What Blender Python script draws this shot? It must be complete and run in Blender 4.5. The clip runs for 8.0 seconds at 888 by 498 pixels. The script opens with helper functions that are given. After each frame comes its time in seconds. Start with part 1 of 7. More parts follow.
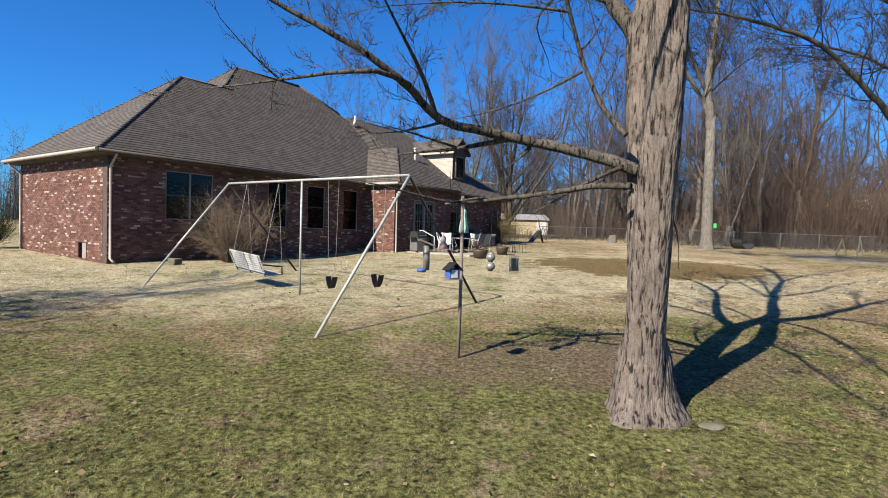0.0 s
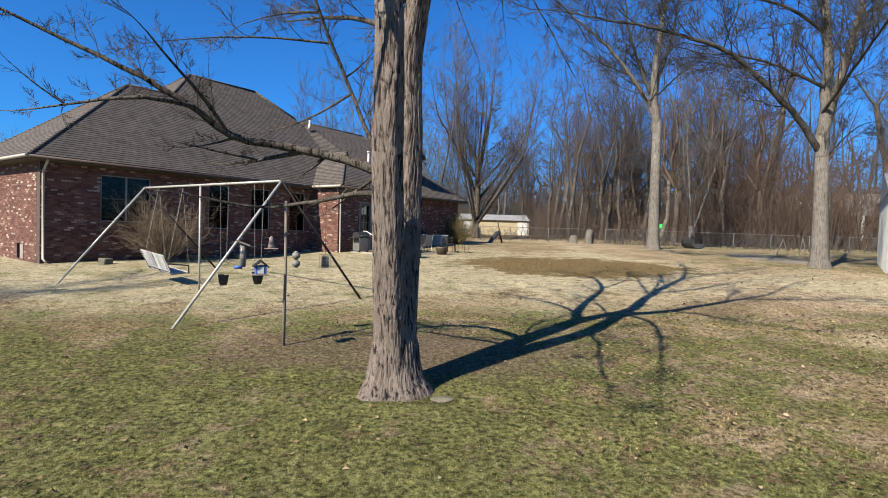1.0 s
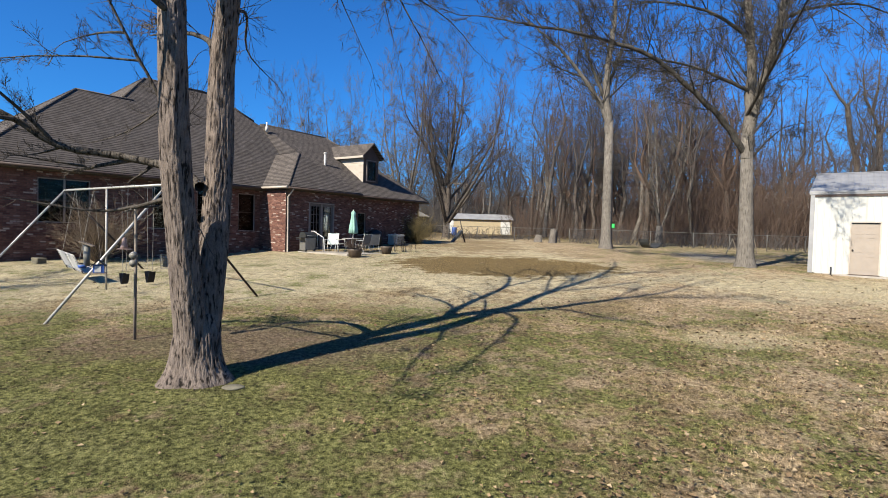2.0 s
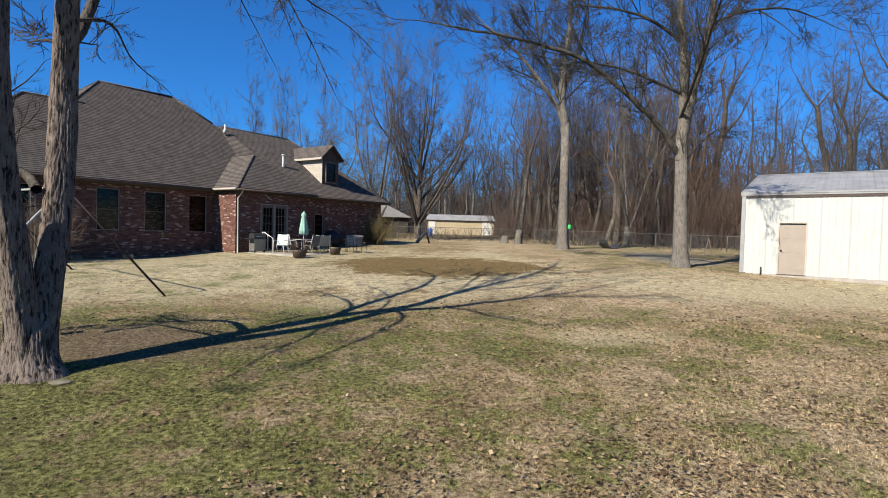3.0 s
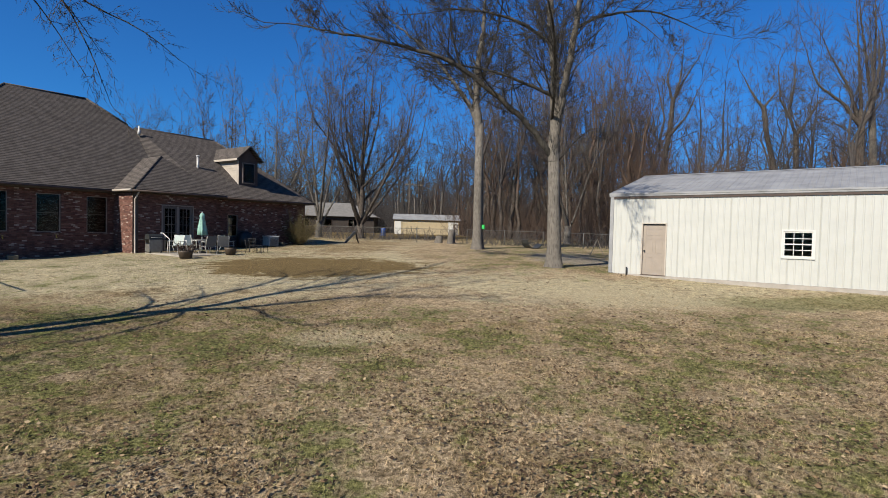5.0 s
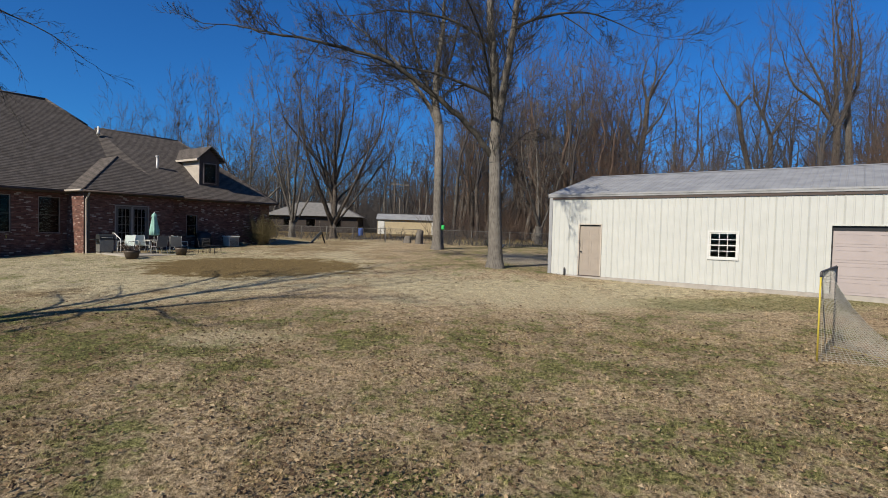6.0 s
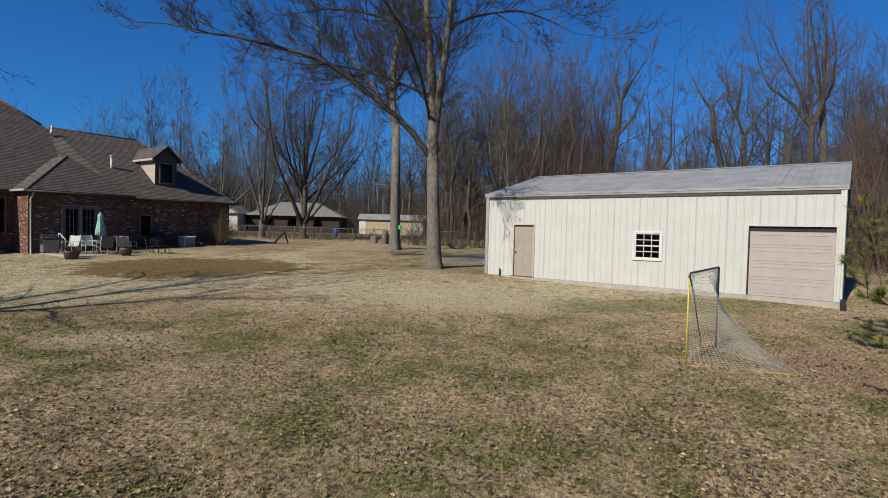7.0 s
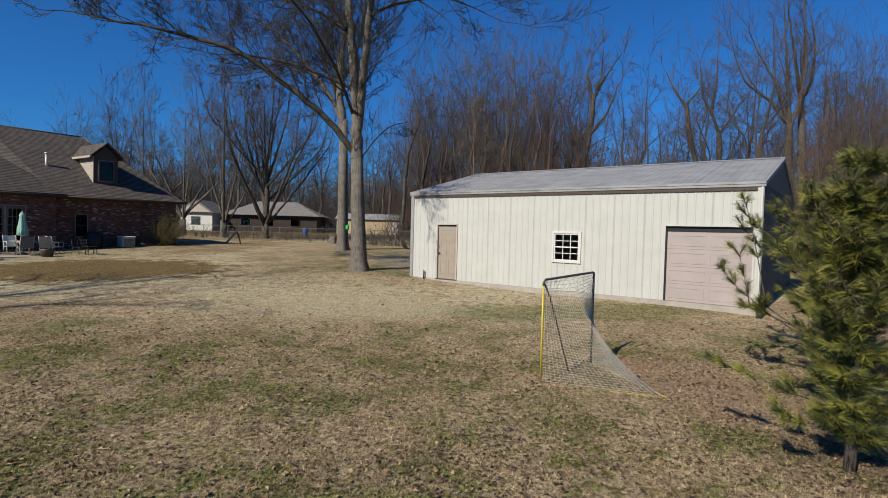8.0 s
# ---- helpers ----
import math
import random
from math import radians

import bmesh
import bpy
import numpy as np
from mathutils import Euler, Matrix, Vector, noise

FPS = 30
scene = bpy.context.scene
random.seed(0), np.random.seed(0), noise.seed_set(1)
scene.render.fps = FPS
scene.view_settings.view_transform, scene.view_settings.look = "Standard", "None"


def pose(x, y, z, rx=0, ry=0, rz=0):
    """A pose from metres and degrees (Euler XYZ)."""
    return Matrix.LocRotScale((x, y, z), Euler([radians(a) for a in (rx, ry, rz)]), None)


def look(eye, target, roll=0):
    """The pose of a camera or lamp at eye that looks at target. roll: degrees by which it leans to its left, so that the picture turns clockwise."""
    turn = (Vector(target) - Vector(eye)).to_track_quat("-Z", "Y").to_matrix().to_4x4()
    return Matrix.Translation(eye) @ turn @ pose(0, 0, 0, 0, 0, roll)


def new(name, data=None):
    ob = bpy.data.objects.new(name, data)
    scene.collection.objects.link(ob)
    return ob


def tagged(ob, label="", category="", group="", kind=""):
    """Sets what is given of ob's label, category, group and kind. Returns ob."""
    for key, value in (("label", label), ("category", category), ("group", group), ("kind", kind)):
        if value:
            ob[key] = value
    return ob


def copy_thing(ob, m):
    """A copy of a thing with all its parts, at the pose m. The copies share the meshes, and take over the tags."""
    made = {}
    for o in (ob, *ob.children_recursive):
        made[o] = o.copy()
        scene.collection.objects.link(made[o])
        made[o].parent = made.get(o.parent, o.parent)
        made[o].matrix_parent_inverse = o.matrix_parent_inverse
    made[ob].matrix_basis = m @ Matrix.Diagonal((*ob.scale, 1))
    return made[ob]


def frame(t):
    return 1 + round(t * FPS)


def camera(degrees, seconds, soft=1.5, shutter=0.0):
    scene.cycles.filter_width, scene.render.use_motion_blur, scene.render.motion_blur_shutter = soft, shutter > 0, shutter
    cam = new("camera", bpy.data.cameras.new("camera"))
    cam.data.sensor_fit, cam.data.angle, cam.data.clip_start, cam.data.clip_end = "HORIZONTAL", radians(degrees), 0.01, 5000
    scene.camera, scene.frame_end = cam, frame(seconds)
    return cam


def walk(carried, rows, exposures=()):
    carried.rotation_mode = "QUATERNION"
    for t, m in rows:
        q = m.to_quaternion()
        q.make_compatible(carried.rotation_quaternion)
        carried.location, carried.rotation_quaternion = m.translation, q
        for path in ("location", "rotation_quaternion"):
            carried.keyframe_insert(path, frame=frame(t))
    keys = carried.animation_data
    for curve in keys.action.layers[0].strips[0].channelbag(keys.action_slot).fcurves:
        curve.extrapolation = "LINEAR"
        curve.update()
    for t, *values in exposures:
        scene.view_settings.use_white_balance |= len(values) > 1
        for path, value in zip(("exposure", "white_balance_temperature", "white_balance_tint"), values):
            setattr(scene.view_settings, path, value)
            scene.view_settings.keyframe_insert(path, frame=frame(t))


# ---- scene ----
cam = camera(80.0, 8.0, soft=0.95)
PATH = [
    (0, (0.284, -0.594, 1.047), (0.256, 1.405, 0.985), 1.7),
    (0.5, (1.772, -1.134, 1.091), (1.741, 0.865, 1.028), 1.7),
    (1, (3.22, -1.512, 1.139), (3.188, 0.487, 1.079), 1.6),
    (1.5, (4.692, -1.822, 1.185), (4.658, 0.177, 1.125), 1.6),
    (1.7, (5.279, -1.927, 1.21), (5.239, 0.072, 1.148), 1.6),
    (2.8, (8.244, -2.296, 1.359), (8.203, -0.298, 1.294), 1.5),
    (3, (8.722, -2.327, 1.325), (8.686, -0.328, 1.265), 1.5),
    (3.5, (10.048, -2.438, 1.393), (10.013, -0.439, 1.332), 1.5),
    (4, (11.373, -2.493, 1.491), (11.339, -0.494, 1.427), 1.4),
    (4.5, (12.809, -2.462, 1.502), (12.77, -0.464, 1.439), 1.4),
    (6, (16.805, -2.493, 1.631), (16.765, -0.495, 1.567), 1.5),
    (6.5, (17.993, -2.448, 1.661), (17.958, -0.449, 1.597), 1.5),
    (7, (19.458, -2.283, 1.714), (19.423, -0.285, 1.65), 1.5),
    (7.5, (20.98, -1.71, 1.768), (20.945, 0.289, 1.702), 1.5),
    (8, (22.508, -1.003, 1.824), (22.476, 0.996, 1.758), 1.5),
]
walk(cam, [(t, look(eye, target, roll)) for t, eye, target, roll in PATH],
     exposures=[(0, 1.16), (1.5, 1.14), (3.5, 0.92), (4.5, 0.74), (6.5, 0.45), (8, 0.38)])

# ---- world and sun ----
SUN_AZ, SUN_EL = 49.6, 38.0      # the way the shadows run (degrees from +x), and the sun's height
world = bpy.data.worlds.new("sky")
scene.world = world
world.use_nodes = True
wn = world.node_tree
sky = wn.nodes.new("ShaderNodeTexSky")
sky.sky_type, sky.sun_disc = "NISHITA", False
sky.sun_elevation = radians(SUN_EL)
sky.sun_rotation = radians(90 - (SUN_AZ + 180))
sky.air_density, sky.dust_density, sky.ozone_density = 1.0, 0.3, 3.0
deep = wn.nodes.new("ShaderNodeMix")           # the deep blue of a clear, dry winter sky
deep.data_type, deep.blend_type = "RGBA", "MULTIPLY"
deep.inputs[0].default_value, deep.inputs[7].default_value = 1.0, (0.21, 0.76, 1.42, 1)
wn.links.new(sky.outputs[0], deep.inputs[6])
wn.links.new(deep.outputs[2], wn.nodes["Background"].inputs[0])
wn.nodes["Background"].inputs[1].default_value = 0.053
sun = new("sun", bpy.data.lights.new("sun", "SUN"))
sun.data.energy, sun.data.angle, sun.data.color = 5.0, radians(0.53), (1.0, 0.92, 0.78)
s_dir = Vector((math.cos(radians(SUN_AZ)) * math.cos(radians(SUN_EL)), math.sin(radians(SUN_AZ)) * math.cos(radians(SUN_EL)), -math.sin(radians(SUN_EL))))
sun.matrix_world = look((0, 0, 40), Vector((0, 0, 40)) + s_dir)

# ---- materials ----
def mat(name, rough=0.8, metal=0.0, spec=0.3):
    m = bpy.data.materials.new(name)
    m.use_nodes = True
    b = m.node_tree.nodes["Principled BSDF"]
    b.inputs["Roughness"].default_value, b.inputs["Metallic"].default_value = rough, metal
    b.inputs["Specular IOR Level"].default_value = spec
    return m, m.node_tree, b


def node(tree, kind, **values):
    n = tree.nodes.new("ShaderNode" + kind)
    for key, value in values.items():
        n.inputs[key.replace("_", " ")].default_value = value
    return n


def ramp(tree, fac, stops):
    r = tree.nodes.new("ShaderNodeValToRGB")
    while len(r.color_ramp.elements) < len(stops):
        r.color_ramp.elements.new(0.5)
    for e, (at, c) in zip(r.color_ramp.elements, stops):
        e.position, e.color = at, (*c, 1)
    tree.links.new(fac, r.inputs[0])
    return r.outputs[0]


def mixed(tree, fac, a, b, how="MIX"):
    m = tree.nodes.new("ShaderNodeMix")
    m.data_type, m.blend_type = "RGBA", how
    for at, v in ((0, fac), (6, a), (7, b)):
        if isinstance(v, (int, float)):
            m.inputs[at].default_value = v
        elif isinstance(v, tuple):
            m.inputs[at].default_value = (*v, 1)
        else:
            tree.links.new(v, m.inputs[at])
    return m.outputs[2]


def coords(tree, scale=(1, 1, 1), turn=0.0):
    c, m = tree.nodes.new("ShaderNodeTexCoord"), tree.nodes.new("ShaderNodeMapping")
    m.inputs["Scale"].default_value = scale
    m.inputs["Rotation"].default_value = (0, 0, turn)
    tree.links.new(c.outputs["Object"], m.inputs[0])
    return m.outputs[0]


def noised(tree, scale, detail=4.0, rough=0.55, at=None):
    n = node(tree, "TexNoise", Scale=scale, Detail=detail, Roughness=rough)
    tree.links.new(at or coords(tree), n.inputs["Vector"])
    return n.outputs["Fac"]


def bumped(tree, bsdf, height, strength, distance=0.01):
    b = node(tree, "Bump", Strength=strength, Distance=distance)
    tree.links.new(height, b.inputs["Height"])
    tree.links.new(b.outputs[0], bsdf.inputs["Normal"])


def plain(name, colour, rough=0.6, metal=0.0, vary=0.15, scale=6.0, bump=0.15, spec=0.3):
    """A paint or metal with stains at two sizes and a fine grain."""
    m, t, b = mat(name, rough, metal, spec)
    lo = tuple(c * (1 - vary) for c in colour)
    hi = tuple(min(1, c * (1 + vary * 0.6)) for c in colour)
    a = ramp(t, noised(t, scale, 5), [(0.3, lo), (0.7, hi)])
    fine = ramp(t, noised(t, scale * 14, 3), [(0.3, (1 - vary,) * 3), (0.7, (1, 1, 1))])
    t.links.new(mixed(t, 0.6, a, fine, "MULTIPLY"), b.inputs["Base Color"])
    if bump:
        bumped(t, b, noised(t, scale * 10, 3), bump, 0.004)
    return m



def maths(t, how, a, c=0.0):
    n = t.nodes.new("ShaderNodeMath")
    n.operation = how
    for i, v in enumerate((a, c)):
        if isinstance(v, (int, float)):
            n.inputs[i].default_value = v
        else:
            t.links.new(v, n.inputs[i])
    return n.outputs[0]


def spot(t, x, y, cx, cy, rx, ry, wobble, soft=0.25):
    """1 inside an ellipse on the ground with a ragged rim, 0 outside."""
    dx = maths(t, "DIVIDE", maths(t, "SUBTRACT", x, cx), rx)
    dy = maths(t, "DIVIDE", maths(t, "SUBTRACT", y, cy), ry)
    r = maths(t, "ADD", maths(t, "SQRT", maths(t, "ADD", maths(t, "MULTIPLY", dx, dx), maths(t, "MULTIPLY", dy, dy))), wobble)
    return ramp(t, r, [(1.0 - soft, (1, 1, 1)), (1.0, (0, 0, 0))])


def span(t, v, a, b, lo, hi):
    n = node(t, "MapRange")
    for k, q in (("From Min", a), ("From Max", b), ("To Min", lo), ("To Max", hi)):
        n.inputs[k].default_value = q
    t.links.new(v, n.inputs["Value"])
    return n.outputs[0]


def lawn_colour(t):
    """Dormant lawn: straw near the house, greener by the big tree and in the low end, worn and leaf-strewn spots."""
    at = coords(t)
    sep = t.nodes.new("ShaderNodeSeparateXYZ")
    t.links.new(at, sep.inputs[0])
    x, y = sep.outputs[0], sep.outputs[1]
    add = lambda a, b: maths(t, "ADD", a, b)
    scaled = lambda v, k: maths(t, "MULTIPLY", maths(t, "SUBTRACT", v, 0.5), k)
    big, mid = noised(t, 0.20, 5, 0.6, at), noised(t, 0.75, 6, 0.66, at)
    clump, tuft = noised(t, 3.6, 5, 0.66, at), noised(t, 15, 5, 0.66, at)
    other = noised(t, 0.55, 6, 0.68, coords(t, (1, 1, 1), 0.9))
    wob = scaled(noised(t, 0.9, 6, 0.7, at), 1.5)
    straw = ramp(t, tuft, [(0.34, (0.315, 0.255, 0.15)), (0.47, (0.475, 0.405, 0.255)), (0.62, (0.572, 0.505, 0.34))])
    dull = ramp(t, tuft, [(0.33, (0.112, 0.083, 0.043)), (0.46, (0.348, 0.262, 0.158)), (0.62, (0.575, 0.450, 0.295))])
    green = ramp(t, tuft, [(0.35, (0.026, 0.031, 0.009)), (0.48, (0.112, 0.122, 0.034)), (0.64, (0.24, 0.243, 0.09))])
    brown = ramp(t, tuft, [(0.33, (0.055, 0.04, 0.0206)), (0.46, (0.205, 0.148, 0.0757)), (0.64, (0.40, 0.305, 0.168))])
    edge = maths(t, "SUBTRACT", y, span(t, x, -4.0, 12.0, 8.1, 13.2))
    pale = add(add(span(t, edge, -3.0, 4.0, -0.36, 0.30), span(t, y, 20.0, 28.0, 0.0, -0.34)), add(add(big, scaled(mid, 1.0)), scaled(clump, 0.5)))
    far = maths(t, "MULTIPLY", span(t, x, 11.0, 16.0, 0.0, 1.0), span(t, y, 16.0, 21.0, 0.0, -0.5))
    pale = add(pale, far)
    base = mixed(t, ramp(t, add(add(other, span(t, x, 8.0, 13.0, 0.11, -0.07)), scaled(clump, 0.5)), [(0.47, (0, 0, 0)), (0.60, (0.85,) * 3)]), dull, brown)
    base = mixed(t, ramp(t, pale, [(0.40, (0, 0, 0)), (0.66, (0.95,) * 3)]), base, straw)
    g = add(add(mid, scaled(clump, 0.9)), add(span(t, edge, -2.5, 1.5, 0.03, -0.22), add(span(t, x, 3.0, 10.0, 0.145, -0.045), span(t, x, 13.0, 19.0, 0.0, 0.02))))
    g = add(g, maths(t, "MULTIPLY", far, -0.5))
    base = mixed(t, ramp(t, g, [(0.44, (0, 0, 0)), (0.62, (0.88,) * 3)]), base, green)
    base = mixed(t, 0.8, base, ramp(t, clump, [(0.36, (0.5, 0.49, 0.47)), (0.5, (0.92, 0.92, 0.92)), (0.62, (1.18, 1.16, 1.13))]), "MULTIPLY")
    leafy = ramp(t, tuft, [(0.35, (0.07, 0.048, 0.020)), (0.5, (0.175, 0.122, 0.052)), (0.64, (0.285, 0.213, 0.10))])
    soil = ramp(t, tuft, [(0.35, (0.077, 0.0501, 0.0347)), (0.5, (0.162, 0.115, 0.0809)), (0.64, (0.246, 0.181, 0.131))])
    clay = ramp(t, tuft, [(0.35, (0.169, 0.108, 0.0693)), (0.5, (0.331, 0.231, 0.154)), (0.64, (0.431, 0.331, 0.231))])
    gravel = ramp(t, tuft, [(0.35, (0.14, 0.12, 0.10)), (0.5, (0.27, 0.24, 0.20)), (0.64, (0.38, 0.34, 0.29))])
    for cx, cy, rx, ry, amount, what in ((8.2, 20.5, 5.2, 4.3, 1.0, leafy), (1.6, 7.2, 2.9, 1.5, 0.6, soil), (3.6, 7.6, 2.6, 2.0, 0.5, soil), (26.5, 8.9, 1.7, 1.4, 0.85, clay), (27.4, 7.2, 1.8, 1.2, 0.75, clay),
                                         (27.9, 11.9, 1.7, 0.9, 0.4, clay), (26.2, 13.9, 6.0, 1.3, 0.6, green), (28.4, 5.4, 2.2, 1.8, 0.6, soil),
                                         (11.9, 8.7, 1.8, 1.0, 0.5, straw), (19.8, 14.2, 3.4, 2.0, 0.7, straw), (33.0, 13.0, 2.2, 2.6, 0.7, clay), (20.6, 26.8, 2.4, 4.6, 0.75, gravel)):
        base = mixed(t, maths(t, "MULTIPLY", spot(t, x, y, cx, cy, rx, ry, wob, 0.16 if what is leafy else 0.45), amount), base, what)
    woods = add(span(t, y, 34.0, 62.0, 0.0, 1.0), wob)
    base = mixed(t, ramp(t, woods, [(0.4, (0, 0, 0)), (0.8, (1, 1, 1))]), base, leafy)
    return base, at, tuft


def lawn_material():
    m, t, b = mat("lawn", 0.95, 0, 0.1)
    base, at, fine = lawn_colour(t)
    grain = noised(t, 55, 5, 0.75, at)
    base = mixed(t, 0.8, base, ramp(t, grain, [(0.38, (0.3,) * 3), (0.55, (1, 1, 1)), (0.7, (1.15, 1.15, 1.15))]), "MULTIPLY")
    t.links.new(base, b.inputs["Base Color"])
    bumped(t, b, maths(t, "ADD", fine, grain), 0.8, 0.05)
    return m


def blade_material():
    m, t, b = mat("grass_blades", 0.8, 0, 0.2)
    base = lawn_colour(t)[0]
    geo = t.nodes.new("ShaderNodeNewGeometry")
    tint = ramp(t, geo.outputs["Random Per Island"], [(0.0, (0.36, 0.35, 0.33)), (0.4, (0.82, 0.80, 0.77)), (0.8, (1.06, 1.02, 0.98)), (1.0, (1.22, 1.17, 1.12))])
    t.links.new(mixed(t, 1.0, base, tint, "MULTIPLY"), b.inputs["Base Color"])
    return m


def leaf_material():
    m, t, b = mat("fallen_leaves", 0.85, 0, 0.2)
    geo = t.nodes.new("ShaderNodeNewGeometry")
    t.links.new(ramp(t, geo.outputs["Random Per Island"], [(0.0, (0.034, 0.0204, 0.0127)), (0.45, (0.102, 0.0638, 0.0357)), (0.8, (0.225, 0.155, 0.085)), (1.0, (0.32, 0.245, 0.15))]), b.inputs["Base Color"])
    return m


def brick_material():
    m, t, b = mat("brick", 0.85, 0, 0.2)
    c = t.nodes.new("ShaderNodeTexCoord")
    sep, comb = t.nodes.new("ShaderNodeSeparateXYZ"), t.nodes.new("ShaderNodeCombineXYZ")
    t.links.new(c.outputs["Object"], sep.inputs[0])
    add = t.nodes.new("ShaderNodeMath")
    t.links.new(sep.outputs[0], add.inputs[0]), t.links.new(sep.outputs[1], add.inputs[1])
    t.links.new(add.outputs[0], comb.inputs[0]), t.links.new(sep.outputs[2], comb.inputs[1])
    def bricks(a, bb, mortar, bias=0.0):
        n = t.nodes.new("ShaderNodeTexBrick")
        n.inputs["Scale"].default_value = 1.0
        n.inputs["Brick Width"].default_value, n.inputs["Row Height"].default_value = 0.203, 0.0677
        n.inputs["Mortar Size"].default_value, n.inputs["Mortar Smooth"].default_value = 0.006, 0.3
        n.inputs["Color1"].default_value, n.inputs["Color2"].default_value = (*a, 1), (*bb, 1)
        n.inputs["Mortar"].default_value, n.inputs["Bias"].default_value = (*mortar, 1), bias
        t.links.new(comb.outputs[0], n.inputs["Vector"])
        return n
    grey = bricks((0, 0, 0), (1, 1, 1), (0.5, 0.5, 0.5))
    tone = ramp(t, grey.outputs["Color"], [(0.0, (0.032, 0.017, 0.014)), (0.35, (0.068, 0.032, 0.025)), (0.6, (0.10, 0.051, 0.040)), (0.84, (0.14, 0.080, 0.063)), (0.91, (0.23, 0.168, 0.142)), (1.0, (0.31, 0.26, 0.228))])
    t.links.new(mixed(t, grey.outputs["Fac"], tone, (0.085, 0.062, 0.052)), b.inputs["Base Color"])
    inv = t.nodes.new("ShaderNodeMath")
    inv.operation = "SUBTRACT"
    inv.inputs[0].default_value = 1.0
    t.links.new(grey.outputs["Fac"], inv.inputs[1])
    bumped(t, b, inv.outputs[0], 0.5, 0.008)
    return m


def shingle_material():
    m, t, b = mat("shingles", 0.95, 0, 0.15)
    at = coords(t)
    sep = t.nodes.new("ShaderNodeSeparateXYZ")
    t.links.new(at, sep.inputs[0])
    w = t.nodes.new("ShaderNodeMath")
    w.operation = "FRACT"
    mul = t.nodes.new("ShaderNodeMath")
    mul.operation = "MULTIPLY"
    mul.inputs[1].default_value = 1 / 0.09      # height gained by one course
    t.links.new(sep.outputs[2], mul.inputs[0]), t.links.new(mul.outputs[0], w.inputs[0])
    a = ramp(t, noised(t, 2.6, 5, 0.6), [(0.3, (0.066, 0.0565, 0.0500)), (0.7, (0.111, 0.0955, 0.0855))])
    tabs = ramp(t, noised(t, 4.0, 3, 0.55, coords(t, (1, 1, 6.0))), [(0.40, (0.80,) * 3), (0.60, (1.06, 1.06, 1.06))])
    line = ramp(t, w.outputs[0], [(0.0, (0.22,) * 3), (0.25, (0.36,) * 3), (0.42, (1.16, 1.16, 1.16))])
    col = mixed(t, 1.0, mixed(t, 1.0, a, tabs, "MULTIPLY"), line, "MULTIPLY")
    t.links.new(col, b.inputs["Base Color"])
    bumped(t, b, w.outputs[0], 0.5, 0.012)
    return m


def bark_material(name, lo, hi, scale=9.0, cut=1.0):
    """Furrowed bark: long ridges that wander and break, with lichen-pale and dark patches."""
    m, t, b = mat(name, 0.95, 0, 0.1)
    warp = node_colour(t, 3.0, coords(t, (1, 1, 0.6)))
    at = mixed(t, 0.10, coords(t, (1, 1, 0.14)), warp, "ADD")
    ridges = noised(t, scale * 3.0, 4, 0.58, at)
    furrow = ramp(t, ridges, [(0.37, (0.13,) * 3), (0.45, (0.70,) * 3), (0.52, (1, 1, 1))])
    tone = ramp(t, noised(t, scale * 0.35, 7, 0.7), [(0.3, lo), (0.7, hi)])
    flakes = ramp(t, noised(t, scale * 7, 3, 0.6), [(0.3, (0.7,) * 3), (0.7, (1.1,) * 3)])
    t.links.new(mixed(t, cut, mixed(t, cut, tone, furrow, "MULTIPLY"), flakes, "MULTIPLY"), b.inputs["Base Color"])
    bumped(t, b, ridges, cut, 0.035)
    return m


def node_colour(t, scale, at):
    n = node(t, "TexNoise", Scale=scale, Detail=3.0)
    t.links.new(at, n.inputs["Vector"])
    return n.outputs["Color"]


def glass_material():
    m, t, b = mat("window_glass", 0.04, 0, 0.5)
    b.inputs["Base Color"].default_value = (0.35, 0.4, 0.4, 1)
    b.inputs["Transmission Weight"].default_value = 1.0
    b.inputs["IOR"].default_value = 1.25
    t.links.new(ramp(t, noised(t, 1.4, 3), [(0.3, (0.03,) * 3), (0.7, (0.10,) * 3)]), b.inputs["Roughness"])
    return m


def brick_piece_material(single):
    """Reclaimed brick: brown, red and whitewashed ones mixed at random."""
    m, t, b = mat("single_brick" if single else "brickwork", 0.88, 0, 0.2)
    pick = t.nodes.new("ShaderNodeObjectInfo").outputs["Random"] if single else t.nodes.new("ShaderNodeNewGeometry").outputs["Random Per Island"]
    tone = ramp(t, pick, [(0.0, (0.082, 0.038, 0.030)), (0.4, (0.130, 0.062, 0.048)), (0.82, (0.17, 0.086, 0.067)), (0.91, (0.20, 0.118, 0.094)), (0.93, (0.26, 0.19, 0.16)), (1.0, (0.38, 0.315, 0.27))])
    worn = ramp(t, noised(t, 14, 5, 0.7), [(0.35, (0.72,) * 3), (0.65, (1.12, 1.1, 1.08))])
    t.links.new(mixed(t, 1.0, tone, worn, "MULTIPLY"), b.inputs["Base Color"])
    bumped(t, b, noised(t, 60, 4), 0.3, 0.004)
    return m


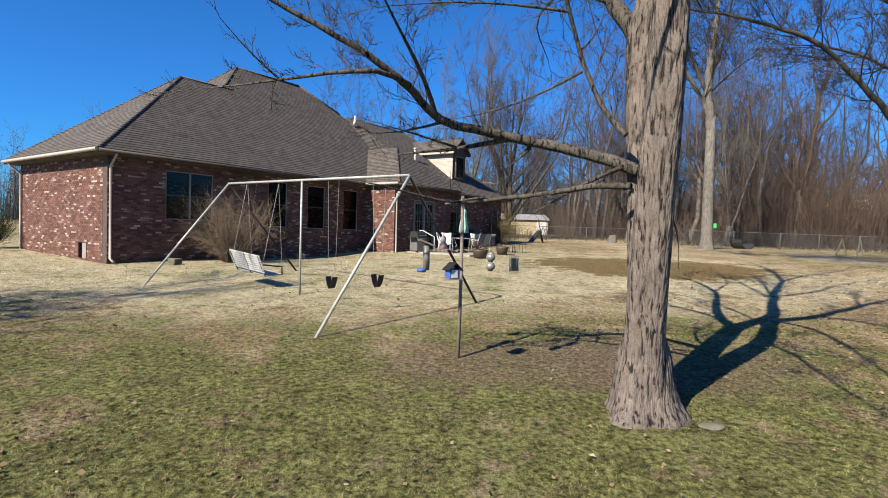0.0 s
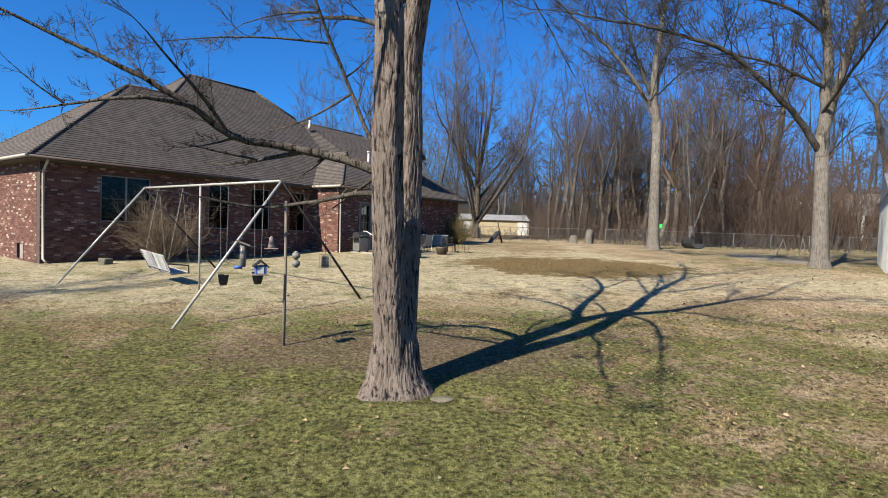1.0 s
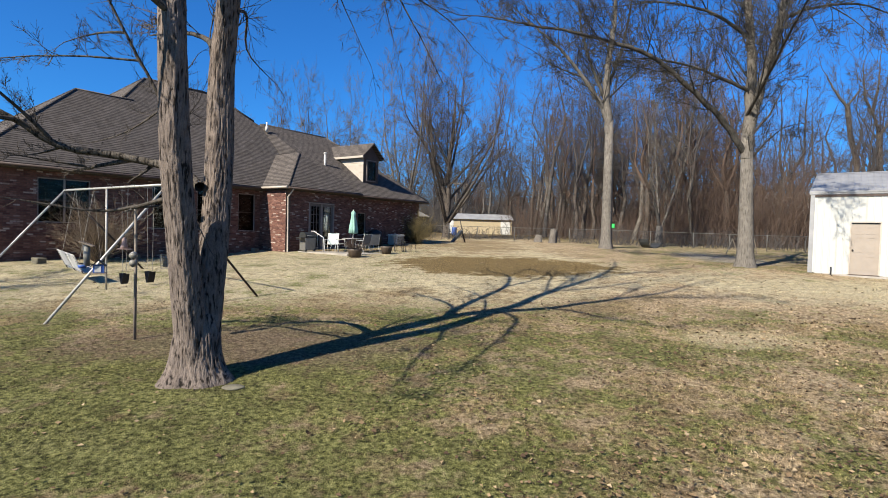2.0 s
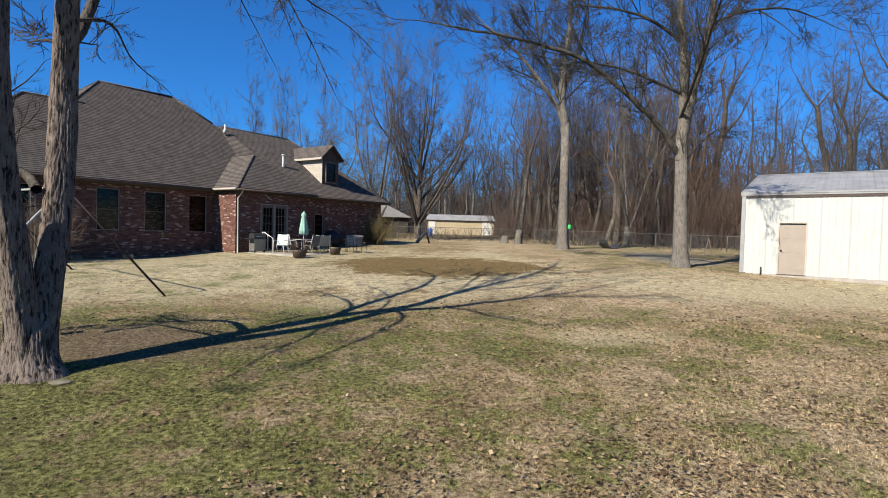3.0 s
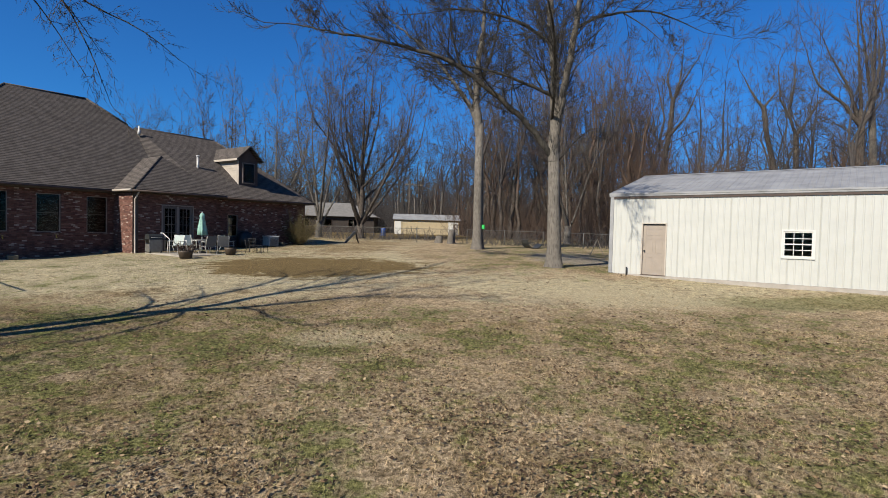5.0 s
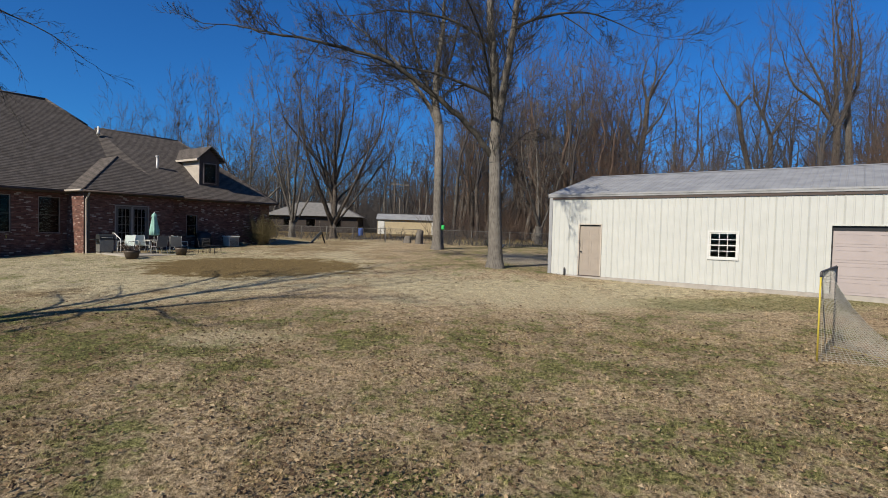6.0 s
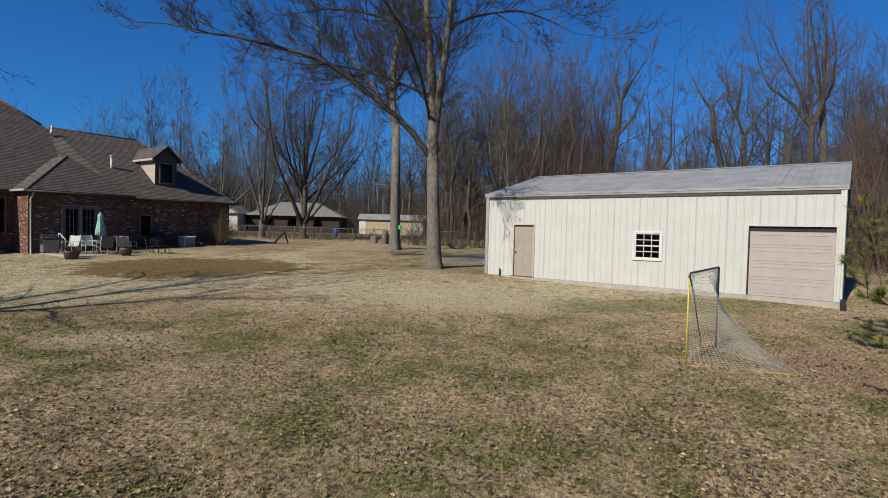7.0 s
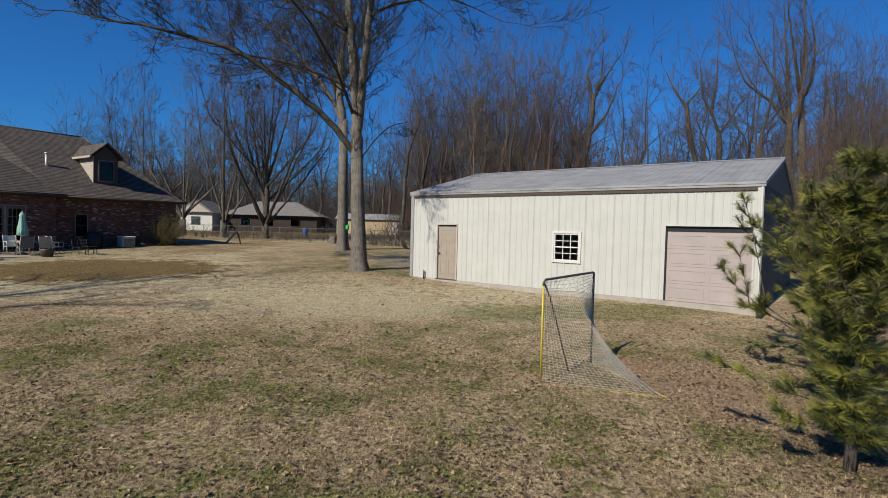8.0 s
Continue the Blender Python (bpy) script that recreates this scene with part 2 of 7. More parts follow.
BLADES, LEAVES = blade_material(), leaf_material()
LAWN, BRICK, SHINGLE, GLASS = lawn_material(), brick_material(), shingle_material(), glass_material()
BARK = bark_material("bark", (0.115, 0.092, 0.078), (0.225, 0.182, 0.154))
BARK_PALE = bark_material("pale_bark", (0.100, 0.089, 0.076), (0.188, 0.168, 0.144), 8, 0.5)
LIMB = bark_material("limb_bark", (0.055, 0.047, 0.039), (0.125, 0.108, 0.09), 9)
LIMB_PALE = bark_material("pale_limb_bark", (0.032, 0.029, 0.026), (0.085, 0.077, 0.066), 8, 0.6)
BARK_DARK = bark_material("dark_bark", (0.0616, 0.0501, 0.0423), (0.146, 0.123, 0.104), 8)
TWIG = plain("twig_bark", (0.062, 0.055, 0.052), 0.9, 0, 0.3, 3, 0)
TWIG_RED = plain("reddish_twig_bark", (0.092, 0.062, 0.046), 0.9, 0, 0.3, 3, 0)
TRUNK_GREY = bark_material("grey_trunk_bark", (0.075, 0.067, 0.06), (0.17, 0.155, 0.135), 6, 0.7)
WHITE_STEEL = plain("cream_painted_steel", (0.418, 0.418, 0.386), 0.45, 0.0, 0.06, 2.0, 0.05)
WHITE = plain("white_paint", (0.508, 0.501, 0.47), 0.5, 0, 0.08, 4)
MORTAR = plain("old_mortar", (0.085, 0.064, 0.054), 0.95, 0, 0.25, 6, 0.3)
BRICK_SINGLE, BRICK_FIELD = brick_piece_material(True), brick_piece_material(False)
TRIM = plain("brown_trim", (0.0655, 0.0462, 0.0385), 0.6, 0, 0.2, 4)
SASH = plain("dull_beige_sash", (0.26, 0.215, 0.19), 0.6, 0, 0.2, 4)
FENCING = plain("dulled_zinc", (0.125, 0.122, 0.112), 0.6, 0.3, 0.25, 8)
GUTTER = plain("cream_gutter", (0.385, 0.339, 0.285), 0.45, 0, 0.12, 4)
ROOF_STEEL = plain("galvanised_roofing", (0.277, 0.277, 0.277), 0.5, 0.1, 0.25, 1.4, 0.05)
BEIGE = plain("beige_door_paint", (0.277, 0.235, 0.193), 0.5, 0, 0.08, 3)
PINKISH = plain("almond_door_paint", (0.323, 0.277, 0.262), 0.5, 0, 0.07, 2)
BLACK = plain("black_paint", (0.0154, 0.0154, 0.0169), 0.5, 0, 0.3, 8)
GALV = plain("galvanised_pipe", (0.40, 0.385, 0.35), 0.45, 0.2, 0.25, 10)
RUST = plain("weathered_pipe", (0.323, 0.293, 0.254), 0.5, 0.4, 0.4, 8)
YELLOW = plain("yellow_paint", (0.46, 0.36, 0.05), 0.45, 0, 0.15, 6)
CONCRETE = plain("concrete", (0.323, 0.293, 0.254), 0.9, 0, 0.2, 3, 0.4)


# ---- building helpers ----
def mesh_of(name, bm, material):
    me = bpy.data.meshes.new(name)
    bm.to_mesh(me)
    bm.free()
    if material:
        me.materials.append(material)
    return me


def part(name, bm, material, parent=None, label=""):
    ob = new(name, mesh_of(name, bm, material))
    ob.parent = parent
    return tagged(ob, label)


def thing(name, m, label, category, group="", kind=""):
    ob = new(name)
    ob.empty_display_size = 0.2
    ob.matrix_world = m
    return tagged(ob, label, category, group, kind)


def block(bm, x0, x1, y0, y1, z0, z1, bevel=0.0, m=None):
    r = bmesh.ops.create_cube(bm, size=1.0)
    vs = r["verts"]
    for v in vs:
        v.co = Vector(((x0 + x1) / 2 + v.co.x * (x1 - x0), (y0 + y1) / 2 + v.co.y * (y1 - y0), (z0 + z1) / 2 + v.co.z * (z1 - z0)))
    if m is not None:
        bmesh.ops.transform(bm, matrix=m, verts=vs)
    if bevel:
        es = list({e for v in vs for e in v.link_edges})
        bmesh.ops.bevel(bm, geom=es, offset=bevel, segments=1, affect="EDGES")
    return bm


def boxed(*a, **k):
    return block(bmesh.new(), *a, **k)


def tube(bm, pts, radii, sides=8, cap=True):
    """A tube through pts."""
    pts = [Vector(p) for p in pts]
    if isinstance(radii, (int, float)):
        radii = [radii] * len(pts)
    rings = []
    up = None
    for i, p in enumerate(pts):
        d = (pts[min(i + 1, len(pts) - 1)] - pts[max(i - 1, 0)]).normalized()
        if up is None:
            up = d.orthogonal().normalized()
        up = (up - d * up.dot(d)).normalized()
        side = d.cross(up)
        rings.append([bm.verts.new(p + (up * math.cos(a) + side * math.sin(a)) * radii[i]) for a in (2 * math.pi * k / sides for k in range(sides))])
    for a, b in zip(rings, rings[1:]):
        for k in range(sides):
            f = bm.faces.new((a[k], a[(k + 1) % sides], b[(k + 1) % sides], b[k]))
            f.smooth = sides > 5
    if cap:
        bm.faces.new(rings[0][::-1]), bm.faces.new(rings[-1])
    return bm


def piped(pts, radii, sides=8):
    return tube(bmesh.new(), pts, radii, sides)


def prism(bm, outline, axis_from, axis_to):
    """A flat outline (list of Vectors) pushed from one offset to another."""
    a = [bm.verts.new(Vector(p) + Vector(axis_from)) for p in outline]
    b = [bm.verts.new(Vector(p) + Vector(axis_to)) for p in outline]
    bm.faces.new(a), bm.faces.new(b[::-1])
    for i in range(len(a)):
        j = (i + 1) % len(a)
        bm.faces.new((a[i], b[i], b[j], a[j]))
    bmesh.ops.recalc_face_normals(bm, faces=bm.faces)
    return bm


# ---- ground ----
YS = (-60, -8, 0, 3, 5, 7, 9, 12, 15.5, 18, 21, 25, 32, 45, 62, 90, 160, 600)
ZS = (-2.2, -1.6, -1.32, -1.13, -0.96, -0.83, -0.74, -0.58, -0.30, -0.17, -0.04, 0.08, 0.36, 0.7, 1.0, 1.15, 1.3, 1.3)
MOUNDS = ((33, 15, 0.42, 34), (-6.3, 22.3, -0.24, 12), (18.6, 21.2, 0.13, 8), (16, 32, 0.17, 60), (66, 92, 3.2, 700))


def ground_z(x, y):
    z = float(np.interp(y, YS, ZS))
    for cx, cy, h, w in MOUNDS:
        z += h * math.exp(-((x - cx) ** 2 + (y - cy) ** 2) / w)
    return z + 0.03 * noise.noise(Vector((x * 0.3, y * 0.3, 0)))


def stand(x, y, turn=0.0, sink=0.0):
    return pose(x, y, ground_z(x, y) - sink, 0, 0, turn)


def build_ground():
    def axis(lo, hi, fine_lo, fine_hi, step):
        a = list(np.arange(fine_lo, fine_hi + 0.01, step))
        s, x = step, fine_hi
        while x < hi:
            s *= 1.25
            x += s
            a.append(x)
        s, x = step, fine_lo
        while x > lo:
            s *= 1.25
            x -= s
            a.insert(0, x)
        return a
    xs, ys = axis(-900, 900, -16, 36, 0.4), axis(-300, 1500, -6, 44, 0.4)
    vs = [(x, y, ground_z(x, y)) for y in ys for x in xs]
    w = len(xs)
    fs = [(j * w + i, j * w + i + 1, (j + 1) * w + i + 1, (j + 1) * w + i) for j in range(len(ys) - 1) for i in range(w - 1)]
    me = bpy.data.meshes.new("ground")
    me.from_pydata(vs, [], fs)
    me.polygons.foreach_set("use_smooth", [True] * len(fs))
    me.materials.append(LAWN)
    tagged(new("ground", me), "dormant winter lawn, straw-coloured with green patches and worn soil", "lawn", kind="structure")


build_ground()

# ---- house: local x runs along the rear wall, local -y out into the yard ----
HOUSE = pose(-10.667, 16.05, 0, 0, 0, 56.48)
EAVE, PITCH, OVER = 3.35, 0.82, 0.45
JOG, SET = -2.1, -1.4          # the bay's wall and the set-back wall beyond it


def wall_run(length, z0, z1, thick, openings):
    """A straight wall from x = 0, its face at y = 0, in one piece, with real openings (x0, x1, z0, z1)."""
    xs = sorted({0.0, length} | {v for o in openings for v in o[:2]})
    zs = sorted({z0, z1} | {v for o in openings for v in o[2:4]})
    solid = lambda i, k: 0 <= i < len(xs) - 1 and 0 <= k < len(zs) - 1 and not any(o[0] < (xs[i] + xs[i + 1]) / 2 < o[1] and o[2] < (zs[k] + zs[k + 1]) / 2 < o[3] for o in openings)
    bm = bmesh.new()
    vs = {(i, j, k): bm.verts.new((x, y, z)) for i, x in enumerate(xs) for j, y in enumerate((0, thick)) for k, z in enumerate(zs)}
    for i in range(len(xs) - 1):
        for k in range(len(zs) - 1):
            if not solid(i, k):
                continue
            bm.faces.new([vs[q] for q in ((i, 0, k), (i + 1, 0, k), (i + 1, 0, k + 1), (i, 0, k + 1))])
            bm.faces.new([vs[q] for q in ((i, 1, k), (i, 1, k + 1), (i + 1, 1, k + 1), (i + 1, 1, k))])
            for di, dk, (a, b) in ((-1, 0, ((i, k), (i, k + 1))), (1, 0, ((i + 1, k + 1), (i + 1, k))), (0, -1, ((i + 1, k), (i, k))), (0, 1, ((i, k + 1), (i + 1, k + 1)))):
                if not solid(i + di, k + dk):
                    bm.faces.new((vs[a[0], 0, a[1]], vs[b[0], 0, b[1]], vs[b[0], 1, b[1]], vs[a[0], 1, a[1]]))
    bmesh.ops.delete(bm, geom=[v for v in bm.verts if not v.link_faces], context="VERTS")
    bmesh.ops.recalc_face_normals(bm, faces=bm.faces)
    return bm


house = thing("house", HOUSE, "long single-storey red brick house with steep brown shingle hip roofs", "house")
TOP = EAVE - 0.15


COURSES = []


def house_wall(x, y, turn, length, openings=()):
    w = part("wall", wall_run(length, -0.7, TOP, 0.28, openings), MORTAR if len(COURSES) < 6 else BRICK, house)
    w.matrix_local = pose(x, y, 0, 0, 0, turn)
    COURSES.append((w, length, openings))
    return w


def framed(bm, x0, x1, z0, z1, w, y0, y1):
    block(bm, x0, x1, y0, y1, z1 - w, z1), block(bm, x0, x1, y0, y1, z0, z0 + w)
    block(bm, x0, x0 + w, y0, y1, z0 + w, z1 - w), block(bm, x1 - w, x1, y0, y1, z0 + w, z1 - w)
    return bm


def window(parent, x0, x1, z0, z1, y, lights=1, frame_mat=None, curtain=0.0, across=0, up=0, meet=True, bar=0.02, sill=True, w=0.045):
    """A window set in its opening; the pane stands in the frame, a sill below."""
    fm = frame_mat or SASH
    win = part("window", framed(bmesh.new(), x0, x1, z0, z1, w, y + 0.03, y + 0.10), fm, parent)
    step = (x1 - x0 - 2 * w) / lights
    for i in range(lights):
        a = x0 + w + i * step
        if i:
            part("mullion", boxed(a - 0.03, a + 0.03, y + 0.025, y + 0.105, z0 + w, z1 - w), fm, win)
        part("pane", boxed(a, a + step, y + 0.06, y + 0.068, z0 + w, z1 - w), GLASS, win).visible_shadow = False
    if meet:
        mid = (z0 + z1) / 2
        part("meeting_rail", boxed(x0 + w, x1 - w, y + 0.035, y + 0.085, mid - 0.02, mid + 0.02), fm if across else TRIM, win)
    for i in range(1, across):
        a = x0 + w + (x1 - x0 - 2 * w) * i / across
        part("glazing_bar", boxed(a - bar / 2, a + bar / 2, y + 0.045, y + 0.08, z0 + w, z1 - w), fm, win)
    for i in range(1, up):
        a = z0 + w + (z1 - z0 - 2 * w) * i / up
        part("glazing_bar", boxed(x0 + w, x1 - w, y + 0.047, y + 0.078, a - bar / 2, a + bar / 2), fm, win)
    if sill:
        part("sill", boxed(x0 - 0.04, x1 + 0.04, y - 0.05, y + 0.05, z0 - 0.07, z0, bevel=0.008), BRICK, win)
    if curtain:
        bm = bmesh.new()
        n = 14
        rows = [[bm.verts.new((x0 + 0.06 + (x1 - x0 - 0.12) * curtain * i / n, y + 0.20 + 0.03 * math.sin(i * 2.4), z)) for i in range(n + 1)] for z in (z0 + 0.05, z1 - 0.06)]
        for i in range(n):
            bm.faces.new((rows[0][i], rows[0][i + 1], rows[1][i + 1], rows[1][i]))
        part("curtain", bm, CLOTH, win, "pale curtain behind the glass")
    return win


CLOTH = plain("pale_cloth", (0.477, 0.493, 0.462), 0.9, 0, 0.15, 5)
MAIN_WINDOWS = ((1.86, 3.64, 1.22, 2.92, 2), (6.08, 7.05, 1.06, 2.97, 1), (8.17, 9.20, 1.05, 2.96, 1), (10.37, 11.34, 1.04, 2.95, 1))
BAY, BAY_END, FAR_END = 11.66, 16.35, 23.6
DOORWAY = (13.15, 14.95, 0.06, 2.65)
house_wall(0, 0, 0, BAY + 0.28, [w[:4] for w in MAIN_WINDOWS])
house_wall(0, 7.3, -90, 7.3 - 0.28, [(7.3 - 2.05, 7.3 - 1.42, -0.18, 0.36)])
house_wall(BAY, 0, -90, -JOG, ())
house_wall(BAY + 0.28, JOG, 0, BAY_END - BAY - 0.28, [(DOORWAY[0] - BAY - 0.28, DOORWAY[1] - BAY - 0.28, DOORWAY[2], DOORWAY[3])])
house_wall(BAY_END, JOG + 0.28, 90, SET - JOG - 0.28, ())
house_wall(BAY_END, SET, 0, FAR_END - BAY_END, [(17.55 - BAY_END, 18.25 - BAY_END, 0.95, 2.3)])
house_wall(FAR_END, SET + 0.28, 90, 8.0, ())
house_wall(FAR_END, 8.4, 180, 19.5, ())
house_wall(4.1, 12.6, 180, 2.0, ())
house_wall(2.4, 7.3, 180, 2.4, ())
house_wall(2.1, 12.6, -90, 5.3, ())
for i, (a, b, lo, hi, n) in enumerate(MAIN_WINDOWS):
    window(house, a, b, lo, hi, 0.0, n, w=0.035)
window(house, 17.55, 18.25, 0.95, 2.3, SET)
part("hatch", boxed(-0.02, 0.06, 1.43, 1.72, -0.17, 0.35), SASH, house, "crawl-space hatch cover standing open")
# French doors on to the patio
DOOR_PAINT = plain("dull_grey_brown_door_paint", (0.12, 0.10, 0.09), 0.55, 0, 0.15, 5)
x0, x1, z0, z1 = DOORWAY
doors = part("patio_door", framed(bmesh.new(), x0, x1, z0, z1, 0.05, JOG - 0.03, JOG + 0.12), SASH, house, "beige-framed pair of glazed French doors")
mid = (x0 + x1) / 2
for a, b in ((x0 + 0.07, mid), (mid, x1 - 0.07)):
    leaf = part("leaf", framed(bmesh.new(), a, b, z0 + 0.07, z1 - 0.07, 0.13, JOG + 0.03, JOG + 0.08), DOOR_PAINT, doors)
    part("pane", boxed(a + 0.13, b - 0.13, JOG + 0.05, JOG + 0.058, z0 + 0.2, z1 - 0.2), GLASS, leaf).visible_shadow = False
    bm = bmesh.new()
    for i in (1, 2):
        q = a + 0.13 + (b - a - 0.26) * i / 3
        block(bm, q - 0.01, q + 0.01, JOG + 0.04, JOG + 0.07, z0 + 0.2, z1 - 0.2)
    for i in range(1, 5):
        q = z0 + 0.2 + (z1 - z0 - 0.4) * i / 5
        block(bm, a + 0.13, b - 0.13, JOG + 0.042, JOG + 0.068, q - 0.01, q + 0.01)
    part("glazing_bar", bm, SASH, leaf)
part("mullion", boxed(mid - 0.045, mid + 0.045, JOG - 0.02, JOG + 0.1, z0, z1 - 0.07), SASH, doors)
# roofs: eaves rectangle, ridge ends and height; each hip stands a little off its neighbour's plane
def ridged_roof(x0, x1, y0, y1, r0, r1, top, eave, caps, fold=None):
    """fold: x and y of an eave corner that is drawn back on to the neighbouring slope."""
    bm = bmesh.new()
    corners = ((x0, y0), (x1, y0), (x1, y1), (x0, y1))
    lower = [bm.verts.new((x, y, eave - 0.15)) for x, y in corners]
    c = [bm.verts.new((x, y, eave)) for x, y in corners]
    a, b = bm.verts.new((*r0, top)), bm.verts.new((*r1, top))
    if abs(r1[0] - r0[0]) > abs(r1[1] - r0[1]):
        faces = [(c[0], c[1], b, a), (c[1], c[2], b), (c[2], c[3], a, b), (c[3], c[0], a)]
    else:
        faces = [(c[0], c[1], a), (c[1], c[2], b, a), (c[2], c[3], b), (c[3], c[0], a, b)]
    for f in faces:
        bm.faces.new(f)
    bm.faces.new(lower[::-1])
    for i in range(4):
        bm.faces.new((lower[i], lower[(i + 1) % 4], c[(i + 1) % 4], c[i]))
    if fold:
        d = bm.verts.new((*fold, eave))
        bm.faces.new((d, c[0], a)), bm.faces.new((d, a, c[3]))
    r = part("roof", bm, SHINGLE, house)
    for p, q in caps:
        part("ridge_cap", piped([(p[0], p[1], p[2] - 0.035), (q[0], q[1], q[2] - 0.035)], 0.07, 6), SHINGLE, r)
    return r


def blend(p, q, t):
    return tuple(a + (b - a) * t for a, b in zip(p, q))


SIDE = 7.6
c0, c3, k0 = (-OVER, -OVER, EAVE), (-OVER, SIDE, EAVE), (4.65, 4.15, 7.42)
ridged_roof(-OVER, 14.0, -OVER, SIDE, k0[:2], (9.0, 4.15), k0[2], EAVE, [(c0, k0), (c3, k0), (k0, (7.2, 4.15, k0[2]))])
b0, b1 = (8.65, 6.15, 9.20), (12.7, 6.15, 9.25)
ridged_roof(2.0, 19.4, -OVER + 0.004, 13.0, b0[:2], b1[:2], b0[2], EAVE + 0.012, [(b0, b1), (blend((2.0, -OVER, EAVE + 0.012), b0, 0.72), b0), (blend((19.4, -OVER, EAVE + 0.012), b1, 0.75), b1), (blend((2.0, 13.0, EAVE), b0, 0.5), b0)])
f0, f1 = (14.7, 4.3, 7.66), (20.05, 4.3, 7.66)
ridged_roof(16.5, FAR_END + OVER, SET - OVER, 10.45, f0[:2], f1[:2], f1[2], EAVE + 0.006, [((14.9, 4.3, 7.66), f1), ((FAR_END + OVER, SET - OVER, EAVE), f1)], fold=(14.25, -0.42))
j0, j1 = (14.12, -0.1, 5.5), (14.12, 5.0, 5.5)
EDGE, LIP = 11.45, JOG - 0.42
ridged_roof(EDGE, BAY_END + 0.4, LIP, 8.0, j0[:2], j1[:2], j0[2], EAVE + 0.018, [((EDGE, LIP, EAVE + 0.018), j0)])
def gutter(pts, name="gutter", r=0.055, material=None):
    return part(name, piped(pts, r, 6), material or GUTTER, house)
gutter([(-OVER - 0.05, -OVER - 0.02, EAVE - 0.06), (-OVER - 0.05, SIDE, EAVE - 0.06)], r=0.06)
gutter([(-OVER, -OVER - 0.05, EAVE - 0.08), (EDGE, -OVER - 0.05, EAVE - 0.08)], material=TRIM)
gutter([(EDGE - 0.05, -OVER, EAVE - 0.05), (EDGE - 0.05, LIP, EAVE - 0.05)], r=0.06)
gutter([(EDGE, LIP - 0.05, EAVE - 0.08), (BAY_END + 0.4, LIP - 0.05, EAVE - 0.08)], material=TRIM)
gutter([(BAY_END, SET - OVER - 0.05, EAVE - 0.08), (FAR_END + OVER, SET - OVER - 0.05, EAVE - 0.08)], material=TRIM)
def downspout(x, y, dx, dy):
    part("downspout", piped([(x + dx * 5, y + dy * 5, EAVE - 0.12), (x + dx * 4, y + dy * 4, EAVE - 0.22), (x, y, EAVE - 0.5), (x, y, -0.1), (x + dx * 3, y + dy * 3, -0.2)], 0.042, 6), GUTTER, house)
downspout(0.08, -0.05, 0, -0.08)
downspout(-0.05, 7.15, -0.08, 0)
downspout(BAY + 0.1, JOG - 0.05, 0, -0.08)
# dormer
dormer = part("dormer", boxed(18.86, 20.26, -0.55, 2.6, 3.5, 5.95), TRIM, house, "dormer with lap siding cheeks and a dark window")
bm = bmesh.new()
for i in range(13):
    z = 4.0 + i * 0.15
    prism(bm, [(18.86, -0.553, z), (18.835, -0.553, z), (18.85, -0.553, z + 0.15), (18.86, -0.553, z + 0.15)], (0, 0, 0), (0, 3.1, 0))
part("siding", bm, GUTTER, dormer, "cream lap siding")
window(dormer, 19.14, 19.98, 4.42, 5.68, -0.66, 1, TRIM, sill=False, meet=False, w=0.05)
part("casing", framed(bmesh.new(), 19.10, 20.02, 4.38, 5.72, 0.05, -0.60, -0.55), SASH, dormer)
bm = bmesh.new()
yf, yb = -0.80, 3.6
for s in (-1, 1):
    xe, ze, xr, zr = 19.56 + s * 0.98, 5.93, 19.56, 6.84
    prism(bm, [(xe, 0, ze), (xr, 0, zr), (xr, 0, zr - 0.10), (xe, 0, ze - 0.10)], (0, yf, 0), (0, yb, 0))
part("dormer_roof", bm, SHINGLE, dormer)
bm = prism(bmesh.new(), [(18.86, 0, 5.94), (20.26, 0, 5.94), (19.56, 0, 6.62)], (0, -0.56, 0), (0, -0.50, 0))
part("gable", bm, TRIM, dormer)
part("fascia", boxed(18.545, 18.60, yf, 2.2, 5.80, 5.93), GUTTER, dormer)
# pipes through the roof
PALE_PIPE = plain("pale_galvanised_flue", (0.42, 0.41, 0.39), 0.45, 0.2, 0.2, 6)
for u, y, z, h, r, m in ((7.55, 4.1, 6.92, 0.34, 0.05, WHITE), (14.6, 3.5, 7.30, 0.34, 0.05, WHITE), (16.85, 0.77, 4.9, 0.95, 0.075, PALE_PIPE)):
    v = part("vent_pipe", piped([(u, y, z - 0.25), (u, y, z + h)], r, 10), m, house)
    part("flashing", piped([(u, y, z - 0.18), (u, y, z + 0.12)], [r * 2.2, r * 1.2], 10), m, v)
    if h > 0.5:
        part("cap", piped([(u, y, z + h), (u, y, z + h + 0.03), (u, y, z + h + 0.1)], [r * 1.2, r * 1.5, r * 1.4], 10), m, v)

# ---- shed: local x along the long front, local -y towards the yard ----
SHED = pose(20.835, 20.251, 0, 0, 0, -36.6)
SL, SD, SH, RIDGE = 12.17, 8.9, 3.31, 4.47
LIPS = 0.05     # overhang of the roof sheets
shed = thing("garage_building", SHED, "cream ribbed-steel garage building with a low galvanised gable roof", "garage")
GAR, MAN, SWIN = (9.76, 11.97, 0.0, 2.15), (1.33, 2.32, 0.0, 2.13), (6.25, 7.15, 0.96, 1.88)
part("footing", boxed(-0.02, SL + 0.02, -0.05, SD + 0.02, -0.6, -0.004), CONCRETE, shed)


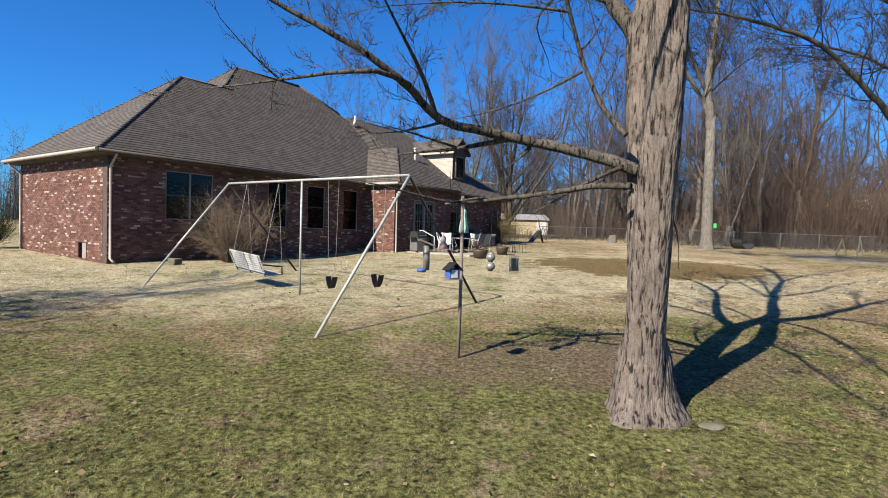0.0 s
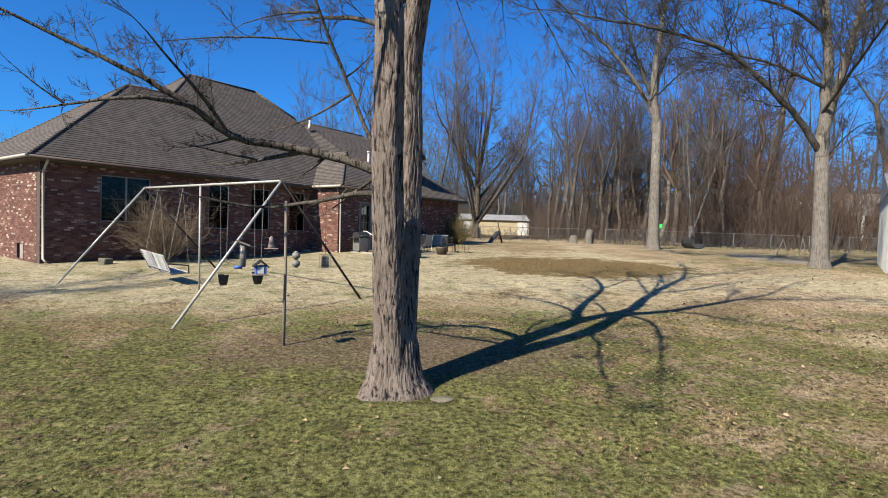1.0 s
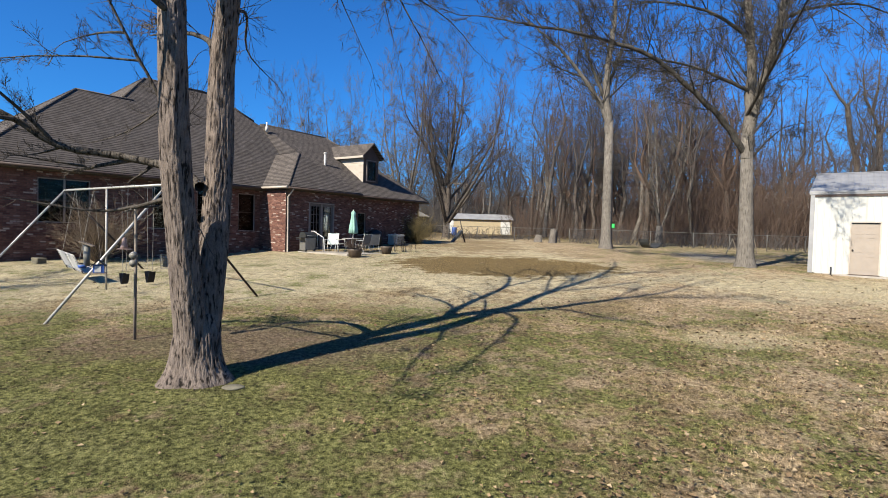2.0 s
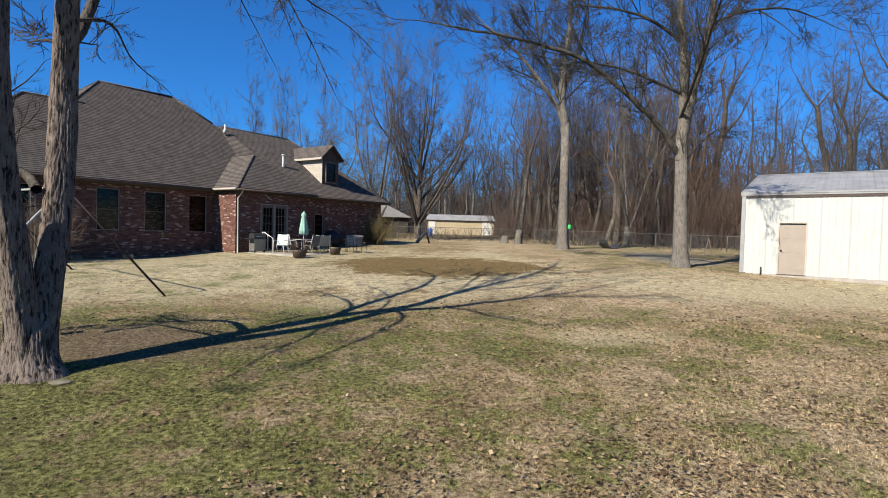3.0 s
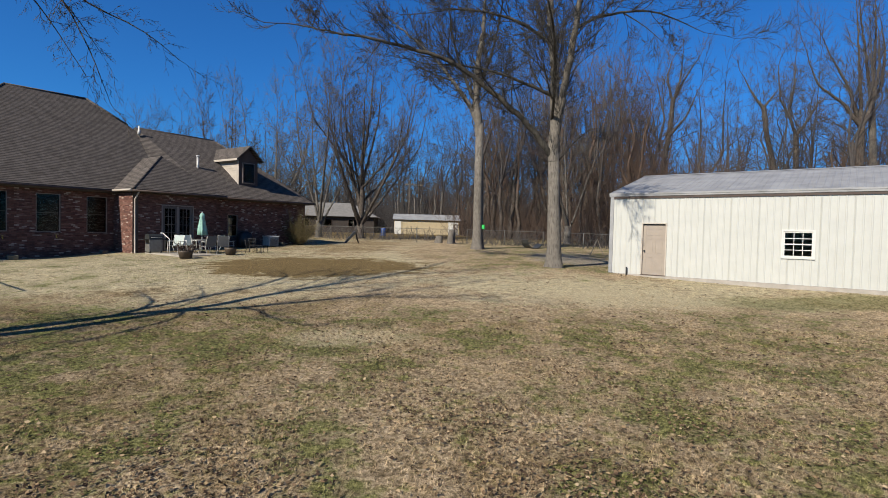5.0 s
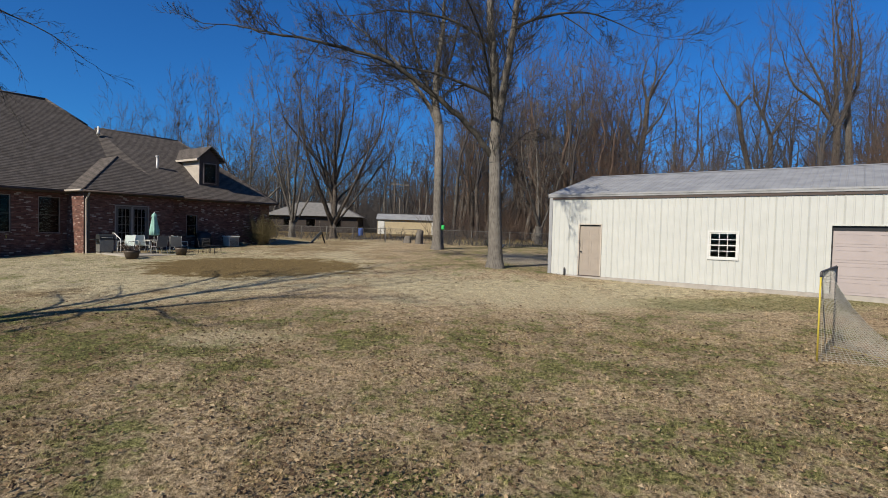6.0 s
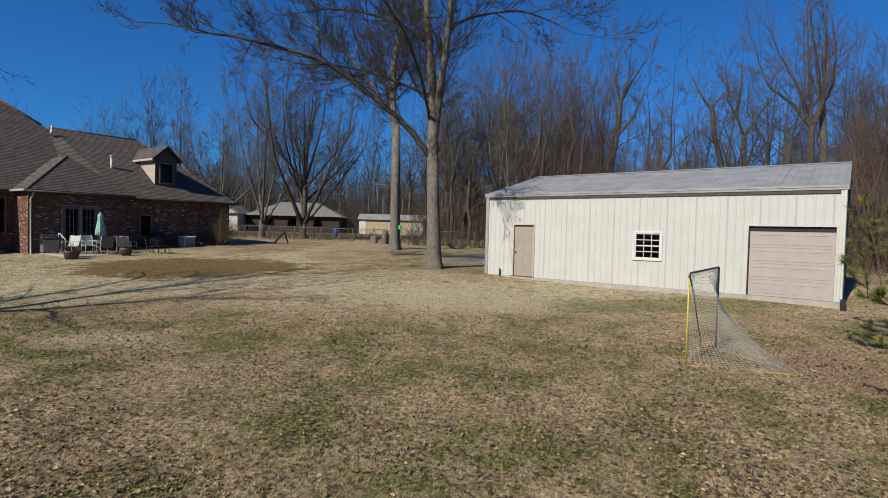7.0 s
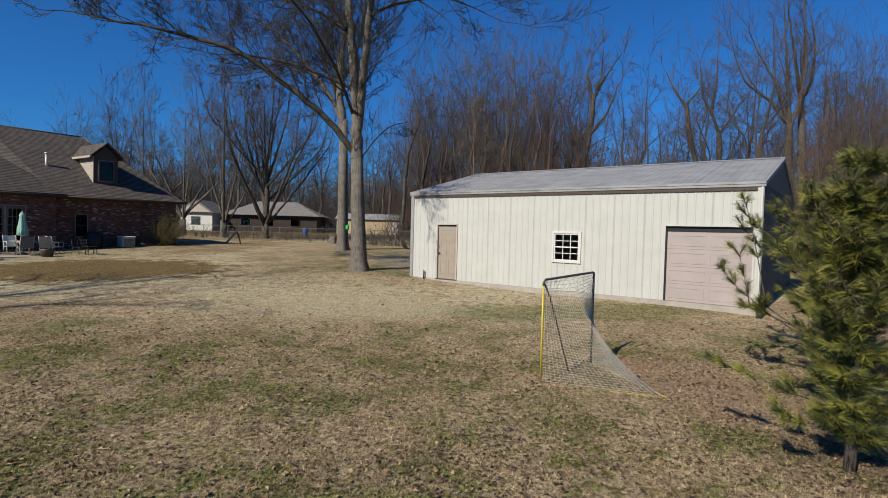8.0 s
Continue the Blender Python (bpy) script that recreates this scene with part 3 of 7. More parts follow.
def ribbed(x0, x1, z0, z1, pitch=0.2286):
    """Steel sheet facing -y with a raised rib at every pitch, cut between x0 and x1."""
    bm = bmesh.new()
    prof = []
    k = math.floor(x0 / pitch)
    while k * pitch < x1 + pitch:
        a = k * pitch
        for dx, y in ((-0.034, 0.0), (-0.013, -0.013), (0.013, -0.013), (0.034, 0.0)):
            if x0 < a + dx < x1:
                prof.append((a + dx, y))
        for dx in (0.105, 0.125):
            if x0 < a + dx < x1:
                prof.append((a + dx, -0.004))
        k += 1
    prof = [(x0, 0.0)] + prof + [(x1, 0.0)]
    lo = [bm.verts.new((x, y, z0)) for x, y in prof]
    hi = [bm.verts.new((x, y, z1)) for x, y in prof]
    lb, hb = [bm.verts.new((x, 0.04, z0)) for x in (x0, x1)], [bm.verts.new((x, 0.04, z1)) for x in (x0, x1)]
    for i in range(len(prof) - 1):
        bm.faces.new((lo[i], lo[i + 1], hi[i + 1], hi[i]))
    bm.faces.new((lb[1], lb[0], hb[0], hb[1]))
    bm.faces.new((lo[0], hi[0], hb[0], lb[0])), bm.faces.new((lo[-1], lb[1], hb[1], hi[-1]))
    return bm


front = part("wall", boxed(0.02, SL - 0.02, 0.045, 0.06, SH - 0.2, SH), WHITE_STEEL, shed)
edges = sorted([i * 0.9144 for i in range(14)] + [SL])
for a, b in zip(edges, edges[1:]):
    if b - a < 0.02:
        continue
    cuts = sorted({a, b} | {c for o in (GAR, MAN, SWIN) for c in o[:2] if a < c < b})
    bm = bmesh.new()
    for p, q in zip(cuts, cuts[1:]):
        o = [w for w in (GAR, MAN, SWIN) if w[0] - 1e-6 <= p and q <= w[1] + 1e-6]
        spans = [(0.0, SH)] if not o else ([(0.0, o[0][2])] if o[0][2] > 0 else []) + [(o[0][3], SH)]
        for lo, hi in spans:
            piece = ribbed(p, q, lo, hi)
            me = bpy.data.meshes.new("scrap")
            piece.to_mesh(me)
            bm.from_mesh(me)
            piece.free()
            bpy.data.meshes.remove(me)
    part("wall_panel", bm, WHITE_STEEL, front)
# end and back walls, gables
# the far end's shade is put into its colour: same steel, painted dark
SHADED_STEEL = plain("shaded_end_steel", (0.05, 0.056, 0.066), 0.5, 0.0, 0.12, 2.0, 0.05)
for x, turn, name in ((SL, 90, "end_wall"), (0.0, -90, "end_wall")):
    w = part(name, ribbed(0.0, SD, 0.0, SH), SHADED_STEEL if turn == 90 else WHITE_STEEL, shed)
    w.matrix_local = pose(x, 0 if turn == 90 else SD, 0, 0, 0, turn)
    g = part("gable", prism(bmesh.new(), [(0, 0, SH), (0, SD, SH), (0, SD / 2, RIDGE - 0.03)], (x - 0.05, 0, 0), (x, 0, 0)), SHADED_STEEL if turn == 90 else WHITE_STEEL, shed)
part("back_wall", boxed(0, SL, SD - 0.05, SD, 0, SH), WHITE_STEEL, shed)
# roof sheets, one slope at a time
slope = math.degrees(math.atan2(RIDGE - SH, SD / 2))
run = (SD / 2 + LIPS) / math.cos(radians(slope))
for side in (0, 1):
    for i in range(14):
        a, b = -LIPS + i * 0.88, min(-LIPS + (i + 1) * 0.88, SL + LIPS)
        s = part("roof_panel", ribbed(a, b, 0, run), ROOF_STEEL, shed)
        ez = SH + 0.05 - LIPS * math.tan(radians(slope))
        if side == 0:
            s.matrix_local = pose(0, -LIPS, ez, 0, 0, 0) @ pose(0, 0, 0, slope - 90, 0, 0)
        else:
            s.matrix_local = pose(SL, SD + LIPS, ez, 0, 0, 180) @ pose(0, 0, 0, slope - 90, 0, 0)
part("ridge_cap", prism(bmesh.new(), [(0, SD / 2 - 0.16, RIDGE + 0.03), (0, SD / 2, RIDGE + 0.085), (0, SD / 2 + 0.16, RIDGE + 0.03), (0, SD / 2, RIDGE + 0.05)], (-LIPS, 0, 0), (SL + LIPS, 0, 0)), ROOF_STEEL, shed)
for k, (z0, z1, out) in enumerate(((SH - 0.03, SH + 0.045, 0.085), (SH - 0.10, SH - 0.03, 0.070))):
    part("eave_trim", prism(bmesh.new(), [(0, -out, z0 + 0.012), (0, -out, z1), (0, -0.02, z1), (0, -0.02, z0), (0, -out + 0.02, z0)], (-LIPS, 0, 0), (SL + LIPS, 0, 0)), ROOF_STEEL, shed, "grey folded eave trim")
part("closure_strip", boxed(0.14, SL - 0.14, -0.045, -0.020, SH - 0.185, SH - 0.10), TRIM, shed, "dark eave closure strip")
for x in (0.0, SL - 0.13):
    part("corner_trim", boxed(x - 0.01, x + 0.14, -0.035, 0.02, 0.0, SH - 0.1, bevel=0.006), WHITE_STEEL if x else ROOF_STEEL, shed)
for x in (-0.052, SL + 0.022):
    part("rake_trim", prism(bmesh.new(), [(0, -LIPS, SH + 0.045), (0, SD / 2, RIDGE + 0.045), (0, SD + LIPS, SH + 0.045), (0, SD + LIPS, SH - 0.06), (0, SD / 2, RIDGE - 0.06), (0, -LIPS, SH - 0.06)], (x, 0, 0), (x + 0.03, 0, 0)), ROOF_STEEL, shed)
# overhead door
gd = part("garage_door", boxed(GAR[0], GAR[1], 0.10, 0.14, 0, 2.0), PINKISH, shed, "almond four-section overhead garage door")
for i in range(4):
    sec = part("section", boxed(GAR[0] + 0.005, GAR[1] - 0.005, 0.065, 0.10, 0.001 + i * 0.5, 0.499 + i * 0.5, bevel=0.005), PINKISH, gd)
    for j in range(2):
        a = GAR[0] + 0.10 + j * (GAR[1] - GAR[0] - 0.1) / 2
        b = a + (GAR[1] - GAR[0] - 0.3) / 2
        bm = bmesh.new()
        framed(bm, a, b, 0.09 + i * 0.5, 0.41 + i * 0.5, 0.035, 0.057, 0.07)
        part("raised_panel", bm, PINKISH, sec)
part("header", boxed(GAR[0], GAR[1], 0.05, 0.12, 2.0, GAR[3]), BLACK, gd, "black gap above the door")
jamb = bmesh.new()
block(jamb, GAR[0] - 0.05, GAR[0], -0.03, 0.12, 0, GAR[3] + 0.05), block(jamb, GAR[1], GAR[1] + 0.05, -0.03, 0.12, 0, GAR[3] + 0.05), block(jamb, GAR[0], GAR[1], -0.03, 0.10, GAR[3], GAR[3] + 0.05)
part("jamb", jamb, WHITE_STEEL, gd)
part("seal", boxed(GAR[0], GAR[0] + 0.035, 0.0, 0.064, 0, GAR[3] - 0.1), BLACK, gd, "black rubber door seal")
# walk-in door
md = part("door", boxed(MAN[0] + 0.05, MAN[1] - 0.05, 0.05, 0.09, 0.02, MAN[3] - 0.09), BEIGE, shed, "beige six-panel steel door")
fr = bmesh.new()
block(fr, MAN[0], MAN[0] + 0.05, -0.035, 0.1, 0, MAN[3]), block(fr, MAN[1] - 0.05, MAN[1], -0.035, 0.1, 0, MAN[3]), block(fr, MAN[0] + 0.05, MAN[1] - 0.05, -0.035, 0.1, MAN[3] - 0.05, MAN[3])
part("frame", fr, GUTTER, md)
part("shadow_gap", boxed(MAN[0] + 0.05, MAN[1] - 0.05, 0.06, 0.09, MAN[3] - 0.09, MAN[3] - 0.05), BLACK, md)
for i in range(2):
    for z0, z1 in ((0.2, 0.75), (0.9, 1.5), (1.62, 1.9)):
        a = MAN[0] + 0.14 + i * 0.38
        part("raised_panel", framed(bmesh.new(), a, a + 0.30, z0, z1, 0.03, 0.042, 0.052), BEIGE, md)
kb = bmesh.new()
bmesh.ops.create_uvsphere(kb, u_segments=10, v_segments=6, radius=0.035, matrix=pose(MAN[0] + 0.12, 0.01, 0.98))
part("knob", kb, BLACK, md)
part("threshold", boxed(MAN[0], MAN[1], -0.06, 0.1, -0.01, 0.02), TRIM, md)
sw = window(shed, *SWIN, -0.05, 1, WHITE, 0.0, 3, 4, True, 0.022, False, 0.055)
part("casing", framed(bmesh.new(), SWIN[0] - 0.05, SWIN[1] + 0.05, SWIN[2] - 0.05, SWIN[3] + 0.05, 0.06, -0.045, -0.005), WHITE, sw)
part("stub_pipe", piped([(0.78, -0.09, -0.15), (0.78, -0.09, 0.28)], 0.03, 8), BLACK, shed)
part("downspout", piped([(SL - 0.03, -0.075, SH - 0.1), (SL - 0.03, -0.075, 0.12), (SL - 0.03, -0.2, 0.0)], 0.03, 6), WHITE_STEEL, shed)
part("splash_block", boxed(SL - 0.04, SL + 0.10, -0.24, -0.06, -0.25, 0.10, bevel=0.01), BLACK, shed, "black plastic drain outlet")
# ---- trees ----
UP = Vector((0, 0, 1))


class Wood:
    """Gathers tapering round limbs into one mesh."""

    def __init__(self):
        self.vs, self.fs = [], []

    def limb(self, pts, radii, sides):
        base = len(self.vs)
        up = None
        n = len(pts)
        for i, p in enumerate(pts):
            d = (pts[min(i + 1, n - 1)] - pts[max(i - 1, 0)]).normalized()
            if up is None:
                up = d.orthogonal().normalized()
            up = (up - d * up.dot(d)).normalized()
            side = d.cross(up)
            for k in range(sides):
                a = 2 * math.pi * k / sides
                self.vs.append(p + (up * math.cos(a) + side * math.sin(a)) * radii[i])
        for i in range(n - 1):
            for k in range(sides):
                a, b = base + i * sides + k, base + i * sides + (k + 1) % sides
                self.fs.append((a, b, b + sides, a + sides))

    def spike(self, p, q, r):
        """A thin twig that runs out to a point."""
        base = len(self.vs)
        d = (q - p).normalized()
        up = d.orthogonal().normalized()
        side = d.cross(up)
        for k in range(3):
            a = 2 * math.pi * k / 3
            self.vs.append(p + (up * math.cos(a) + side * math.sin(a)) * r)
        self.vs.append(q)
        self.fs += [(base, base + 1, base + 3), (base + 1, base + 2, base + 3), (base + 2, base, base + 3)]

    def mesh(self, name, material):
        me = bpy.data.meshes.new(name)
        me.from_pydata([tuple(v) for v in self.vs], [], self.fs)
        me.polygons.foreach_set("use_smooth", [True] * len(self.fs))
        me.materials.append(material)
        return me


def sides_for(r):
    return 10 if r > 0.12 else 7 if r > 0.05 else 5 if r > 0.02 else 4 if r > 0.012 else 3


def sprout(wood, rng, p, d, length, r, depth, kids=4, spread=0.75, wiggle=0.22, rise=0.12, thin=0.005, first=0.3, shrink=0.62, far=False):
    """One branch and all that grows from it."""
    if far and depth == 0:
        wood.spike(p, p + (d + UP * rise).normalized() * length * 1.15, r)
        return
    n = (4, 3, 2, 1)[3 - min(depth, 3)] if far else 5 if depth > 2 else 4 if depth > 0 else 3
    pts, dirs = [p.copy()], [d.copy()]
    for i in range(n):
        d = (d + Vector((rng.uniform(-1, 1), rng.uniform(-1, 1), rng.uniform(-1, 1))) * wiggle + UP * rise).normalized()
        p = p + d * (length / n)
        pts.append(p.copy()), dirs.append(d.copy())
    end = max(r * (0.5 if depth else 0.35), thin * 0.6)
    radii = [r + (end - r) * i / n for i in range(n + 1)]
    wood.limb(pts, radii, (3 if r < 0.05 else 5) if far else sides_for(r))
    if depth == 0:
        return
    for k in range(kids):
        t = first + (1 - first) * (k + rng.uniform(0.1, 0.9)) / kids
        i = min(int(t * n), n - 1)
        f = t * n - i
        at = pts[i].lerp(pts[i + 1], f)
        axis = dirs[i + 1].orthogonal().normalized()
        turn = rng.uniform(0, 2 * math.pi)
        side = (axis * math.cos(turn) + dirs[i + 1].cross(axis) * math.sin(turn))
        a = spread * rng.uniform(0.65, 1.25)
        dd = (dirs[i + 1] * math.cos(a) + side * math.sin(a)).normalized()
        rr = max((radii[i] * (1 - f) + radii[i + 1] * f) * rng.uniform(0.45, 0.65), thin)
        sprout(wood, rng, at, dd, length * shrink * rng.uniform(0.65, 1.1) * (1.15 - 0.45 * t), rr, depth - 1, kids, spread, wiggle, rise, thin, 0.2, shrink, far)
    sprout(wood, rng, pts[-1], dirs[-1], length * shrink * 0.9, end, depth - 1, kids, spread, wiggle, rise, thin, 0.2, shrink, far)


def along(wood, rng, pts, r0, r1, depth, every, size, spread=0.9, wiggle=0.25, rise=0.06, kids=3, start=0.15, thin=0.005, far=False, core=None):
    """A limb through given points, with side branches every so many metres and a spray at its tip."""
    pts = [Vector(p) for p in pts]
    fine = []
    for i in range(len(pts) - 1):
        a, b = pts[i], pts[i + 1]
        k = max(2, int((b - a).length / 0.35))
        for j in range(k):
            fine.append(a.lerp(b, j / k))
    fine.append(pts[-1])
    for _ in range(2):
        fine = [fine[0]] + [(fine[i - 1] + fine[i] * 2 + fine[i + 1]) / 4 for i in range(1, len(fine) - 1)] + [fine[-1]]
    fine = [p + Vector((rng.uniform(-1, 1), rng.uniform(-1, 1), rng.uniform(-1, 1))) * r0 * 0.18 if 0 < i < len(fine) - 1 else p for i, p in enumerate(fine)]
    n = len(fine) - 1
    radii = [r0 + (r1 - r0) * (i / n) for i in range(n + 1)]
    (core or wood).limb(fine, radii, max(sides_for(r0), 6))
    run = sum((fine[i + 1] - fine[i]).length for i in range(n))
    t = start * run
    while t < run:
        i = min(int(t / run * n), n - 1)
        d = (fine[i + 1] - fine[i]).normalized()
        axis = d.orthogonal().normalized()
        turn = rng.uniform(0, 2 * math.pi)
        side = axis * math.cos(turn) + d.cross(axis) * math.sin(turn)
        a = spread * rng.uniform(0.6, 1.2)
        L = size * rng.uniform(0.5, 1.1) * (1.1 - 0.5 * t / run)
        sprout(wood, rng, fine[i], (d * math.cos(a) + side * math.sin(a) + UP * 0.1).normalized(), L, max(min(radii[i] * 0.5, L * 0.016), thin), depth, kids, 0.75, wiggle, rise, thin, 0.3, 0.62, far)
        t += every * rng.uniform(0.6, 1.4)
    sprout(wood, rng, fine[-1], (fine[-1] - fine[-2]).normalized(), size, r1, depth, kids, 0.6, wiggle, rise, thin, 0.3, 0.62, far)


def add_mesh(name, me, parent, label=""):
    ob = new(name, me)
    ob.parent = parent
    return tagged(ob, label)


def fine_rings(pts, radii, lobes, step=0.07):
    """The same trunk with a ring at every step, eased between the given ones."""
    rows = [Vector((*p, r)) for p, r in zip(pts, radii)]
    out = []
    for i in range(len(rows) - 1):
        a, b, c, d = rows[max(i - 1, 0)], rows[i], rows[i + 1], rows[min(i + 2, len(rows) - 1)]
        n = max(1, round((c - b).length / step))
        for k in range(n):
            t = k / n
            v = b + ((c - a) * 0.5) * t + (a - b * 2.5 + c * 2 - d * 0.5) * t * t + (b * 1.5 - c * 1.5 + (d - a) * 0.5) * t * t * t
            out.append((v, lobes[i] + (lobes[i + 1] - lobes[i]) * t))
    out.append((rows[-1], lobes[-1]))
    return [v[:3] for v, _ in out], [v[3] for v, _ in out], [l for _, l in out]


def flared(pts, radii, lobes, seed, sides=22, grain=0.0):
    """A trunk with root flare and fluted bark, ring by ring; grain is the depth of furrows cut into it."""
    bm = bmesh.new()
    rings = []
    if grain:
        pts, radii, lobes = fine_rings(pts, radii, lobes)
    for i, (p, r) in enumerate(zip(pts, radii)):
        ring = []
        for k in range(sides):
            a = 2 * math.pi * k / sides
            flute = 1 + lobes[i] * math.sin(a * 5 + seed) * 0.5 + lobes[i] * math.sin(a * 3 + seed * 2.3) + 0.035 * noise.noise(Vector((math.cos(a) * 3, math.sin(a) * 3, p[2] * 2.5 + seed)))
            if grain:
                cleft = noise.noise(Vector((math.cos(a) * r * 23, math.sin(a) * r * 23, p[2] * 4.2 + seed * 9))) + 0.35 * noise.noise(Vector((math.cos(a) * r * 40, math.sin(a) * r * 40, p[2] * 7)))
                flute -= grain / r * max(0.0, 1 - abs(cleft) * 4.5)
            ring.append(bm.verts.new((p[0] + r * flute * math.cos(a), p[1] + r * flute * math.sin(a), p[2])))
        rings.append(ring)
    for a, b in zip(rings, rings[1:]):
        for k in range(sides):
            bm.faces.new((a[k], a[(k + 1) % sides], b[(k + 1) % sides], b[k])).smooth = True
    bm.faces.new(rings[-1])
    return bm


# the big twin-stemmed tree in the lawn
rng = random.Random(11)
BX, BY = 2.49, 5.39
BZ = ground_z(BX, BY)
big_tree = thing("tree", pose(BX, BY, BZ), "large bare twin-stemmed tree with furrowed grey-brown bark", "tree")
part("trunk", flared([(0.02, 0.0, -0.25), (0.02, 0.0, 0.0), (0.01, 0, 0.14), (0, 0, 0.35), (0, 0, 0.65), (0, 0, 0.95)],
                     [0.56, 0.455, 0.38, 0.33, 0.29, 0.20], [0.16, 0.15, 0.12, 0.08, 0.06, 0.06], 1.0, 160, 0.020), BARK, big_tree)
part("stem", flared([(0, -0.05, 0.2), (-0.03, -0.11, 0.7), (-0.05, -0.18, 1.2), (-0.06, -0.26, 1.7), (-0.08, -0.40, 2.6), (-0.08, -0.51, 3.4), (-0.083, -0.58, 4.5), (-0.146, -0.48, 5.4), (-0.15, -0.36, 6.3), (0.34, -0.60, 7.0)],
                    [0.27, 0.225, 0.21, 0.205, 0.195, 0.19, 0.175, 0.165, 0.15, 0.115], [0.05] * 10, 2.0, 120, 0.018), BARK, big_tree)
part("stem", flared([(0.03, 0.05, 0.2), (0.05, 0.10, 0.7), (0.07, 0.17, 1.2), (0.08, 0.25, 1.7), (0.08, 0.39, 2.6), (0.06, 0.50, 3.6), (0.053, 0.55, 4.5), (0.27, 0.36, 6.1), (0.16, 0.73, 7.5)],
                    [0.27, 0.225, 0.21, 0.205, 0.20, 0.20, 0.185, 0.15, 0.115], [0.05] * 9, 3.0, 120, 0.018), BARK, big_tree)
w = Wood()
loc = lambda x, y, z: (x - BX, y - BY, z - BZ)
FINE = dict(thin=0.003, kids=5, wiggle=0.28)
along(w, rng, [loc(2.42, 5.55, 1.82), loc(1.95, 6.0, 2.08), loc(1.29, 6.38, 2.27), loc(0.5, 6.05, 2.35), loc(0.08, 5.87, 2.38), loc(-0.2, 5.6, 2.68), loc(-0.6, 5.25, 2.92), loc(-1.0, 5.15, 3.12), loc(-1.45, 5.05, 3.32), loc(-1.9, 4.78, 3.52), loc(-2.5, 4.5, 3.78)], 0.078, 0.014, 2, 0.2, 0.62, start=0.42, **FINE)
along(w, rng, [loc(-0.25, 5.5, 2.72), loc(-0.5, 4.7, 2.68), loc(-1.0, 4.8, 2.62), loc(-1.54, 4.9, 2.58), loc(-2.3, 5.0, 2.5)], 0.036, 0.008, 2, 0.22, 0.5, start=0.3, **FINE)
along(w, rng, [loc(-1.54, 4.9, 2.58), loc(-1.75, 4.7, 2.75), loc(-1.95, 4.55, 2.98)], 0.012, 0.005, 1, 0.2, 0.35, **FINE)
along(w, rng, [loc(0.06, 5.85, 2.42), loc(-0.06, 5.5, 2.78), loc(-0.3, 5.1, 3.12), loc(-0.5, 4.8, 3.45)], 0.034, 0.010, 2, 0.2, 0.5, **FINE)
along(w, rng, [loc(-0.7, 5.2, 2.97), loc(-1.0, 5.5, 3.2), loc(-1.4, 5.7, 3.5)], 0.02, 0.006, 2, 0.2, 0.45, **FINE)
along(w, rng, [loc(1.0, 6.28, 2.28), loc(0.48, 6.1, 2.14), loc(0.0, 6.5, 2.12), loc(-0.5, 6.9, 2.13)], 0.038, 0.010, 2, 0.2, 0.38, start=0.4, **FINE)
along(w, rng, [loc(0.3, 6.2, 2.14), loc(-0.1, 5.7, 2.18), loc(-0.5, 5.5, 2.25)], 0.02, 0.006, 1, 0.16, 0.3, **FINE)
along(w, rng, [loc(0.10, 5.88, 2.38), loc(-0.2, 5.95, 2.3), loc(-0.6, 6.05, 2.27)], 0.02, 0.006, 2, 0.16, 0.3, **FINE)
along(w, rng, [loc(1.29, 6.38, 2.26), loc(1.25, 6.3, 2.16), loc(1.15, 6.25, 2.06)], 0.04, 0.02, 1, 0.2, 0.2, **FINE)
along(w, rng, [loc(2.2, 5.4, 2.2), loc(1.97, 5.65, 2.55), loc(1.77, 5.75, 3.08), loc(1.52, 5.52, 3.62), loc(1.3, 5.2, 4.3), loc(1.1, 5.0, 4.9)], 0.034, 0.014, 2, 0.22, 0.7, **FINE)
along(w, rng, [loc(1.77, 5.75, 3.0), loc(1.3, 5.95, 2.76), loc(0.8, 6.15, 2.6), loc(0.3, 6.2, 2.5)], 0.018, 0.005, 1, 0.2, 0.4, **FINE)
along(w, rng, [loc(1.52, 5.52, 3.6), loc(0.9, 5.4, 3.62), loc(0.2, 5.2, 3.55), loc(-0.4, 5.0, 3.4)], 0.017, 0.005, 2, 0.2, 0.5, **FINE)
along(w, rng, [loc(1.4, 5.4, 3.95), loc(0.9, 5.6, 4.05), loc(0.3, 5.7, 3.9)], 0.02, 0.006, 2, 0.2, 0.5, **FINE)
along(w, rng, [loc(1.7, 5.7, 3.2), loc(2.0, 5.9, 3.5), loc(2.1, 6.1, 3.9)], 0.014, 0.005, 1, 0.2, 0.35, **FINE)
along(w, rng, [loc(2.2, 5.45, 1.85), loc(1.95, 5.75, 1.74), loc(1.75, 5.9, 1.62), loc(1.5, 6.0, 1.45)], 0.03, 0.01, 1, 0.18, 0.3, **FINE)
along(w, rng, [loc(2.25, 5.3, 1.62), loc(1.9, 5.6, 1.66), loc(1.45, 5.9, 1.55), loc(0.95, 6.3, 1.52), loc(0.5, 6.5, 1.44), loc(0.1, 6.3, 1.46), loc(-0.35, 6.0, 1.55)], 0.04, 0.014, 1, 0.3, 0.5, thin=0.0035, start=0.3)
along(w, rng, [loc(0.95, 6.3, 1.52), loc(1.1, 6.75, 1.55), loc(1.2, 7.3, 1.66)], 0.02, 0.008, 1, 0.25, 0.4, thin=0.0035)
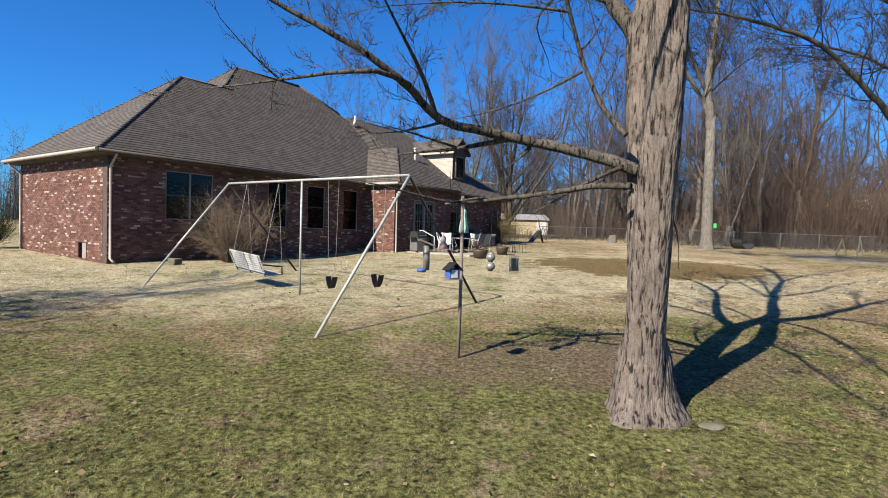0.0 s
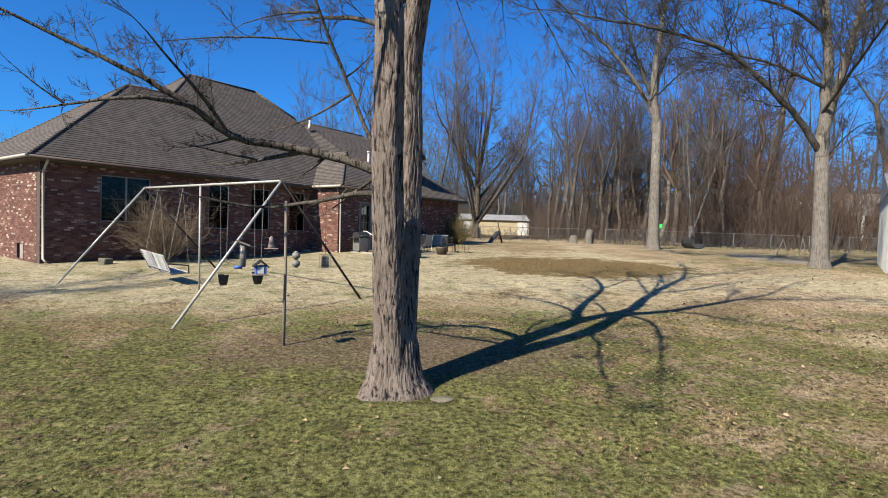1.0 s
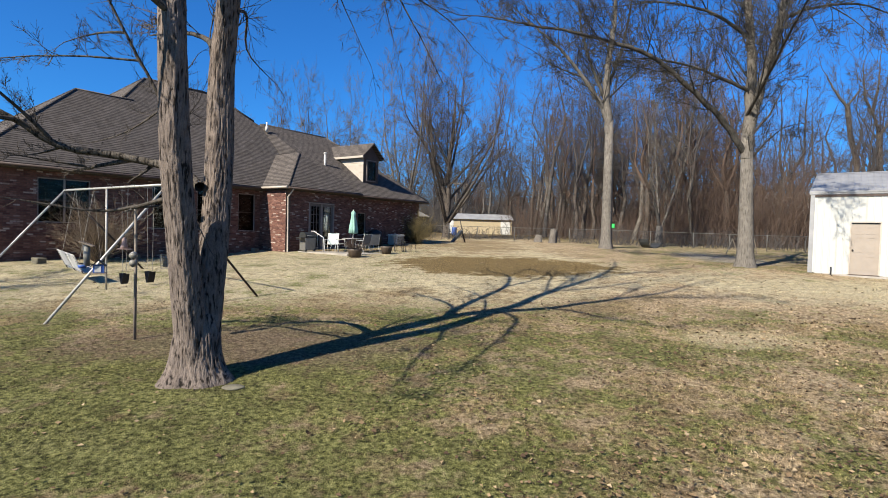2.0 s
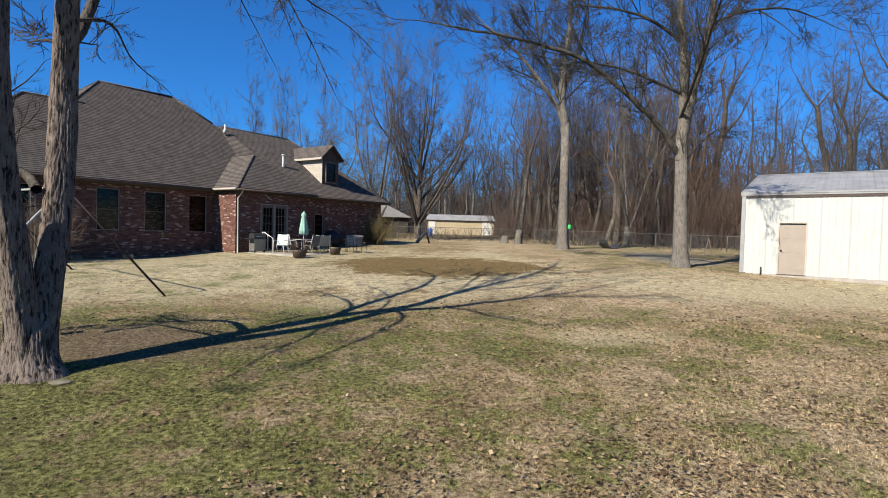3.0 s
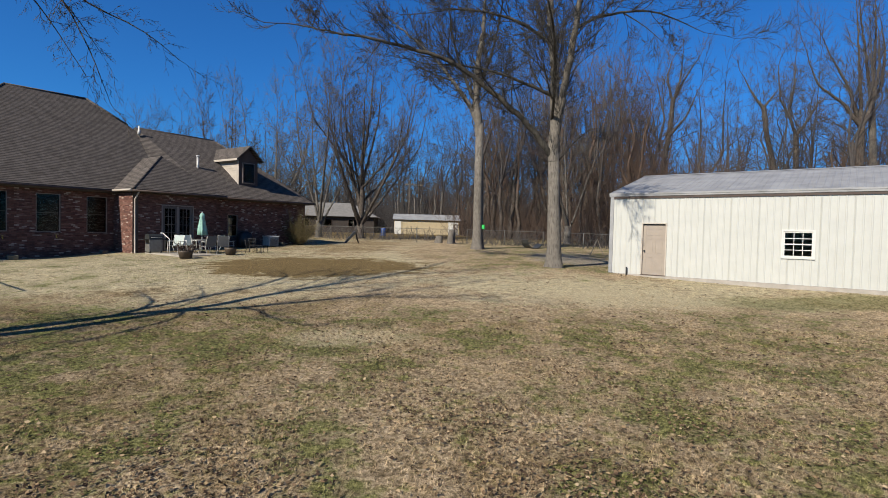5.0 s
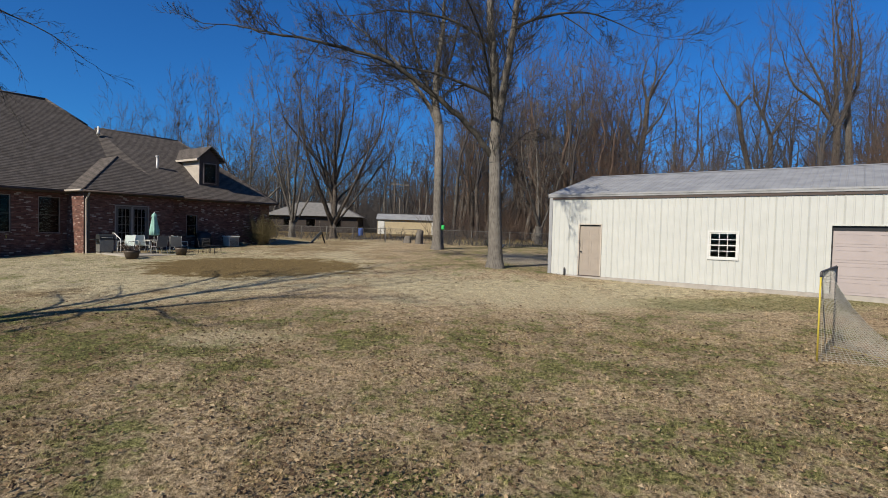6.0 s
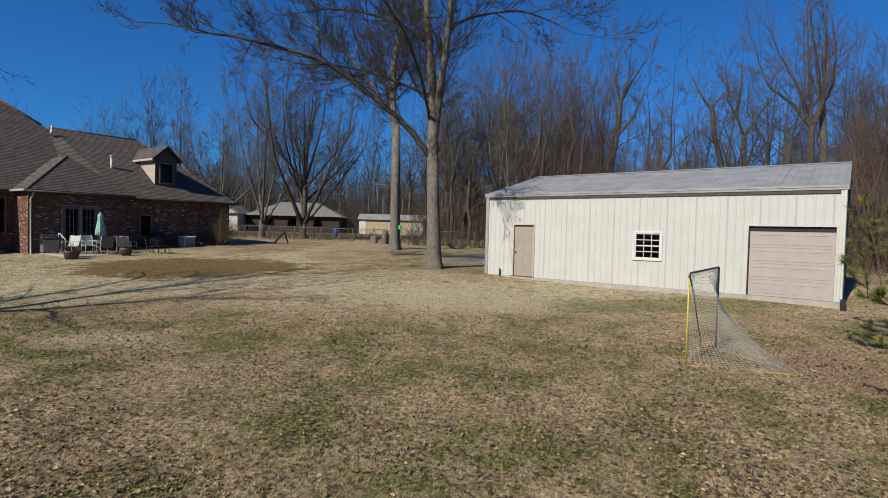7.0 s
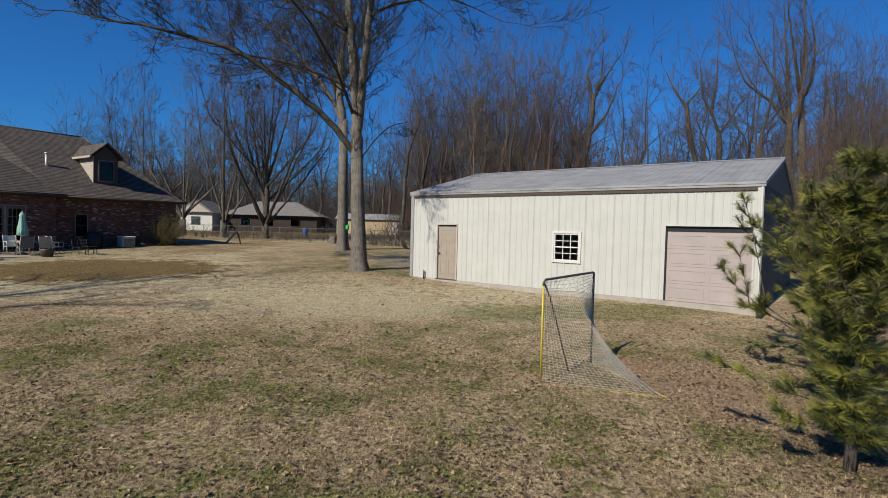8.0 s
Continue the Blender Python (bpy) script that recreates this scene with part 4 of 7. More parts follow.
along(w, rng, [loc(2.5, 4.9, 3.9), loc(2.1, 4.2, 4.3), loc(1.5, 3.6, 4.4), loc(0.9, 3.2, 4.2)], 0.05, 0.014, 2, 0.3, 0.8, rise=-0.04, thin=0.0035)
along(w, rng, [loc(2.9, 6.6, 6.7), loc(3.0, 9.6, 8.0), loc(2.9, 11.7, 7.4), loc(3.3, 12.0, 6.6), loc(3.65, 12.3, 5.86)], 0.045, 0.008, 2, 0.22, 0.8, rise=-0.06, thin=0.005, start=0.4)
along(w, rng, [loc(2.9, 6.6, 6.8), loc(3.9, 9.3, 8.0), loc(4.5, 10.5, 7.0), loc(5.2, 10.4, 5.8), loc(5.8, 10.2, 4.6)], 0.05, 0.008, 2, 0.2, 0.8, rise=-0.06, thin=0.005, start=0.3)
along(w, rng, [loc(3.9, 9.3, 8.0), loc(4.7, 11.0, 7.1), loc(5.9, 11.6, 6.7), loc(6.5, 12.1, 6.1)], 0.035, 0.008, 2, 0.2, 0.8, rise=-0.06, thin=0.005, start=0.3)
along(w, rng, [loc(4.2, 9.9, 7.5), loc(4.2, 11.4, 6.9), loc(4.4, 12.0, 6.2)], 0.025, 0.006, 2, 0.2, 0.6, rise=-0.06, thin=0.005, start=0.3)
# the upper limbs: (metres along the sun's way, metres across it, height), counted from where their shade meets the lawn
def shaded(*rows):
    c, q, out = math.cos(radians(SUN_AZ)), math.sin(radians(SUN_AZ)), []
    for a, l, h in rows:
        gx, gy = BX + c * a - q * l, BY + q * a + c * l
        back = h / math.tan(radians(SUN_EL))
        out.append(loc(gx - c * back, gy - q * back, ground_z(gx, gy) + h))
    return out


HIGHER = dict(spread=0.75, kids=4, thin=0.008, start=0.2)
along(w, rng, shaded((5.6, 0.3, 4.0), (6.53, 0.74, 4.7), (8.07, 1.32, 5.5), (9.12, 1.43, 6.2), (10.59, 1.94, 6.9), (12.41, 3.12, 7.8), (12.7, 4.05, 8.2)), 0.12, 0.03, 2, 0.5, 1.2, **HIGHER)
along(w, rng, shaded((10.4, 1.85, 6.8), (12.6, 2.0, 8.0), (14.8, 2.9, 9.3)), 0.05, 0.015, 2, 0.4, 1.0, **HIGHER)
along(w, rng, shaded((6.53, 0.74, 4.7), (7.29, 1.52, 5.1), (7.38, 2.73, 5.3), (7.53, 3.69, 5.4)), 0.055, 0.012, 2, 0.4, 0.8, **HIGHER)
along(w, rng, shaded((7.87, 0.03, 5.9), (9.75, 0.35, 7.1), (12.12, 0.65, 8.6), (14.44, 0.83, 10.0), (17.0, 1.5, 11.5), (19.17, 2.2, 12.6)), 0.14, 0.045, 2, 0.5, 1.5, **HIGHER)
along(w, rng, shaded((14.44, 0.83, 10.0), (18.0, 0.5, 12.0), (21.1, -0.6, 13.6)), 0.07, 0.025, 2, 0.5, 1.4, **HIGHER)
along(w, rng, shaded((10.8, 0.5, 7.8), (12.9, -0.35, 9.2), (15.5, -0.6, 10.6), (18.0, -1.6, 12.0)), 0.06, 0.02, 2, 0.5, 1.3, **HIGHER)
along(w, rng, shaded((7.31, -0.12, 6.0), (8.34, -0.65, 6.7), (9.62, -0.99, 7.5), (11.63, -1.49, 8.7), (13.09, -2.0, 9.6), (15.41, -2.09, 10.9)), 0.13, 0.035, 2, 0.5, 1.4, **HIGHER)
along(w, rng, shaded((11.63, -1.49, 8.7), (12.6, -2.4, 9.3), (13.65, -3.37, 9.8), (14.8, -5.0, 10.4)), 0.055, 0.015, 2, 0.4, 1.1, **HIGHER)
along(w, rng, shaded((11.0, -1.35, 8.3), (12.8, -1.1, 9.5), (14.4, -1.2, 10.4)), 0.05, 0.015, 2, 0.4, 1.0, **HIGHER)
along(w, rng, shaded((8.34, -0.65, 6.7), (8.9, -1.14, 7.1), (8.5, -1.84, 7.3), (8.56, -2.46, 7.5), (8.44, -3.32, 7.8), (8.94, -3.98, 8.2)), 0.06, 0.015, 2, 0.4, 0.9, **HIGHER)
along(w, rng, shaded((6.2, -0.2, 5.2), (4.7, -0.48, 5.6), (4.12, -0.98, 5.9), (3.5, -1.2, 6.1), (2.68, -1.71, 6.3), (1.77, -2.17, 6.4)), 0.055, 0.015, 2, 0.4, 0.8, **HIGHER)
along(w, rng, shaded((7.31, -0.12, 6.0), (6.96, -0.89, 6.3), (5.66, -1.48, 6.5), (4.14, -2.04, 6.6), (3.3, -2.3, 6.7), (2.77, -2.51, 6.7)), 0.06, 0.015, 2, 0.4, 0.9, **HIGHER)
along(w, rng, [loc(2.66, 5.85, 4.45), loc(2.5, 7.0, 4.95), loc(2.0, 8.2, 5.1), loc(1.6, 9.0, 4.95), loc(1.8, 9.4, 4.7), loc(2.05, 9.8, 4.45)], 0.035, 0.007, 2, 0.25, 0.55, rise=-0.05, thin=0.004, start=0.3)
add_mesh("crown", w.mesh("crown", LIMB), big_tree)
# a loose vine up the bark
w = Wood()
along(w, rng, [(-0.1, -0.34, 2.0), (0.05, -0.36, 2.4), (0.2, -0.30, 2.1), (0.25, -0.22, 1.9)], 0.012, 0.006, 0, 0.3, 0.3, thin=0.003)
add_mesh("vine", w.mesh("vine", TWIG), big_tree, "dry brown vine on the bark")


def tall_tree(x, y, label, seed, height, r0, limbs, bark, twig, depth=3, every=0.9, size=2.2, lean=(0, 0), kids=3, rise=0.05):
    rng = random.Random(seed)
    t = thing("tree", stand(x, y), label, "tree")
    lx, ly = lean
    zs = [-0.3, 0.0, 0.35, 0.9, height * 0.2, height * 0.4]
    rs = [r0 * 1.7, r0 * 1.45, r0 * 1.15, r0 * 1.03, r0 * 0.9, r0 * 0.72]
    part("trunk", flared([(lx * z / height, ly * z / height, z) for z in zs], rs, [0.1, 0.09, 0.06, 0.04, 0.03, 0.03], seed, 18), bark, t)
    w = Wood()
    for pts, a, b in limbs:
        stem = Wood()
        along(w, rng, pts, a, b, core=stem if a > 0.15 else w, depth=depth if a > 0.05 else depth - 1, every=every, size=size if a > 0.05 else size * 0.6, spread=0.9, wiggle=0.24, rise=rise, kids=kids, thin=0.009)
        if stem.vs:
            add_mesh("stem", stem.mesh("stem", bark), t)
    add_mesh("crown", w.mesh("crown", twig), t)
    return t


tall_tree(18.65, 20.95, "tall bare tree with pale grey bark beside the steel garage", 5, 14, 0.30,
          [([(-0.2, -0.09, 4.6), (-0.2, -0.2, 6.7), (-0.41, -0.5, 8.9), (-0.57, -0.4, 11.1), (-0.7, -0.2, 14), (-0.8, 0, 16.5)], 0.245, 0.06),
           ([(-0.15, -0.18, 5.8), (0.02, -0.4, 7.2), (0.22, -0.8, 8.8), (0.46, -1.2, 10.9), (0.9, -1.4, 13.5), (1.3, -1.4, 16)], 0.19, 0.05),
           ([(-0.25, -0.05, 4.8), (-1.32, -0.3, 6.1), (-2.4, -0.5, 7.0), (-3.5, -0.8, 7.75), (-4.5, -1.0, 8.45), (-5.3, -1.1, 8.75), (-6.6, -1.3, 9.0), (-8.0, -1.3, 9.35), (-9.6, -1.2, 9.6), (-11.4, -1.0, 10.0)], 0.14, 0.025),
           ([(-0.35, -0.35, 7.4), (-1.6, -0.4, 7.9), (-2.8, -0.6, 8.3), (-4.5, -0.9, 8.5), (-5.6, -1.0, 8.45)], 0.08, 0.02),
           ([(-0.5, -0.35, 9.6), (-1.65, -0.5, 10.35), (-2.7, -0.6, 10.7), (-3.7, -0.7, 10.82), (-4.9, -0.8, 10.85), (-5.8, -0.9, 10.6)], 0.085, 0.02),
           ([(0.4, -1.1, 10.0), (1.0, -1.1, 10.4), (2.2, -1.1, 10.7), (3.4, -1.2, 10.75), (4.4, -1.3, 10.35), (5.5, -1.4, 9.8)], 0.07, 0.012),
           ([(2.3, -1.1, 10.65), (3.2, -1.2, 10.1), (3.9, -1.3, 9.4)], 0.03, 0.01),
           ([(0.2, -0.8, 8.9), (1.0, -0.9, 9.6), (1.6, -1.0, 10.2)], 0.04, 0.012),
           ([(-0.36, -0.25, 6.4), (-0.6, -2.2, 7.6), (-1.1, -4.4, 8.6), (-1.7, -6.4, 9.0), (-2.1, -7.4, 9.1)], 0.07, 0.02),
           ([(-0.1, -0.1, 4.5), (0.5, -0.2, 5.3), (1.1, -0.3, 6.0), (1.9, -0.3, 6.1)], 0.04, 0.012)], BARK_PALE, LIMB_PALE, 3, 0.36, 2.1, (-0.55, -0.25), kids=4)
tall_tree(15.7, 31.6, "tall bare tree with smooth grey trunk and ascending limbs", 8, 20, 0.33,
          [([(-0.07, 0, 7.2), (-0.33, 0, 9.2), (-0.33, -0.1, 12), (0, 0, 13.8), (0.1, 0, 18)], 0.265, 0.05),
           ([(-0.1, 0, 7.6), (-0.4, 0, 8.6), (-1.3, -0.1, 9.9), (-2.4, -0.2, 11.3), (-3.7, -0.3, 12.6), (-5.0, -0.4, 13.6), (-6.2, -0.4, 14.6)], 0.17, 0.03),
           ([(-0.33, 0, 9.2), (-0.6, 0, 9.7), (-1.36, 0.1, 11.6), (-1.95, 0.2, 13.4), (-2.3, 0.3, 16)], 0.13, 0.03),
           ([(-0.3, 0, 9.3), (0.94, -0.2, 10.6), (1.96, -0.3, 11.4), (3.1, -0.4, 12.1)], 0.06, 0.015),
           ([(-0.3, 0, 10.0), (0.6, 0.3, 12.5), (1.1, 0.5, 15), (1.4, 0.5, 18)], 0.11, 0.03),
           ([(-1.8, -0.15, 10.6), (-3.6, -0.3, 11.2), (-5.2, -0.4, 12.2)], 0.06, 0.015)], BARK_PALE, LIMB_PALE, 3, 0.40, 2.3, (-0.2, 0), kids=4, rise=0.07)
# the broad many-stemmed tree by the fence and the two behind the house
def fan_tree(x, y, seed, stems, height, spread, label, bark=None, girth=1.0, lift=1.2):
    rng = random.Random(seed)
    t = thing("tree", stand(x, y), label, "tree")
    part("trunk", flared([(0, 0, -0.3), (0, 0, 0), (0, 0, 0.5), (0, 0, 1.6)], [0.5, 0.4, 0.32, 0.28], [0.1] * 4, seed, 14), bark or BARK_DARK, t)
    w = Wood()
    for i in range(stems):
        a = 2 * math.pi * (i + rng.uniform(-0.3, 0.3)) / stems
        s = spread * rng.uniform(0.3, 1.2)
        c, q = math.cos(a) * s, math.sin(a) * s
        z0 = 1.0 + rng.uniform(0, lift)
        h = height * rng.uniform(0.74, 1.0) * (1.06 - 0.16 * s / spread)
        along(w, rng, [(c * 0.03, q * 0.03, z0), (c * 0.40, q * 0.40, z0 + (h - z0) * 0.22), (c * 0.86, q * 0.86, z0 + (h - z0) * 0.52), (c * 1.0, q * 1.0, z0 + (h - z0) * 0.84)], rng.uniform(0.10, 0.16) * girth, 0.02 * girth, 3, 1.0, 2.9, spread=0.75, wiggle=0.2, rise=0.06, kids=4, thin=0.010 * girth, start=0.2, far=True)
    if lift > 2:
        w.limb([Vector((0, 0, 1.4)), Vector((0.1, 0.05, lift * 0.6)), Vector((0.0, 0.1, lift + 1.6))], [0.28, 0.24, 0.13], 9)
    add_mesh("crown", w.mesh("crown", bark or BARK_DARK), t)


fan_tree(5.3, 47.3, 21, 18, 18.5, 5.6, "broad many-limbed bare tree by the chain-link fence", lift=6.0)
fan_tree(24.5, 46.0, 24, 3, 17, 3.0, "pale bare tree of leaning stems at the edge of the woods", TRUNK_GREY)
fan_tree(1.2, 47.8, 22, 5, 19, 5.0, "bare tree of several leaning stems behind the house", TRUNK_GREY)
fan_tree(-4.5, 51.5, 23, 6, 18, 5.0, "bare leaning tree beyond the house", TRUNK_GREY)
fan_tree(-10.5, 55.0, 25, 7, 15, 5.5, "bare bushy-topped tree beyond the house roof", BARK_DARK)

fan_tree(-13.9, 4.3, 31, 5, 7.6, 2.4, "bare spreading tree at the side of the lawn", BARK, 2.0)

# ---- the woods round the yard: a few trees grown, the rest set out as copies ----
def woodland_tree(seed, h, bark, twig, forks, reach):
    """A straight forest tree: a leader that may fork, steep side limbs and fine upright twigs."""
    rng = random.Random(seed)
    t = thing("tree", pose(0, 0, 0), "bare slender woodland tree with grey-brown twigs", "tree", "trees of the woods")
    w, crown = Wood(), Wood()
    bend = lambda k: Vector((rng.gauss(0, k), rng.gauss(0, k), 0))
    pts = [Vector((0, 0, -0.5)), Vector((0, 0, 0.4))]
    for f in (0.14, 0.26, 0.36):
        pts.append(Vector((pts[-1].x, pts[-1].y, h * f)) + bend(h * 0.016))
    w.limb(pts, [0.34, 0.26, 0.22, 0.20, 0.18], 8)
    add_mesh("trunk", w.mesh("trunk", bark), t)
    for k in range(forks):
        a = 2 * math.pi * (k + rng.uniform(-0.2, 0.2)) / forks
        out = Vector((math.cos(a), math.sin(a), 0)) * (0.0 if forks == 1 else h * reach * rng.uniform(0.5, 1.0))
        top = h * rng.uniform(0.82, 1.0)
        leader = [pts[-1] - Vector((0, 0, 0.3)), pts[-1] + out * 0.45 + bend(0.35) + Vector((0, 0, h * 0.14)), pts[-1] + out * 0.85 + bend(0.7) + Vector((0, 0, h * 0.32)), Vector((pts[-1].x + out.x, pts[-1].y + out.y, top))]
        along(crown, rng, leader, 0.16 / math.sqrt(forks) + 0.03, 0.02, 2, h * 0.062, h * 0.21, spread=0.95, wiggle=0.32, rise=0.05, kids=5, start=0.02, thin=0.014, far=True)
    for k in range(3):
        a = rng.uniform(0, 6.28)
        sprout(crown, rng, Vector((pts[-2].x, pts[-2].y, h * rng.uniform(0.2, 0.34))), Vector((math.cos(a) * 0.7, math.sin(a) * 0.7, 0.7)).normalized(), h * 0.17, 0.05, 2, 4, 0.7, 0.22, 0.08, 0.014, 0.2, 0.6, True)
    add_mesh("crown", crown.mesh("crown", twig), t)
    return t


def forest_tree(x, y, seed, label, r, bole, limbs, bark, twig, size=2.6):
    """A tree of the woods with limbs of its own; bole and limbs run as (across, height) in metres."""
    rng = random.Random(seed)
    t = thing("tree", stand(x, y), label, "tree")
    w, crown = Wood(), Wood()
    w.limb([Vector((0, 0, -0.5))] + [Vector((a, 0, z)) for a, z in bole], [r * (1.25 - 0.45 * k / len(bole)) for k in range(len(bole) + 1)], 9)
    add_mesh("trunk", w.mesh("trunk", bark), t)
    for q in limbs:
        swing = rng.uniform(-1.2, 1.2)
        pts = [(a, swing * k / (len(q) - 1), z) for k, (a, z) in enumerate(q)]
        along(crown, rng, pts, r * 0.55, 0.04, 2, 0.75, size, spread=0.85, wiggle=0.26, rise=0.06, kids=5, start=0.08, thin=0.014, far=True)
    add_mesh("crown", crown.mesh("crown", twig), t)


forest_tree(57.8, 56, 71, "large bare tree with wide ascending limbs beyond the garage", 0.42, [(0, 4), (0, 12.8)], [
    [(0, 12.6), (-2.2, 15.2), (-5.0, 17.0), (-6.0, 19.2), (-6.6, 20.8)], [(-0.1, 12.8), (-1.6, 17.2), (-3.4, 20.2), (-4.3, 22.3)],
    [(0, 12.7), (-0.6, 18.5), (-1.1, 22.7), (-1.5, 25.4)], [(0, 12.5), (0.8, 14.9), (1.2, 19.1), (0.7, 22.7)]], BARK_DARK, BARK_DARK, 3.2)
forest_tree(60.0, 57, 72, "tall pale-trunked bare tree at the edge of the woods", 0.40, [(0, 4), (0, 8.9), (-0.5, 15.4)], [
    [(-0.5, 15.2), (-1.4, 19.3), (-2.4, 23.0), (-3.1, 26.1)], [(-0.5, 15.4), (-0.3, 19.4), (-0.2, 23.7), (-0.3, 26.9)],
    [(-0.5, 15.4), (0.8, 17.5), (1.3, 21.2), (0.9, 24.9)]], TRUNK_GREY, BARK_DARK, 3.2)
forest_tree(49.1, 53, 73, "dark forked bare tree behind the garage", 0.30, [(0, 4), (0, 8.4), (-0.1, 11.3)], [
    [(-0.1, 11.2), (-1.0, 13.3), (-2.1, 14.8), (-2.5, 18.2)], [(0, 11.4), (1.2, 13.1), (2.0, 14.6), (2.8, 15.2)], [(-1.0, 13.3), (-0.6, 16.5), (-0.8, 18.8)]], BARK_DARK, BARK_DARK, 2.2)
forest_tree(46.8, 53, 74, "dark crooked bare tree behind the garage", 0.27, [(0.3, 4), (0, 8.4), (-0.8, 11.3), (-1.2, 14.2)], [
    [(-1.2, 14.0), (-2.1, 15.3), (-2.6, 16.5), (-3.0, 17.6)], [(-1.2, 14.1), (-0.4, 15.1), (0.4, 16.0)]], BARK_DARK, BARK_DARK, 1.8)
forest_tree(35.5, 53, 75, "bare tree with a forked upright crown in the woods", 0.28, [(0, 4), (0.1, 8.3), (0.7, 12.4), (0.8, 14.7)], [
    [(0.8, 14.5), (1.5, 17.0), (1.6, 19.3)], [(0.8, 14.6), (0.1, 17.0), (0.6, 19.0)], [(0.9, 14.8), (2.4, 17.6), (3.7, 19.4)], [(0.3, 9.5), (-1.0, 11.5), (-1.6, 14.0)], [(0.5, 11.0), (2.0, 13.0), (2.8, 15.5)]], BARK_DARK, BARK_DARK, 2.0)
kinds = [woodland_tree(100 + i, *row) for i, row in enumerate((
    (20, TRUNK_GREY, TWIG, 1, 0.0), (18, BARK_DARK, TWIG, 2, 0.14), (22, TRUNK_GREY, TWIG, 3, 0.12), (16, BARK_DARK, TWIG_RED, 1, 0.0),
    (19, BARK_PALE, TWIG, 2, 0.10), (14, BARK_DARK, TWIG_RED, 3, 0.16), (21, BARK_DARK, TWIG, 4, 0.15)))]
rng = random.Random(77)
# last two zones: unseen trees, added to block low sky and fill reflections
ZONES = ((25, 40, 46, 56, 9), (40, 64, 41, 52, 13), (16, 80, 58, 80, 80), (44, 66, 24, 42, 14), (-45, 24, 86, 112, 62), (-95, -22, 62, 120, 22), (22, 100, 82, 110, 8), (18, 44, 54, 70, 16), (-50, 40, -75, -45, 5), (42, 72, -52, 6, 5))
spots = []
for x0, x1, y0, y1, n in ZONES:
    made = 0
    while made < n:
        x, y = rng.uniform(x0, x1), rng.uniform(y0, y1)
        if abs(x - 4.2 - 0.643 * y) < 5 and 50 < y < 76 and rng.random() < 0.75:
            continue
        if all((x - a) ** 2 + (y - b) ** 2 > 4 for a, b in spots):
            spots.append((x, y))
            made += 1
for i, (x, y) in enumerate(spots):
    k = kinds[rng.randrange(len(kinds))]
    s = rng.uniform(0.70, 1.02) * (1.0 if 44 < x < 58 else 1.12) if x > 15 and y > 54 else rng.uniform(0.75, 1.05) if y > 80 else rng.uniform(0.6, 0.95)
    g = rng.uniform(0.8, 1.15)
    m = stand(x, y, rng.uniform(0, 360)) @ pose(0, 0, 0, rng.gauss(0, 4), 0, 0) @ Matrix.Diagonal((s * g, s * g, s * rng.uniform(0.88, 1.08), 1))
    if i < len(kinds):
        kinds[i].matrix_world = m
    else:
        c = copy_thing(k, Matrix.Identity(4))
        c.matrix_world = m

for x, y, k, s in ((27.0, 49.0, 3, 1.0), (29.6, 51.0, 5, 1.15), (31.8, 49.5, 3, 0.95), (30.4, 46.5, 5, 1.0), (25.2, 51.5, 5, 1.1)):
    c = copy_thing(kinds[k], Matrix.Identity(4))
    c.matrix_world = stand(x, y, 70 * x) @ Matrix.Diagonal((s * 1.15, s * 1.15, s, 1))


def brush(name, label, places, seed, material, stems, girth=1.0):
    """Thickets: very many thin stems with a few side twigs."""
    rng = random.Random(seed)
    w = Wood()
    for x0, x1, y0, y1, n, hmax in places:
        for _ in range(n):
            cx, cy = rng.uniform(x0, x1), rng.uniform(y0, y1)
            for _ in range(stems):
                x, y = cx + rng.gauss(0, 0.7), cy + rng.gauss(0, 0.7)
                h = hmax * rng.uniform(0.2, 1.0)
                p = Vector((x, y, ground_z(x, y) - 0.1))
                lean = Vector((rng.gauss(0, 0.36), rng.gauss(0, 0.36), 1)).normalized()
                a, b = p + lean * h * 0.5, p + lean * h + Vector((rng.gauss(0, 0.25), rng.gauss(0, 0.25), -0.1 * h))
                r = rng.uniform(0.012, 0.03) * girth
                w.limb([p, a, b], [r, r * 0.7, r * 0.3], 3)
                for _ in range(4):
                    q = p.lerp(a, rng.uniform(0.4, 1)) if rng.random() < 0.4 else a.lerp(b, rng.uniform(0, 0.9))
                    e = q + Vector((rng.gauss(0, 0.5), rng.gauss(0, 0.5), rng.uniform(0.1, 0.7))) * (h * 0.22)
                    w.spike(q, e, r * 0.6)
    tagged(new(name, w.mesh(name, material)), label, "thicket", kind="stuff")


brush("vines", "tangle of tall brown vines and saplings beyond the garage", ((41, 54, 25, 38, 150, 10.0), (48.5, 60, 31, 40, 170, 17.0), (40, 60, 20, 30, 60, 8.0), (26, 40, 42, 52, 260, 11.5)), 3, TWIG_RED, 5)
brush("thicket", "reddish-brown leafless undergrowth along the edge of the woods", ((16, 62, 53, 60, 230, 4.8), (40, 60, 24, 44, 190, 6.0), (14, 80, 60, 76, 600, 8.0)), 1, TWIG_RED, 6)
# the last strip is added out of view, under those unseen trees
brush("brush", "grey-brown leafless brush in the woods", ((-45, 24, 84, 100, 480, 8.0), (-95, -18, 55, 95, 330, 5.0), (15, 40, 38.5, 45, 120, 2.1), (-8, 14, 44, 50, 60, 1.8), (15, 75, 78, 96, 380, 8.0), (44, 70, -45, 4, 40, 6.0)), 2, TWIG, 6)
brush("far_saplings", "far grey-brown saplings closing the woods", ((-60, 30, 108, 126, 420, 13.0), (30, 110, 96, 120, 260, 13.0)), 4, TWIG, 6, 2.6)

